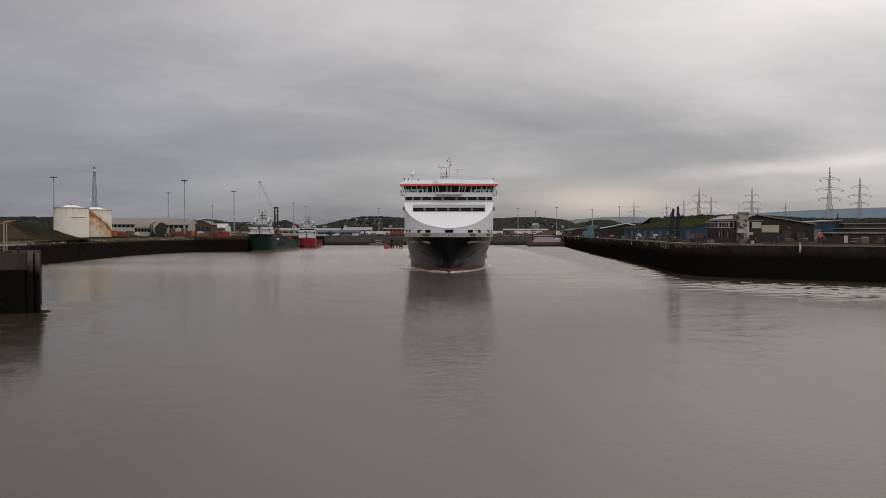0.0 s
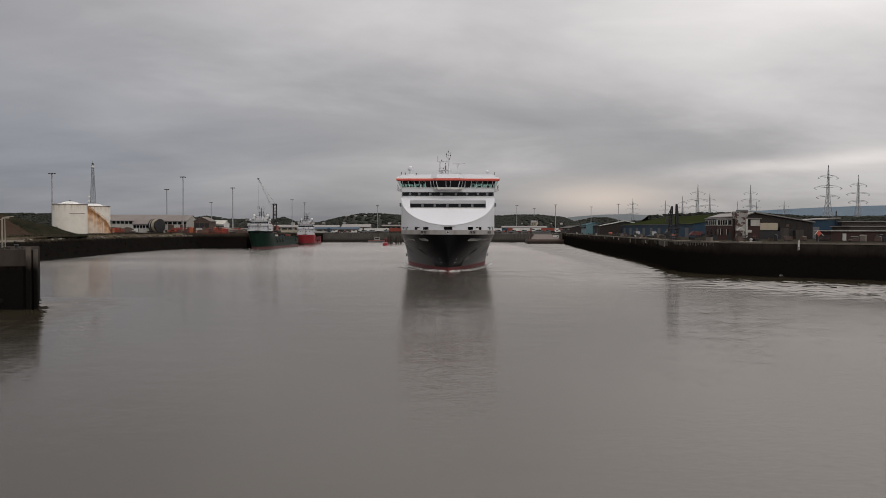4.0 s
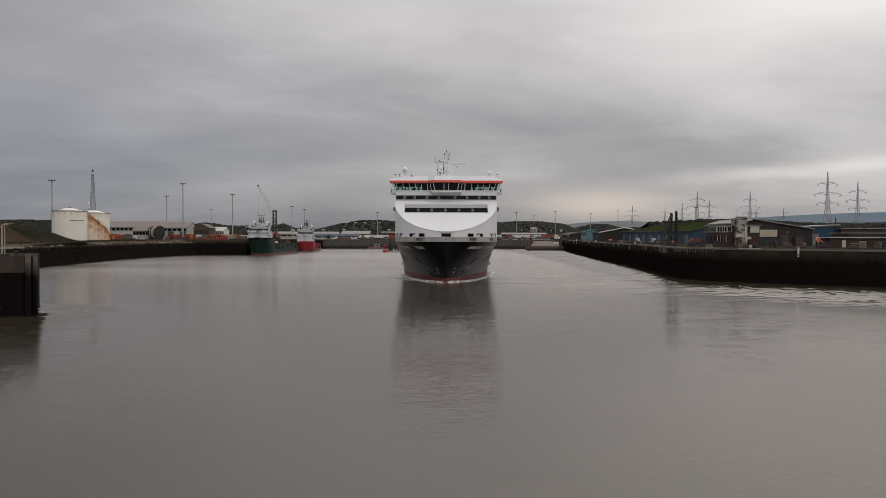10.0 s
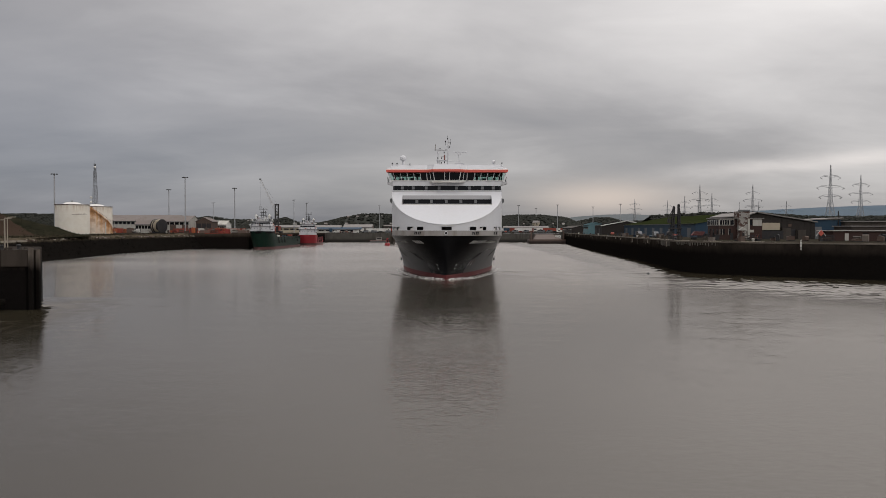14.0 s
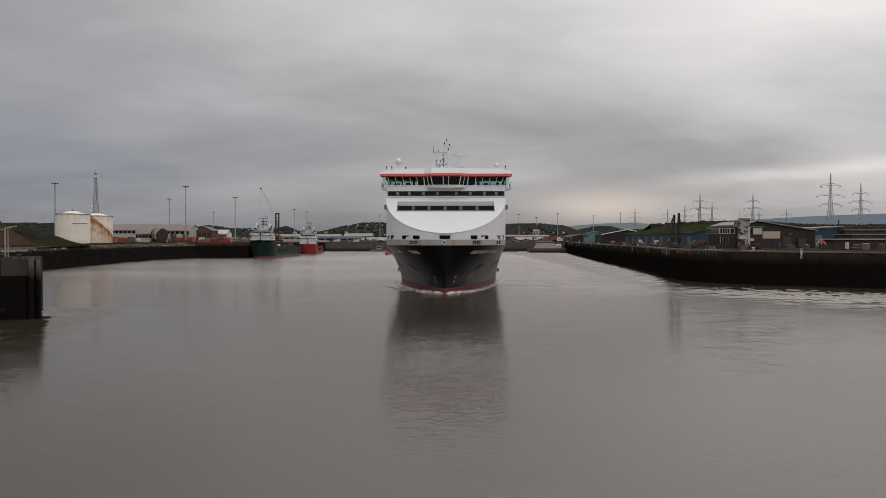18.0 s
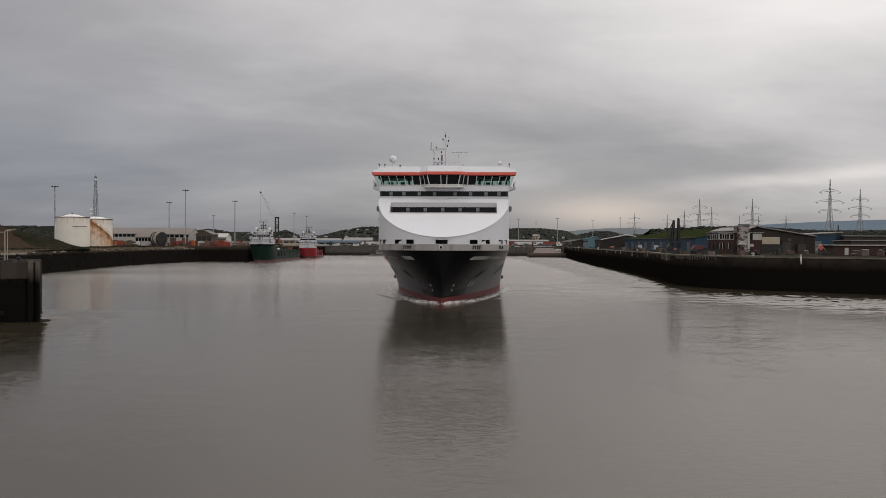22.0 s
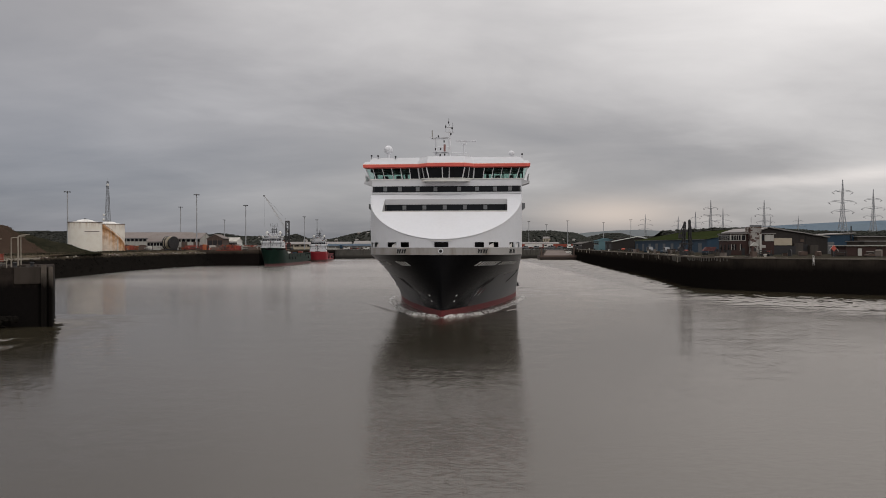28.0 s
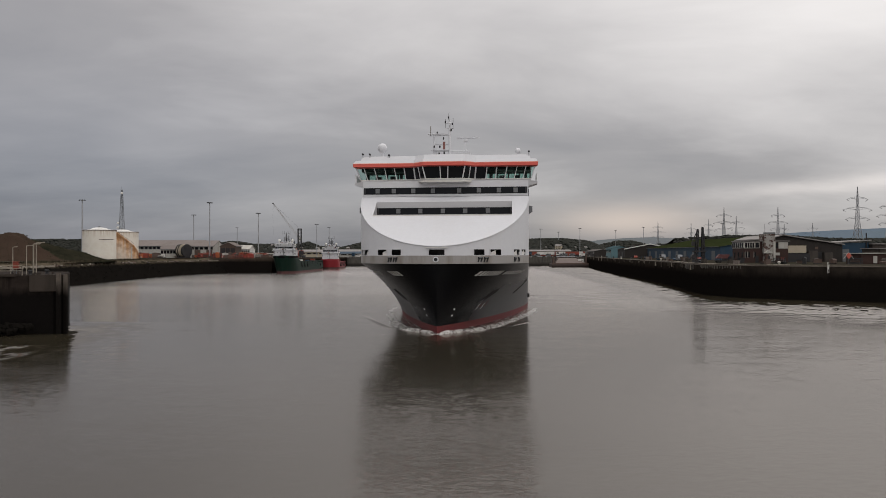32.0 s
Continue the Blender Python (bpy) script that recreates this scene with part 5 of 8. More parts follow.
def lattice(g, base, top, w0, w1, panels, r):
    """Four leaning legs with crossed braces."""
    def ring(k):
        z = base + (top - base) * k
        w = w0 + (w1 - w0) * k
        return [Vector((sx * w, sy * w, z)) for sx, sy in ((-1, -1), (1, -1), (1, 1), (-1, 1))]
    for n in range(panels):
        a, b = ring(n / panels), ring((n + 1) / panels)
        for i in range(4):
            j = (i + 1) % 4
            g.tube(a[i], b[j], r, 4).tube(a[j], b[i], r, 4).tube(b[i], b[j], r, 4)


radio = thing("radio_mast", "tall slender steel lattice radio mast", "radio mast", pose(-190.5, 420, 8.5))
for sx, sy in ((-1, -1), (1, -1), (1, 1), (-1, 1)):
    part("mast_leg", Geo().tube((sx * 1.6, sy * 1.6, 0), (sx * 0.35, sy * 0.35, 38), 0.09, 6), STEEL, radio)
g = Geo()
lattice(g, 0, 38, 1.6, 0.35, 16, 0.04)
part("bracing", g, STEEL, radio)
for z, x in ((17, -1.9), (19.5, -1.8), (14, -2.1), (36, 0.4)):
    part("dish_aerial", Geo().lathe(0, 0, ((0.7, 0), (0.65, 0.2), (0.2, 0.35)), 14), OFFWHITE, radio, "", True, 0, pose(x, -0.8, z, 90, 0, 20))
part("whip_aerial", Geo().tube((0, 0, 37), (0, 0, 39.5), 0.05, 5), DARKSTEEL, radio)


def shed(name, label, x0, x1, y0, y1, base, eave, ridge, wall, roof, along_x=True, panes=0, group="", pane_z=None, doors=0, door_mat=None):
    """A pitched shed with corrugated roof, gutters, windows and doors, with its long side along x or y."""
    s = thing(name, label, "building", pose((x0 + x1) / 2, (y0 + y1) / 2, base), group)
    w, d, he, hr = (x1 - x0) / 2, (y1 - y0) / 2, eave - base, ridge - base
    if along_x:
        body = Geo().along([(-d, 0), (d, 0), (d, he), (0, hr), (-d, he)], -w, w)
    else:
        body = Geo().across([(-w, 0), (w, 0), (w, he), (0, hr), (-w, he)], -d, d)
    part("wall", body, wall, s)
    run = d if along_x else w
    for side in (-1, 1):
        o = 0.5
        rise = (hr - he) / run
        a, b = (side * (run + o), he - o * rise + 0.06), (0, hr + 0.06)
        g = Geo()
        prof = [a, b, (b[0], b[1] + 0.12), (a[0], a[1] + 0.12)]
        (g.along(prof, -w - 0.4, w + 0.4) if along_x else g.across(prof, -d - 0.4, d + 0.4))
        sheet_part = part("roof_slope", g, roof, s, "sheet-clad roof slope")
        n = int((w if along_x else d) / 1.5)
        ribs = Geo()
        for i in range(-n, n + 1):
            p = i * 1.5
            if along_x:
                ribs.tube((p, a[0], a[1] + 0.14), (p, b[0], b[1] + 0.14), 0.05, 3)
            else:
                ribs.tube((a[0], p, a[1] + 0.14), (b[0], p, b[1] + 0.14), 0.05, 3)
        part("roof_ribs", ribs, roof, sheet_part)
        if along_x:
            part("gutter", Geo().box(-w, w, side * (d + 0.5) - 0.12, side * (d + 0.5) + 0.12, a[1] - 0.1, a[1] + 0.1), STEEL, s)
        else:
            part("gutter", Geo().box(side * (w + 0.5) - 0.12, side * (w + 0.5) + 0.12, -d, d, a[1] - 0.1, a[1] + 0.1), STEEL, s)
    pz = pane_z or (he * 0.55, he * 0.8)
    length = w if along_x else d
    for i in range(panes):
        p = -length + 2 * length * (i + 0.5) / panes
        k = length / panes * 0.78
        if along_x:
            part("window", Geo().box(p - k, p + k, -d - 0.06, -d + 0.02, *pz), DARKGLASS, s)
        else:
            part("window", Geo().box(-w - 0.06, -w + 0.02, p - k, p + k, *pz), DARKGLASS, s)
    for i in range(doors):
        p = -length + 2 * length * (i + 0.5) / doors + 1.2
        k = min(2.2, length / doors * 0.5)
        if along_x:
            part("roller_door", Geo().box(p - k, p + k, -d - 0.08, -d + 0.02, 0, he * 0.7), door_mat or STEEL, s)
        else:
            part("roller_door", Geo().box(-w - 0.08, -w + 0.02, p - k, p + k, 0, he * 0.7), door_mat or STEEL, s)
    return s


REDGEAR = worn("bright_red_gear_paint", (0.30, 0.048, 0.040), (0.16, 0.06, 0.04), 0.4, 0.5, 0.8)
ORANGEGEAR = worn("orange_gear_paint", (0.36, 0.105, 0.045), (0.22, 0.09, 0.05), 0.4, 0.5, 0.8)
BROWNSHED = worn("rusty_brown_cladding", (0.080, 0.056, 0.045), (0.06, 0.04, 0.03), 0.5, 0.7, 0.4, 0.0, True)
shed("warehouse", "long low white harbour warehouse with a strip of dark windows", -212, -166, 470, 500, 8.4, 15.6, 19.4, PALE, BROWNROOF, True, 18, "warehouses", (5.3, 6.9))
shed("warehouse", "white gabled warehouse with dark windows beside the cable reel", -176, -148, 446, 466, 8.4, 15.2, 18.6, PALE, BROWNROOF, True, 10, "warehouses", (4.9, 6.4), 4, RUSTY)
shed("lean_to_shed", "low lean-to shed with a dark sheet roof beside the warehouse", -176, -160, 438, 444, 8.4, 13.6, 15.6, PALE, BROWNROOF, True, 9, "", (2.6, 4.4))
open_front = shed("open_shed", "dark brown open-fronted gabled shed", -142, -133, 440, 452, 8.4, 15.2, 17.4, BROWNSHED, BROWNROOF, False)
# Dark panel on the solid wall stands for the shade inside an open front.
part("dark_opening", Geo().box(-4.1, 4.1, -6.08, -5.98, 0, 5.6), DARKSTEEL, open_front, "dark panel for the shade of the open front")
for x in (-4.3, -1.4, 1.4, 4.3):
    part("front_post", Geo().box(x - 0.15, x + 0.15, -6.3, -6.0, 0, 6.4), RUSTY, open_front)
shed("site_office", "small white site office with dark windows", -144.5, -135.5, 478, 490, 8.2, 13.6, 16.0, OFFWHITE, PALE, True, 7, "", (3.2, 4.6))

reel = thing("cable_reel", "huge dark steel cable reel with white cable coiled on it", "cable reel", pose(-158.6, 427.5, 8.56, 0, 0, -24) @ Matrix.Diagonal((1.0, 1.0, 1.0, 1)))
for x in (-2.6, -1.1, 2.4):
    wheel = part("flange", Geo().lathe(0, 0, ((1.0, -0.2), (3.7, -0.2), (3.85, -0.1), (3.85, 0.1), (3.7, 0.2), (1.0, 0.2)), 36), DARKSTEEL, reel, "dark steel flange", False, 0, pose(x, 0, 3.9, 0, 90, 0))
    for i in range(8):
        a = 2 * math.pi * i / 8
        part("spoke", Geo().tube((1.0 * math.cos(a), 1.0 * math.sin(a), 0.24), (3.7 * math.cos(a), 3.7 * math.sin(a), 0.24), 0.12, 5), DARKSTEEL, wheel)
for x in (-1.9, -0.5, 0.4):
    part("cable_coil", Geo().lathe(0, 0, ((1.2, -0.14), (3.6, -0.14), (3.7, 0), (3.6, 0.14), (1.2, 0.14)), 36), CREAM, reel, "pale coiled cable", True, 0, pose(x, 0, 3.9, 0, 90, 0))
part("drum", Geo().tube((-2.6, 0, 3.9), (2.4, 0, 3.9), 2.9, 32), DARKSTEEL, reel)
part("cradle", Geo().box(-2.9, 2.7, -2.2, -1.6, 0, 0.7).box(-2.9, 2.7, 1.6, 2.2, 0, 0.7), DARKSTEEL, reel)


def build_container(mat):
    """A ribbed shipping container with corner posts and doors."""
    c = thing("container", "weathered red steel shipping container on the quay", "container", None, "quay containers")
    g = Geo()
    n = 24
    for side in (-1, 1):
        rows = [[(-3 + 6 * i / n, side * (1.18 + (0.05 if i % 2 else 0)), z) for i in range(n + 1)] for z in (0.15, 2.45)]
        g.grid(rows)
    g.box(-3, -2.95, -1.2, 1.2, 0.1, 2.5).box(2.95, 3, -1.2, 1.2, 0.1, 2.5)
    part("ribbed_wall", g, mat, c)
    part("container_roof", Geo().box(-3, 3, -1.2, 1.2, 2.45, 2.55), mat, c)
    part("floor_frame", Geo().box(-3, 3, -1.2, 1.2, 0, 0.16), DARKSTEEL, c)
    for x in (-2.98, 2.98):
        for y in (-1.2, 1.2):
            part("corner_post", Geo().slab(x, y, 0, 0.16, 0.16, 2.59), mat, c)
    part("door_bar", Geo().tube((3.04, -0.4, 0.2), (3.04, -0.4, 2.4), 0.03, 5), STEEL, c)
    part("door_bar", Geo().tube((3.04, 0.4, 0.2), (3.04, 0.4, 2.4), 0.03, 5), STEEL, c)
    return c


rng = random.Random(21)
red_box = build_container(REDPAINT)
red_box.matrix_basis = pose(-149, 432.5, 8.6, 0, 0, 12)
for x, y, z, a in ((-124.6, 430.6, 8.6, 3), (-114.9, 427.4, 8.6, -22),
                   (-178, 418, 8.6, 4), (-108.5, 470, 8.3, 88), (-107.5, 480, 8.2, 90)):
    copy_thing(red_box, pose(x, y, z, 0, 0, a))
white_box = build_container(OFFWHITE)
white_box["label"] = "dirty white steel container on the harbour yard"
white_box.matrix_basis = pose(-119, 414 + 14, 8.55, 0, 0, 10)
for x, y, z, a in ((-111, 432, 8.5, 20), (-186, 424, 8.6, 0), (-103, 560, 7.9, 80)):
    copy_thing(white_box, pose(x, y, z, 0, 0, a))

gang = thing("gangway_frame", "red steel gangway frame on the quay edge", "gangway", pose(-123, 418, 8.3))
part("deck_beam", Geo().box(-7, 7, -0.6, 0.6, 0, 0.35), REDPAINT, gang)
for i in range(11):
    part("baluster", Geo().tube((-7 + 1.4 * i, -0.55, 0.3), (-7 + 1.4 * i, -0.55, 1.5), 0.06, 5), REDPAINT, gang)
part("top_rail", Geo().tube((-7, -0.55, 1.5), (7, -0.55, 1.5), 0.06, 5), REDPAINT, gang)
part("mid_rail", Geo().tube((-7, -0.55, 0.9), (7, -0.55, 0.9), 0.05, 5), REDPAINT, gang)



def build_basket(kind, w, d, h, mat):
    """Open cargo baskets, skips and tool chests in many sizes."""
    if kind == 0:
        b = thing("cargo_basket", "open steel cargo basket on the quay", "basket", None, "quay baskets")
        part("basket_floor", Geo().box(-w, w, -d, d, 0.1, 0.25), DARKSTEEL, b)
        for sx in (-w, w):
            for sy in (-d, d):
                part("basket_post", Geo().slab(sx, sy, 0, 0.14, 0.14, h), mat, b)
        for z in (0.35, 0.7, 1.0):
            part("basket_bar", Geo().box(-w, w, -d - 0.05, -d + 0.05, h * z - 0.16, h * z).box(-w, w, d - 0.05, d + 0.05, h * z - 0.16, h * z), mat, b)
        part("basket_load", Geo().box(-w * 0.8, w * 0.7, -d * 0.7, d * 0.7, 0.25, h * 0.7), RUSTY, b, "", False, 0.1)
    elif kind == 1:
        b = thing("skip", "battered open steel skip on the quay", "skip", None, "quay skips")
        part("skip_body", Geo().across([(-w * 0.65, 0.0), (w * 0.65, 0.0), (w, h), (-w, h)], -d, d), mat, b, "", False, 0.05)
        part("skip_rim", Geo().box(-w - 0.06, w + 0.06, -d - 0.06, d + 0.06, h - 0.12, h), DARKSTEEL, b)
        for x in (-w * 0.4, w * 0.4):
            part("skip_rib", Geo().box(x - 0.06, x + 0.06, -d - 0.05, -d, 0.1, h), mat, b)
    else:
        b = thing("tool_chest", "small painted steel tool chest on the quay", "chest", None, "quay chests")
        part("chest_body", Geo().box(-w, w, -d, d, 0.12, h), mat, b, "", False, 0.06)
        part("chest_lid", Geo().across([(-w - 0.05, h), (w + 0.05, h), (0, h + 0.25)], -d - 0.05, d + 0.05), mat, b)
        part("chest_skid", Geo().box(-w, w, -d, -d + 0.2, 0, 0.12).box(-w, w, d - 0.2, d, 0, 0.12), DARKSTEEL, b)
    return b


rng = random.Random(64)
for i in range(190):
    if i < 140:
        x, y, z = rng.uniform(-146, -108.5), rng.uniform(422.5, 437), 8.58
    else:
        x, y, z = rng.uniform(-186, -150), rng.uniform(412, 432), 8.58
        if -167 < x < -152 and y < 429:
            y = rng.uniform(433, 437)
    mat = rng.choice((REDGEAR, REDGEAR, REDPAINT, ORANGEGEAR, ORANGEGEAR, RUSTY, RUSTY, PALE, PALE, BROWNSHED, DARKSTEEL))
    b = build_basket(rng.choice((0, 0, 1, 2)), rng.uniform(0.5, 2.2), rng.uniform(0.5, 1.1), rng.uniform(0.7, 3.0), mat)
    b.matrix_basis = pose(x, y, z, 0, 0, rng.uniform(-40, 40))

# broken slabs and stones strewn along the top of the bank
rng = random.Random(5)
edge_line = offset_line(BANK, 6.0)
slabs = thing("broken_slabs", "broken pale concrete slabs strewn along the bank top", "rubble")
for i in range(170):
    k = rng.uniform(2.2, len(edge_line) - 1.01)
    a, b = edge_line[int(k)], edge_line[int(k) + 1]
    f = k - int(k)
    x, y = a[0] + (b[0] - a[0]) * f + rng.uniform(-2.0, 1.5), a[1] + (b[1] - a[1]) * f
    w, d = rng.uniform(0.5, 2.4), rng.uniform(0.3, 0.9)
    part("slab", Geo().slab(0, 0, -0.3, w, d, rng.uniform(0.3, 0.6)), (COPING if rng.random() < 0.25 else CONCRETE if rng.random() < 0.5 else RUSTY), slabs, "", False, 0.05, pose(x, y, 7.0 + rng.uniform(-0.1, 0.2), rng.uniform(-20, 20), rng.uniform(-20, 20), rng.uniform(0, 180)))
# weeds along the bank
weed = Geo()
for i in range(1500):
    k = rng.uniform(1.5, len(edge_line) - 1.01)
    a, b = edge_line[int(k)], edge_line[int(k) + 1]
    f = k - int(k)
    x, y = a[0] + (b[0] - a[0]) * f + rng.uniform(-6, 1.2), a[1] + (b[1] - a[1]) * f
    h, lean = rng.uniform(0.3, 1.1), rng.uniform(-0.3, 0.3)
    z = 6.8 if x > a[0] - 2.5 else 8.0
    weed.add([(x - 0.25, y, z), (x + 0.25, y, z), (x + lean, y + 0.1, z + h)], [(0, 1, 2)])
tagged(part("bank_weeds", weed, WEEDS), "rough weeds and grass tufts along the bank", "weeds", "", "stuff")

# clutter on the ships' quay: drums, barriers, stacked pipes
for i in range(34):
    x, y = rng.uniform(-146, -109), rng.uniform(421.8, 440)
    kind = i % 3
    if kind == 0:
        t = thing("oil_drum", "weathered steel drum on the quay", "drum", pose(x, y, 8.55), "quay drums")
        part("drum_body", Geo().lathe(0, 0, ((0.29, 0), (0.3, 0.02), (0.3, 0.3), (0.32, 0.32), (0.3, 0.34), (0.3, 0.88), (0.28, 0.9)), 12), (REDPAINT, BLUE, RUSTY)[i % 5 % 3], t)
        part("drum_lid", Geo().lathe(0, 0, ((0.27, 0.89), (0.27, 0.91)), 12), STEEL, t)
    elif kind == 1:
        t = thing("barrier", "orange and white plastic barrier on the quay", "barrier", pose(x, y, 8.55, 0, 0, rng.uniform(-20, 20)), "quay barriers")
        part("barrier_body", Geo().across([(-1, 0), (1, 0), (0.95, 1.0), (-0.95, 1.0)], -0.2, 0.2), ORANGE if i % 2 else OFFWHITE, t, "", False, 0.05)
        part("barrier_foot", Geo().box(-0.9, 0.9, -0.35, 0.35, 0, 0.12), DARKSTEEL, t)
    else:
        t = thing("pipe_stack", "stack of rusty steel pipes on the quay", "pipes", pose(x, y, 8.55, 0, 0, rng.uniform(-15, 15)), "quay pipes")
        for r in range(3):
            for c in range(4 - r):
                part("pipe", Geo().tube((-3, (c - (3 - r) / 2) * 0.62, 0.3 + r * 0.53), (3, (c - (3 - r) / 2) * 0.62, 0.3 + r * 0.53), 0.3, 10), RUSTY, t)

# loose stones over the face of the bank
rng = random.Random(15)
face_lo, face_hi = offset_line(BANK, 0.2), offset_line(BANK, 5.0)
stones = Geo()
for i in range(2600):
    k = rng.uniform(1.2, len(BANK) - 1.01)
    n, f, h = int(k), k - int(k), rng.random()
    lo = Vector(face_lo[n]).lerp(Vector(face_lo[n + 1]), f)
    hi = Vector(face_hi[n]).lerp(Vector(face_hi[n + 1]), f)
    p = lo.lerp(hi, h)
    s = rng.uniform(0.25, 0.75)
    z = 0.3 + 6.5 * h
    top = [(p.x + s * rng.uniform(-1, 1), p.y + s * rng.uniform(-1, 1), z + s * rng.uniform(0.2, 0.6)) for _ in range(2)]
    base = [(p.x - s, p.y - s, z - 0.3), (p.x + s, p.y - s * 0.7, z - 0.5), (p.x + s * 0.8, p.y + s, z - 0.3), (p.x - s, p.y + s * 0.9, z - 0.1)]
    stones.add(base + [top[0]], [(0, 1, 4), (1, 2, 4), (2, 3, 4), (3, 0, 4)])
tagged(part("bank_stones", stones, REVET), "dark loose stones covering the harbour bank", "stones", "", "stuff")


# ---- supply ships ----
def build_supply_ship(name, label, hull_mat, house_mat, length, beam, bow_h, deck_h, house_h, m, funnel_mat, crane_mat):
    ship = thing(name, label, "ship", m)
    hb = beam / 2
    fore = length * 0.24
    y0 = 4.0
    aft = min(fore, y0 + 8.5)

    def half(u, k):
        q = max(0.0, min(1.0, (u + 1.5 * k) / (fore * (0.85 - 0.45 * k))))
        return hb * (1 - (1 - q) ** 2) ** (1 / (1.2 + 0.8 * k))

    def top(u):
        return bow_h if u < fore * 0.6 else bow_h + (deck_h - bow_h) * min(1.0, (u - fore * 0.6) / (fore * 0.4)) ** 0.7

    for pname, z0, z1, mat in (("hull_bottom", -2.0, 1.3, DULLBOOT), ("hull", 1.3, None, hull_mat)):
        g = Geo()
        us = [-1.5 + (fore + 1.5) * (i / 16) ** 1.6 for i in range(17)] + [fore + 0.01, length * 0.6, length * 0.8, length]
        for side in (-1, 1):
            rows = []
            for n in range(6):
                row = []
                for u in us:
                    t = top(u) if z1 is None else z1
                    z = z0 + (t - z0) * n / 5
                    k = max(0.0, min(1.0, z / bow_h))
                    row.append((side * half(max(u, -1.5 * k), k), max(u, -1.5 * k), z))
                rows.append(row)
            g.grid(rows)
        if z1 is None:
            g.add([(-hb, length, z0), (hb, length, z0), (hb, length, deck_h), (-hb, length, deck_h)], [(0, 1, 2, 3)])
        part(pname, g, mat, ship, "", True, 0.0, None, True)
    part("aft_deck", Geo().box(-hb + 0.2, hb - 0.2, aft, length, deck_h - 1.4, deck_h - 1.2), RUSTY, ship, "rusty open working deck")
    fo = Geo().add([(s * half(u, 1.0) * 0.98, u, bow_h - 0.9) for s in (-1, 1) for u in (-1.2, 1, 3, 6, 9, fore * 0.7)], [(0, 1, 2, 3, 4, 5, 11, 10, 9, 8, 7, 6)])
    part("fore_deck", fo, RUSTY, ship)
    part("house_bulkhead", Geo().box(-hb + 0.3, hb - 0.3, aft - 0.3, aft, deck_h - 1.3, bow_h), house_mat, ship)
    zs = [bow_h - 0.9 + (house_h - bow_h + 0.9) * k for k in (0, 0.5, 0.84, 1.0)]
    for i in range(3):
        inset = (0.4, 0.9, 3.0)[i]
        tier = part("house_tier", Geo().box(-hb + inset, hb - inset, y0 + 1.2 * i, aft - 2.4 * min(i, 1), zs[i], zs[i + 1]), house_mat, ship, "white accommodation tier", False, 0.15)
        part("tier_deck", Geo().box(-hb + inset - 0.45, hb - inset + 0.45, y0 + 1.2 * i - 0.6, aft - 2.0 * min(i, 1) + 0.3, zs[i + 1], zs[i + 1] + 0.14), house_mat, tier)
        hh = (zs[i] + zs[i + 1]) / 2
        yf = y0 + 1.2 * i
        if i == 1:
            for j in range(8):
                x0 = -hb + inset + 0.15 + (beam - 2 * inset - 0.3) * j / 8
                part("bridge_window", Geo().box(x0 + 0.06, x0 + (beam - 2 * inset - 0.3) / 8 - 0.06, yf - 0.06, yf + 0.02, hh - 0.4, hh + 0.6), DARKGLASS, tier)
        elif i == 0:
            for x in (-3.4, -1.8, 0.6, 2.9):
                part("window", Geo().box(x - 0.2, x + 0.2, yf - 0.05, yf + 0.02, hh + 0.5, hh + 0.95), DARKGLASS, tier)
        for j in range(4):
            u = y0 + 1.2 * i + 0.8 + j * 1.15
            part("side_window", Geo().box(hb - inset - 0.02, hb - inset + 0.05, u, u + 0.6, (zs[i] + zs[i + 1]) / 2 - 0.3, (zs[i] + zs[i + 1]) / 2 + 0.4), DARKGLASS, tier)
    mast = part("mast", Geo().tube((0, y0 + 6, house_h), (0, y0 + 6, house_h + 6.0), 0.28, 8, 0.12), DARKSTEEL, ship, "dark signal mast")
    for z, w in ((1.8, 2.2), (3.4, 1.6), (5.2, 2.4)):
        part("yardarm", Geo().box(-w, w, y0 + 5.9, y0 + 6.1, house_h + z, house_h + z + 0.16), DARKSTEEL, mast)
    part("mast_platform", Geo().box(-1.2, 1.2, y0 + 5.2, y0 + 6.8, house_h + 2.6, house_h + 2.75), DARKSTEEL, mast)
    for x in (-2.0, -1.0, 1.0, 2.0):
        part("aerial", Geo().tube((x, y0 + 6, house_h + 5.2), (x, y0 + 6, house_h + 6.9), 0.05, 4), DARKSTEEL, mast)
    part("bulwark_band", Geo().grid([[(sd * (half(u, 1.0) + 0.04), u - 0.04, z) for sd, u in [(-1, fore * 0.6), (-1, 7), (-1, 4), (-1, 1), (-1, -1.4), (1, -1.4), (1, 1), (1, 4), (1, 7), (1, fore * 0.6)]] for z in (bow_h - 1.0, bow_h + 0.15)]), BLACK if hull_mat is GREENHULL else hull_mat, ship, "dark bulwark round the fore deck")
    part("foremast", Geo().tube((0, 3.0, bow_h - 0.9), (0, 3.0, bow_h + 4.5), 0.16, 8), DARKSTEEL, ship)
    frame_mast = part("exhaust_frame", Geo().tube((-1.6, aft - 1.6, zs[1]), (-1.0, aft - 1.6, house_h + 4.4), 0.14, 6).tube((1.6, aft - 1.6, zs[1]), (1.0, aft - 1.6, house_h + 4.4), 0.14, 6), DARKSTEEL, ship, "dark frame mast")
    for z in (0.8, 2.2, 3.6):
        part("frame_bar", Geo().tube((-1.6, aft - 1.6, house_h + z), (1.6, aft - 1.6, house_h + z), 0.09, 5), DARKSTEEL, frame_mast)
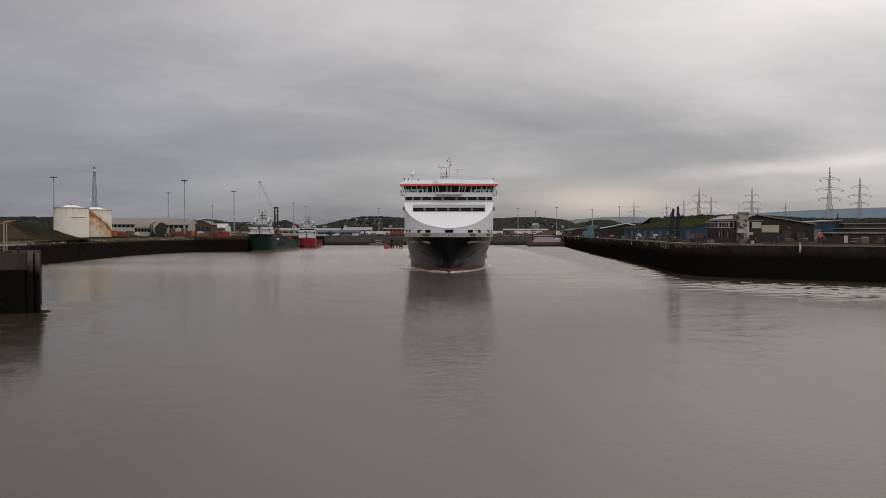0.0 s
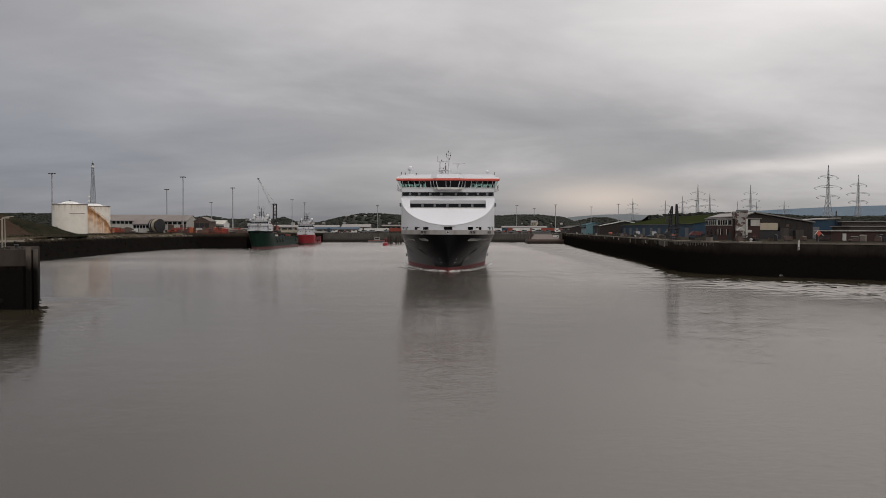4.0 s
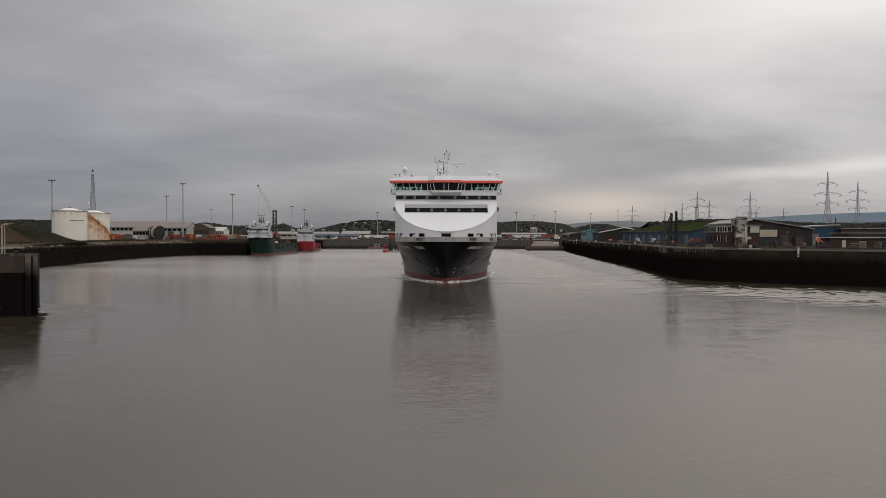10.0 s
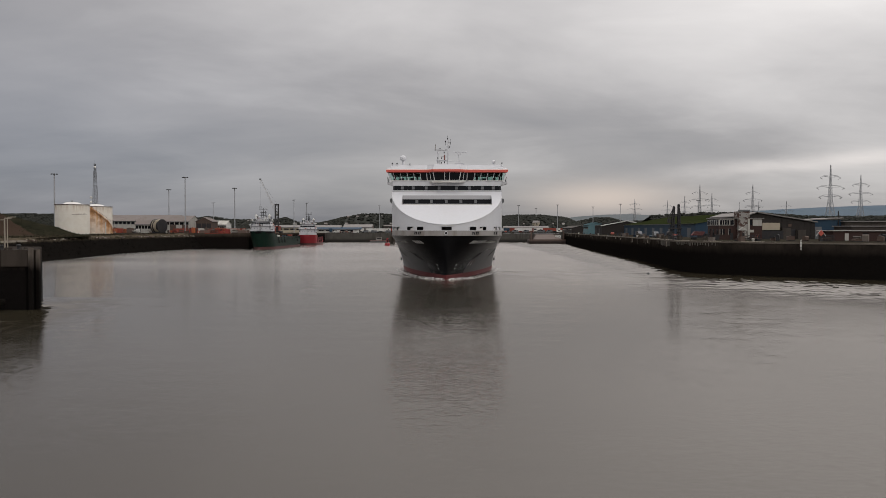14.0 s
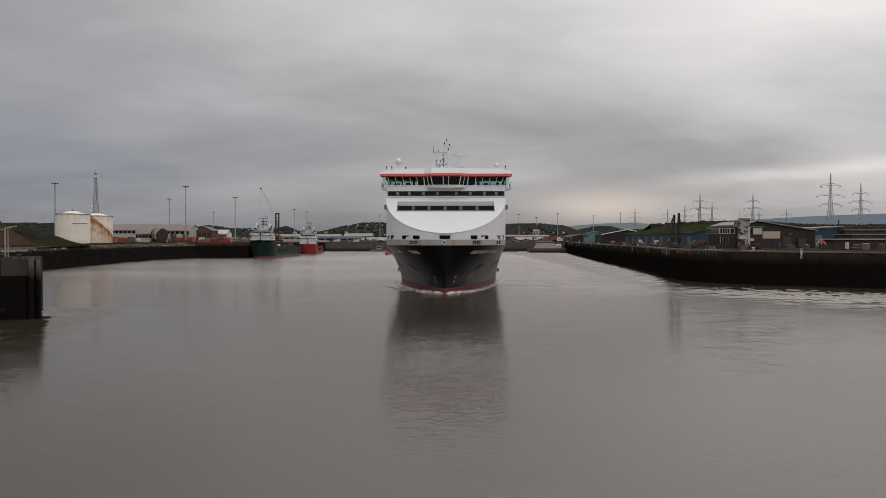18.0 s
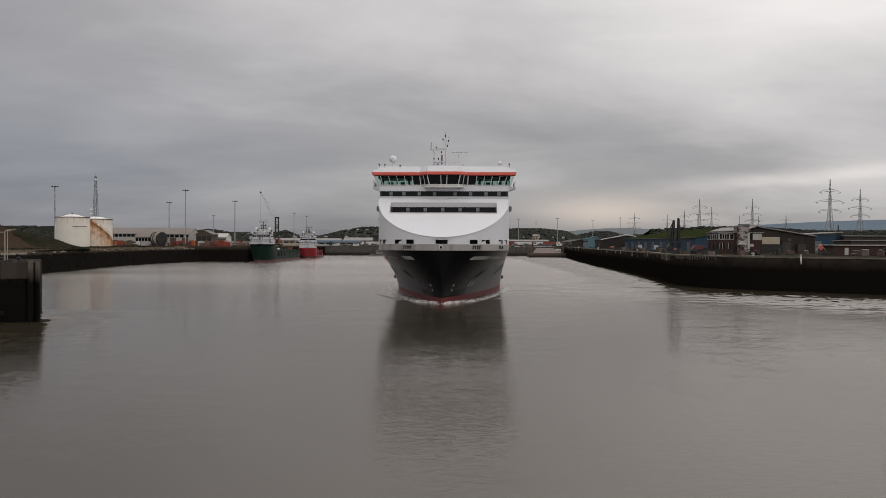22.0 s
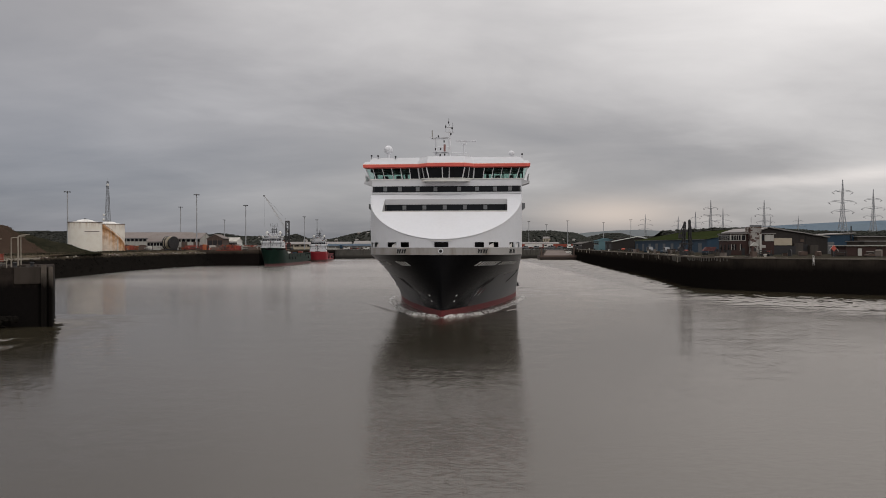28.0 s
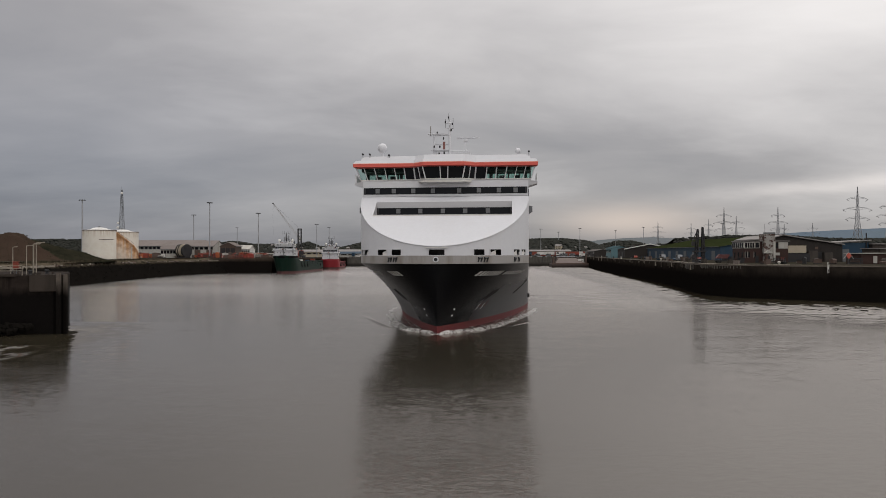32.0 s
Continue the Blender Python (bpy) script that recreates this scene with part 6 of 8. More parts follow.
    for side in (-1, 1):
        part("dome", Geo().lathe(side * 3.6, y0 + 5, ((0.3, house_h), (0.3, house_h + 0.9), (0.75, house_h + 1.3), (0.8, house_h + 1.8), (0.4, house_h + 2.4), (0.05, house_h + 2.5)), 14), OFFWHITE, ship, "", True)
        part("funnel", Geo().box(side * (hb - 2.0) - 0.6, side * (hb - 2.0) + 0.6, aft - 2.3, aft - 0.2, zs[1], house_h - 1.2), funnel_mat, ship, "", False, 0.2)
        part("exhaust_pipe", Geo().tube((side * (hb - 2.0), aft - 1.5, house_h - 1.4), (side * (hb - 2.0), aft - 1.0, house_h + 1.2), 0.25, 8), DARKSTEEL, ship)
        rail = part("cargo_rail", Geo().box(side * hb - 0.15, side * hb + 0.15, fore, length - 1, deck_h - 0.1, deck_h + 0.25), hull_mat, ship)
        for j in range(9):
            u = fore + 1 + j * (length - fore - 3) / 8
            part("rail_stay", Geo().box(side * hb - 0.22, side * hb + 0.22, u, u + 0.5, deck_h - 1.8, deck_h + 0.2), DARKSTEEL, rail)
        part("rescue_boat", Geo().lathe(0, 0, ((0.1, -1.8), (0.5, -1.3), (0.65, 0), (0.5, 1.3), (0.1, 1.8)), 12), REDPAINT, ship, "red rescue boat", True, 0, pose(side * (hb - 1.3), aft - 0.6, zs[1] + 0.8, 90, 0, 0))
    # deck gear, rails and rafts round the house
    r3 = random.Random(len(name))
    for i in range(3):
        z = zs[i + 1] + 0.14
        w = hb - (0.4, 0.9, 3.0)[i] + 0.35
        yf = y0 + 1.2 * i - 0.5
        rails = part("deck_rail", Geo().tube((-w, yf, z + 1.0), (w, yf, z + 1.0), 0.05, 4).tube((-w, yf, z + 0.5), (w, yf, z + 0.5), 0.04, 4), house_mat, ship)
        for j in range(9):
            part("rail_post", Geo().tube((-w + 2 * w * j / 8, yf, z), (-w + 2 * w * j / 8, yf, z + 1.0), 0.05, 4), house_mat, rails)
        for j in range(5):
            x = r3.uniform(-w + 0.4, w - 0.4)
            part("deck_locker", Geo().slab(x, yf + 0.5, z, r3.uniform(0.3, 0.9), 0.5, r3.uniform(0.4, 1.1)), r3.choice((OFFWHITE, OFFWHITE, house_mat, REDPAINT, STEEL)), ship, "", False, 0.04)
        for side in (-1, 1):
            part("life_raft", Geo().tube((side * w, yf + 2.0, z + 0.5), (side * w, yf + 3.3, z + 0.5), 0.35, 10), OFFWHITE, ship)
            part("ladder", Geo().tube((side * (w - 0.8), yf + 0.2, z - 2.4), (side * (w - 1.3), yf + 0.2, z), 0.07, 4).tube((side * (w - 0.4), yf + 0.2, z - 2.4), (side * (w - 0.9), yf + 0.2, z), 0.07, 4), DARKSTEEL, ship)
    for j in range(7):
        x = r3.uniform(-3.2, 3.2)
        part("roof_aerial", Geo().tube((x, y0 + 5, house_h), (x, y0 + 5, house_h + r3.uniform(1.0, 3.6)), 0.07, 4), DARKSTEEL, ship)
    for x in (-2.4, 2.2):
        part("searchlight", Geo().lathe(x, y0 + 3, ((0.1, house_h), (0.12, house_h + 0.7), (0.45, house_h + 0.8), (0.45, house_h + 1.4), (0.1, house_h + 1.5)), 10), DARKSTEEL, ship)
    part("windlass", Geo().tube((-1.6, 2.2, bow_h - 0.2), (1.6, 2.2, bow_h - 0.2), 0.6, 10), DARKSTEEL, ship)
    for side in (-1, 1):
        for u in (fore + 2, fore + 9, fore + 16, length - 8):
            part("tyre_fender", Geo().tube((side * (hb + 0.02), u, deck_h - 2.4), (side * (hb + 0.45), u, deck_h - 2.4), 0.8, 12), RUBBER, ship)
    part("deck_crane_post", Geo().tube((hb - 2.5, fore + 3, deck_h - 1.2), (hb - 2.5, fore + 3, deck_h + 5.0), 0.5, 10), crane_mat, ship, "deck crane post")
    part("deck_crane_jib", Geo().tube((hb - 2.5, fore + 3, deck_h + 4.6), (hb - 4.5, fore + 13, deck_h + 5.6), 0.4, 6, 0.25), crane_mat, ship, "deck crane jib")
    r2 = random.Random(len(label))
    for j in range(7):
        u = fore + 4 + r2.uniform(0, length - fore - 9)
        x = r2.uniform(-hb + 2, hb - 3)
        part("deck_cargo", Geo().slab(x, u, deck_h - 1.2, r2.uniform(1.5, 2.6), r2.uniform(2, 4), r2.uniform(1.2, 2.6)), (OFFWHITE, REDPAINT, BLUE, RUSTY)[j % 4], ship, "", False, 0.08)
    return ship


build_supply_ship("supply_ship", "dark green offshore supply ship with white bridge, moored at the quay", GREENHULL, WHITE, 78, 12.0, 9.6, 6.4, 16.4, pose(-98.6, 409, 0, 0, 0, -1.2), OFFWHITE, REDPAINT)
build_supply_ship("standby_ship", "bright red offshore standby ship with white bridge, moored at the quay", REDHULL, WHITE, 38, 12.0, 6.7, 5.0, 15.8, pose(-94.0, 526, 0, 0, 0, 1), OFFWHITE, OFFWHITE)

# ---- slewing quay crane behind the green ship ----
crane = thing("mobile_crane", "dark harbour crane with a raised lattice jib, slewing slowly", "crane", pose(-107.9, 497, 8.2))
part("undercarriage", Geo().box(-2.8, 2.8, -4.5, 4.5, 0.5, 1.6), DARKSTEEL, crane, "", False, 0.1)
for x in (-2.6, 2.6):
    for y in (-3.6, -1.2, 1.2, 3.6):
        part("wheel", Geo().tube((x - 0.3, y, 0.7), (x + 0.3, y, 0.7), 0.7, 16), RUBBER, crane)
slew = part("slewing_house", Geo().box(-1.9, 1.9, -4.2, 2.6, 1.7, 4.6), REDPAINT, crane, "red machinery house", False, 0.15)
for x in (-1.1, 0.9):
    part("tower_leg", Geo().tube((x, 0, 4.4), (x, 0.4, 18.5), 0.52, 8, 0.42), DARKSTEEL, slew, "dark tower leg")
g = Geo()
for i in range(7):
    z = 5 + i * 2
    g.tube((-1.1, 0.1, z), (0.9, 0.2, z + 1.6), 0.10, 4).tube((0.9, 0.1, z), (-1.1, 0.2, z + 1.6), 0.10, 4)
part("tower_bracing", g, DARKSTEEL, slew)
part("tower_head", Geo().box(-1.5, 1.3, -0.5, 0.9, 18.3, 18.9), DARKSTEEL, slew)
part("cab", Geo().box(-0.9, 0.9, 0.8, 2.4, 11.0, 13.2), OFFWHITE, slew, "", False, 0.12)
jib_tip, jib_foot = Vector((-15.2, 19.0, 36.2)), Vector((0, 1.2, 12.0))
side_way = (jib_tip - jib_foot).cross(Vector((0, 0, 1))).normalized()
lift_way = side_way.cross(jib_tip - jib_foot).normalized()
jib = Geo()
for s, u in ((-1, -1), (1, -1), (1, 1), (-1, 1)):
    a = jib_foot + side_way * s * 0.7 + lift_way * u * 0.6
    b = jib_tip + side_way * s * 0.25 + lift_way * u * 0.22
    jib.tube(a, b, 0.045, 5)
for i in range(16):
    for s, u, s2, u2 in ((-1, -1, 1, -1), (1, -1, 1, 1), (1, 1, -1, 1), (-1, 1, -1, -1)):
        k, k2 = i / 16, (i + 1) / 16
        w, w2 = 0.7 - 0.45 * k, 0.7 - 0.45 * k2
        jib.tube(jib_foot.lerp(jib_tip, k) + side_way * s * w + lift_way * u * w * 0.86, jib_foot.lerp(jib_tip, k2) + side_way * s2 * w2 + lift_way * u2 * w2 * 0.86, 0.024, 4)
part("lattice_jib", jib, BULWARK, slew, "slender pale lattice jib")
part("jib_head", Geo().slab(jib_tip.x, jib_tip.y, jib_tip.z - 0.5, 1.2, 0.8, 0.8), DARKSTEEL, slew, "", False, 0.1)
part("pendant_cable", Geo().tube((0, 0.4, 18.7), jib_tip, 0.035, 4), DARKSTEEL, slew)
part("hoist_cable", Geo().tube(jib_tip, jib_tip + Vector((0, 0, -21)), 0.03, 4), DARKSTEEL, slew)
part("counterweight", Geo().box(-1.7, 1.7, -5.2, -4.2, 1.8, 4.2), DARKSTEEL, slew, "", False, 0.1)


# ---- vehicles and trailers of the ferry yard ----
def build_lorry(body, cab_mat, label, with_cab=True):
    v = thing("lorry" if with_cab else "trailer", label, "lorry" if with_cab else "trailer", None, "parked lorries and trailers")
    part("cargo_box", Geo().box(-6, 6, -1.25, 1.25, 1.15, 3.9), body, v, "", False, 0.06)
    part("chassis", Geo().box(-6, 6, -0.9, 0.9, 0.8, 1.1), DARKSTEEL, v)
    tyre = Geo().tube((0, -0.15, 0), (0, 0.15, 0), 0.5, 14).mesh("tyre")
    xs = (3.2, 4.4, 5.6) + ((-8.3, -5.4) if with_cab else ())
    for x in xs:
        for y in (-1.05, 1.05):
            part("wheel", tyre, RUBBER, v, "", False, 0, pose(x, y, 0.5))
    if with_cab:
        cab = part("cab", Geo().box(-8.9, -6.5, -1.22, 1.22, 0.7, 3.6), cab_mat, v, "", False, 0.15)
        part("windscreen", Geo().box(-8.95, -8.88, -1.05, 1.05, 2.2, 3.2), DARKGLASS, cab)
        part("side_glass", Geo().box(-8.3, -7.4, -1.26, -1.2, 2.2, 3.1), DARKGLASS, cab)
        part("bumper", Geo().box(-9.0, -8.8, -1.2, 1.2, 0.6, 1.0), DARKSTEEL, cab)
    else:
        part("landing_leg", Geo().box(-4.2, -4.0, -0.9, -0.7, 0, 0.9), STEEL, v)
        part("landing_leg", Geo().box(-4.2, -4.0, 0.7, 0.9, 0, 0.9), STEEL, v)
    return v


def build_car(mat, label):
    v = thing("van" if "van" in label else "car", label, "van" if "van" in label else "car", None, "parked cars and vans")
    tall = 2.3 if "van" in label else 1.45
    long = 2.6 if "van" in label else 2.1
    part("body", Geo().across([(-long, 0.35), (long, 0.35), (long, 0.85), (long * 0.55 if tall < 2 else long, 0.95), (long * 0.3 if tall < 2 else long, tall), (-long * 0.75, tall), (-long, 0.9)] if tall < 2 else
                              [(-long, 0.35), (long, 0.35), (long, tall), (-long * 0.55, tall), (-long * 0.85, 1.2), (-long, 1.0)], -0.88, 0.88), mat, v, "", False, 0.07)
    for y in (-0.9, 0.9):
        part("side_glass", Geo().box(-long * 0.55, long * 0.25, y - 0.02, y + 0.02, tall * 0.66, tall * 0.9), DARKGLASS, v)
    for x in (-long * 0.62, long * 0.62):
        for y in (-0.82, 0.82):
            part("wheel", Geo().tube((x, y - 0.1, 0.34), (x, y + 0.1, 0.34), 0.34, 12), RUBBER, v)
    return v


fleet = [build_lorry(OFFWHITE, OFFWHITE, "white box trailer parked in the ferry yard", False), build_lorry(BLUE, OFFWHITE, "blue box trailer parked in the ferry yard", False),
         build_lorry(OFFWHITE, REDPAINT, "white lorry with a red cab in the ferry yard"), build_lorry(REDPAINT, OFFWHITE, "red lorry with a white cab in the ferry yard")]
cars = [build_car(OFFWHITE, "white van parked by the quay"), build_car(REDPAINT, "dull red car parked by the quay"), build_car(DARKSTEEL, "dark car parked by the quay"), build_car(STEEL, "grey van parked by the quay")]
rng = random.Random(31)
spots = [(x + rng.uniform(-2, 2), 672 + rng.uniform(-4, 26), FAR_Z + max(0.0, x + 99) / 200 * 0.6) for x in np.arange(-96, 100, 11)]
spots += [(x + rng.uniform(-3, 3), 720 + rng.uniform(-10, 20), FAR_Z + max(0.0, x + 99) / 200 * 0.6) for x in np.arange(-90, 140, 9)]
spots += [(x + rng.uniform(-3, 3), 695 + rng.uniform(-6, 6), FAR_Z + max(0.0, x + 99) / 200 * 0.6) for x in np.arange(48, 140, 8)]
used = set()
for i, (x, y, z) in enumerate(spots):
    k = rng.choice((0, 2, 3, 3, 0, 2, 1))
    m = pose(x, y, z - 0.02, 0, 0, rng.choice((0, 0, 90, 180, 6)))
    if k not in used:
        used.add(k)
        fleet[k].matrix_basis = m
    else:
        copy_thing(fleet[k], m)
for k in range(4):
    if k not in used:
        fleet[k].matrix_basis = pose(120 + 16 * k, 700, RIGHT_Z)
car_spots = [(-171, 425, 8.6, 10), (-148, 424, 8.6, 5), (-178, 426, 8.6, 0), (-60, 658, 7.4, 0), (-48, 660, 7.42, 0), (30, 660, 7.6, 0), (55, 661, 7.7, 0), (88, 400, 8, 80), (80, 290, 8, 85), (84, 330, 8, 90),
             (79, 262, 8, 75), (95, 500, 8, 85), (97, 530, 8, 85), (90, 450, 8, 80), (-30, 659, 7.45, 0), (-15, 661, 7.5, 0), (-75, 657, 7.4, 0), (-85, 656, 7.4, 0)]
car_spots += [(x + rng.uniform(-1.5, 1.5), 660 + rng.uniform(-2, 9), 7.4 + max(0.0, x + 99) / 200 * 0.6, rng.choice((0, 0, 90, 180, 15))) for x in list(np.arange(-94, -40, 4.5)) + list(np.arange(42, 100, 3.6))]
car_spots += [(104 + rng.uniform(0, 10), y, 8, rng.choice((0, 80, 95))) for y in np.arange(480, 570, 9)]
for i, (x, y, z, a) in enumerate(car_spots):
    m = pose(x, y, z, 0, 0, a)
    if i < 4:
        cars[i].matrix_basis = m
    else:
        copy_thing(cars[rng.randrange(4)], m)

shed("ferry_shed", "pale flat-roofed shed at the head of the harbour", -58, -12, 742, 760, 7.5, 13.6, 14.6, CONCRETE, BROWNROOF, True, 10, "ferry yard sheds")
shed("ferry_shed", "long white shed behind the parked trailers", -165, -95, 705, 722, 7.3, 12.2, 14.2, CREAM, GREYROOF, True, 12, "ferry yard sheds")
shed("ferry_shed", "long low shed with a blue-grey roof by the far quay", -122, -72, 668, 678, 7.4, 10.6, 12.2, PALE, BLUE, True, 8, "ferry yard sheds")
shed("ferry_shed", "grey pitched shed at the head of the harbour", -92, -66, 705, 725, 7.4, 12.4, 15.0, CONCRETE, GREYROOF, True, 5, "ferry yard sheds")
shed("ferry_shed", "low white terminal building beyond the trailers", 60, 104, 760, 775, 7.7, 12.4, 13.8, CREAM, GREYROOF, True, 9, "ferry yard sheds")
HOUSES = [(98, 945), (106, 951), (147, 945), (-52, 948), (-64, 944), (-92, 950), (134, 946), (40, 945), (-268, 950), (-300, 955), (122, 955), (-120, 948), (-146, 952), (-160, 946), (-184, 950), (-205, 955), (-232, 948), (-328, 950), (-352, 955), (-105, 955), (-76, 956), (-176, 958), (-122, 986), (-110, 988), (-98, 984), (-86, 987), (-79, 985), (-345, 986), (-366, 984), (-232, 985), (-250, 987)]
for x, y in HOUSES + [(113, 936)]:
    hs = thing("house", "small white house among the trees on the hill", "house", pose(x, y, 15.2 if y < 975 else 19.0 if x < -200 else 24.5, 0, 0, rng.uniform(-30, 30)) @ Matrix.Diagonal((0.45, 0.45, 0.42, 1) if y != 936 else (0.85, 0.8, 0.75, 1)), "hillside houses")
    part("wall", Geo().box(-4.5, 4.5, -3.5, 3.5, -6, 5), rng.choice((PALE, CONCRETE, CREAM)) if y < 975 else CONCRETE, hs)
    part("roof", Geo().along([(-3.9, 4.9), (3.9, 4.9), (0, 8.0)], -4.8, 4.8), GREYROOF, hs)
    part("chimney", Geo().box(3, 3.8, -0.4, 0.4, 7, 9), BRICK, hs)
    for x0 in (-2.8, 1.4):
        for z0 in (0.8, 3.0):
            part("window", Geo().box(x0, x0 + 1.3, -3.56, -3.48, z0, z0 + 1.2), DARKGLASS, hs)

# ---- dolphins, buoy, workboat and pontoon ----
dol = thing("mooring_dolphin", "dark timber mooring dolphin standing in the water", "dolphin", pose(-35, 560, 0))
for x, y, lean in ((-4, 0, 0.6), (-2.6, 1, 0.2), (-1.0, 0, -0.2), (1.4, 0.5, 0.3), (3.6, 0, -0.3), (5.4, 1, -0.8)):
    part("timber_post", Geo().tube((x, y, -4), (x + lean, y, 6.4), 0.6, 8), TIMBER, dol)
part("pile_cap", Geo().box(-5, 6, -0.8, 1.8, 4.9, 5.6), TIMBER, dol)
part("cross_beam", Geo().box(-5, 6, -0.8, -0.4, 2.4, 2.9), TIMBER, dol)
buoy = thing("channel_buoy", "red can buoy with a frame top floating in the harbour", "buoy", pose(-37.2, 508, 0) @ Matrix.Diagonal((1.25, 1.25, 1.1, 1)))
part("float", Geo().lathe(0, 0, ((1.4, -0.8), (1.5, 0.3), (1.4, 1.3), (0.8, 1.6)), 18), REDHULL, buoy, "", True)
part("cage", Geo().tube((0.7, 0.7, 1.4), (0.3, 0.3, 3.6), 0.08, 5).tube((-0.7, 0.7, 1.4), (-0.3, 0.3, 3.6), 0.08, 5).tube((-0.7, -0.7, 1.4), (-0.3, -0.3, 3.6), 0.08, 5).tube((0.7, -0.7, 1.4), (0.3, -0.3, 3.6), 0.08, 5), REDHULL, buoy)
part("topmark", Geo().lathe(0, 0, ((0.5, 3.6), (0.5, 4.5)), 12), REDHULL, buoy)
boat = thing("workboat", "small grey workboat lying off the far quay", "boat", pose(-52.5, 622, 0))
part("hull", Geo().along([(-1.6, -0.4), (1.6, -0.4), (2.0, 1.6), (-2.0, 1.6)], -7, 6), STEEL, boat, "", False, 0.15)
part("cabin", Geo().box(-2, 2.4, -1.3, 1.3, 1.6, 4.0), BULWARK, boat, "", False, 0.15)
part("cabin_window", Geo().box(-1.7, 2.1, -1.36, -1.28, 2.7, 3.5), DARKGLASS, boat)
part("mast", Geo().tube((0, 0, 4), (0, 0, 6.5), 0.07, 6), STEEL, boat)
part("rubbing_strake", Geo().box(-7.1, 6.1, -2.08, -1.9, 1.2, 1.5), REDPAINT, boat)

RAMPDECK = worn("worn_rusty_ramp_plating", (0.125, 0.098, 0.087), (0.08, 0.056, 0.045), 0.6, 0.7, 0.5)
DARKRUST = worn("dark_rust_stained_steel", (0.048, 0.036, 0.032), (0.09, 0.05, 0.035), 0.5, 0.7, 0.5, 0.0, True)
pon = thing("linkspan_pontoon", "rusty grey linkspan pontoon with a sloping ramp", "pontoon", pose(79.5, 590, 0))
part("pontoon_hull", Geo().along([(-8.2, -1), (9, -1), (9, 3.0), (-9, 3.0), (-9.3, 1.4)], -14.5, 14.0), DARKRUST, pon, "dark rusty pontoon hull", False, 0.3)
part("pontoon_belt", Geo().box(-14.7, 14.2, -9.15, -9.0, 2.2, 3.2), RUSTY, pon)
ramp = Geo().add([(-12, -8.5, 3.0), (11, -8.5, 3.0), (5.5, 6, 6.9), (-7.5, 6, 6.9), (-12, -8.5, 2.6), (11, -8.5, 2.6), (5.5, 6, 6.3), (-7.5, 6, 6.3)], [(0, 1, 2, 3), (4, 7, 6, 5), (0, 4, 5, 1), (1, 5, 6, 2), (2, 6, 7, 3), (3, 7, 4, 0)])
part("ramp", ramp, RAMPDECK, pon, "worn brown sloping ramp")
for x0, x1 in ((-12, -7.5), (11, 5.5)):
    part("ramp_rail", Geo().tube((x0, -8.5, 3.9), (x1, 6, 7.9), 0.12, 5), RUSTY, pon)
    for i in range(6):
        k = i / 5
        part("rail_post", Geo().tube((x0 + (x1 - x0) * k, -8.5 + 14.5 * k, 3.0 + 3.9 * k), (x0 + (x1 - x0) * k, -8.5 + 14.5 * k, 4.0 + 3.9 * k), 0.09, 5), RUSTY, pon)
for x in (-13, 11.5):
    part("guide_pile", Geo().tube((x, -7.5, -4), (x, -7.5, 9.5), 0.6, 10), RUSTY, pon)
part("ramp_gantry", Geo().box(-8, 6, 7, 7.8, 3, 7.6).box(-13, -8, 5, 8, 3, 6), DARKRUST, pon, "", False, 0.1)
part("hut", Geo().box(6.5, 10.5, -2, 2, 3, 6.2), OFFWHITE, pon, "", False, 0.1)


# ---- woods and hills ----
def clump_mesh():
    bm = bmesh.new()
    bmesh.ops.create_icosphere(bm, subdivisions=1, radius=1.0)
    v = [tuple(p.co) for p in bm.verts]
    f = [tuple(q.index for q in p.verts) for p in bm.faces]
    bm.free()
    return v, f


CLUMP_V, CLUMP_F = clump_mesh()


def woods(name, label, crest, depth, seed, density, size):
    """Trees along a ridge: crest gives x, y of the ground line and the height of the tops."""
    r = random.Random(seed)
    g = Geo()
    for (x0, y0, h0), (x1, y1, h1) in zip(crest, crest[1:]):
        n = max(1, int(abs(x1 - x0) * density))
        for i in range(n):
            k = r.random()
            x, y, h = x0 + (x1 - x0) * k, y0 + (y1 - y0) * k, h0 + (h1 - h0) * k
            front = r.random()
            s = r.uniform(0.55, 1.3) * size
            z = 7 + (h - 7 - s * 0.6) * (1 - front ** 1.5) * r.uniform(0.93, 1.06)
            yy = y - depth * front
            if any(abs(x - hx) < 3.2 and hyy - 40 < yy < hyy + 4 for hx, hyy in HOUSES) or (abs(x - 112) < 6 and yy < 945):
                continue
            g.add([(x + vx * s * r.uniform(0.9, 2.0), yy + vy * s * r.uniform(0.7, 1.3), z + vz * s * r.uniform(0.45, 0.85)) for vx, vy, vz in CLUMP_V], CLUMP_F)
    ob = part(name, g, WOODS)
    tagged(ob, label, "woodland", "", "stuff")
    hill = Geo().grid([[(x, y - depth * 1.02, 6.5) for x, y, h in crest]] + [[(x, y - depth * f, 7 + (h - 7) * (1 - f ** 1.5) - size * 0.7) for x, y, h in crest] for f in (0.95, 0.75, 0.5, 0.25, 0.0)] + [ [(x, y + 90, 6) for x, y, h in crest]])
    structure(name + "_hill", hill, WOODS, "dark wooded hillside behind the harbour", "hill")
    return ob


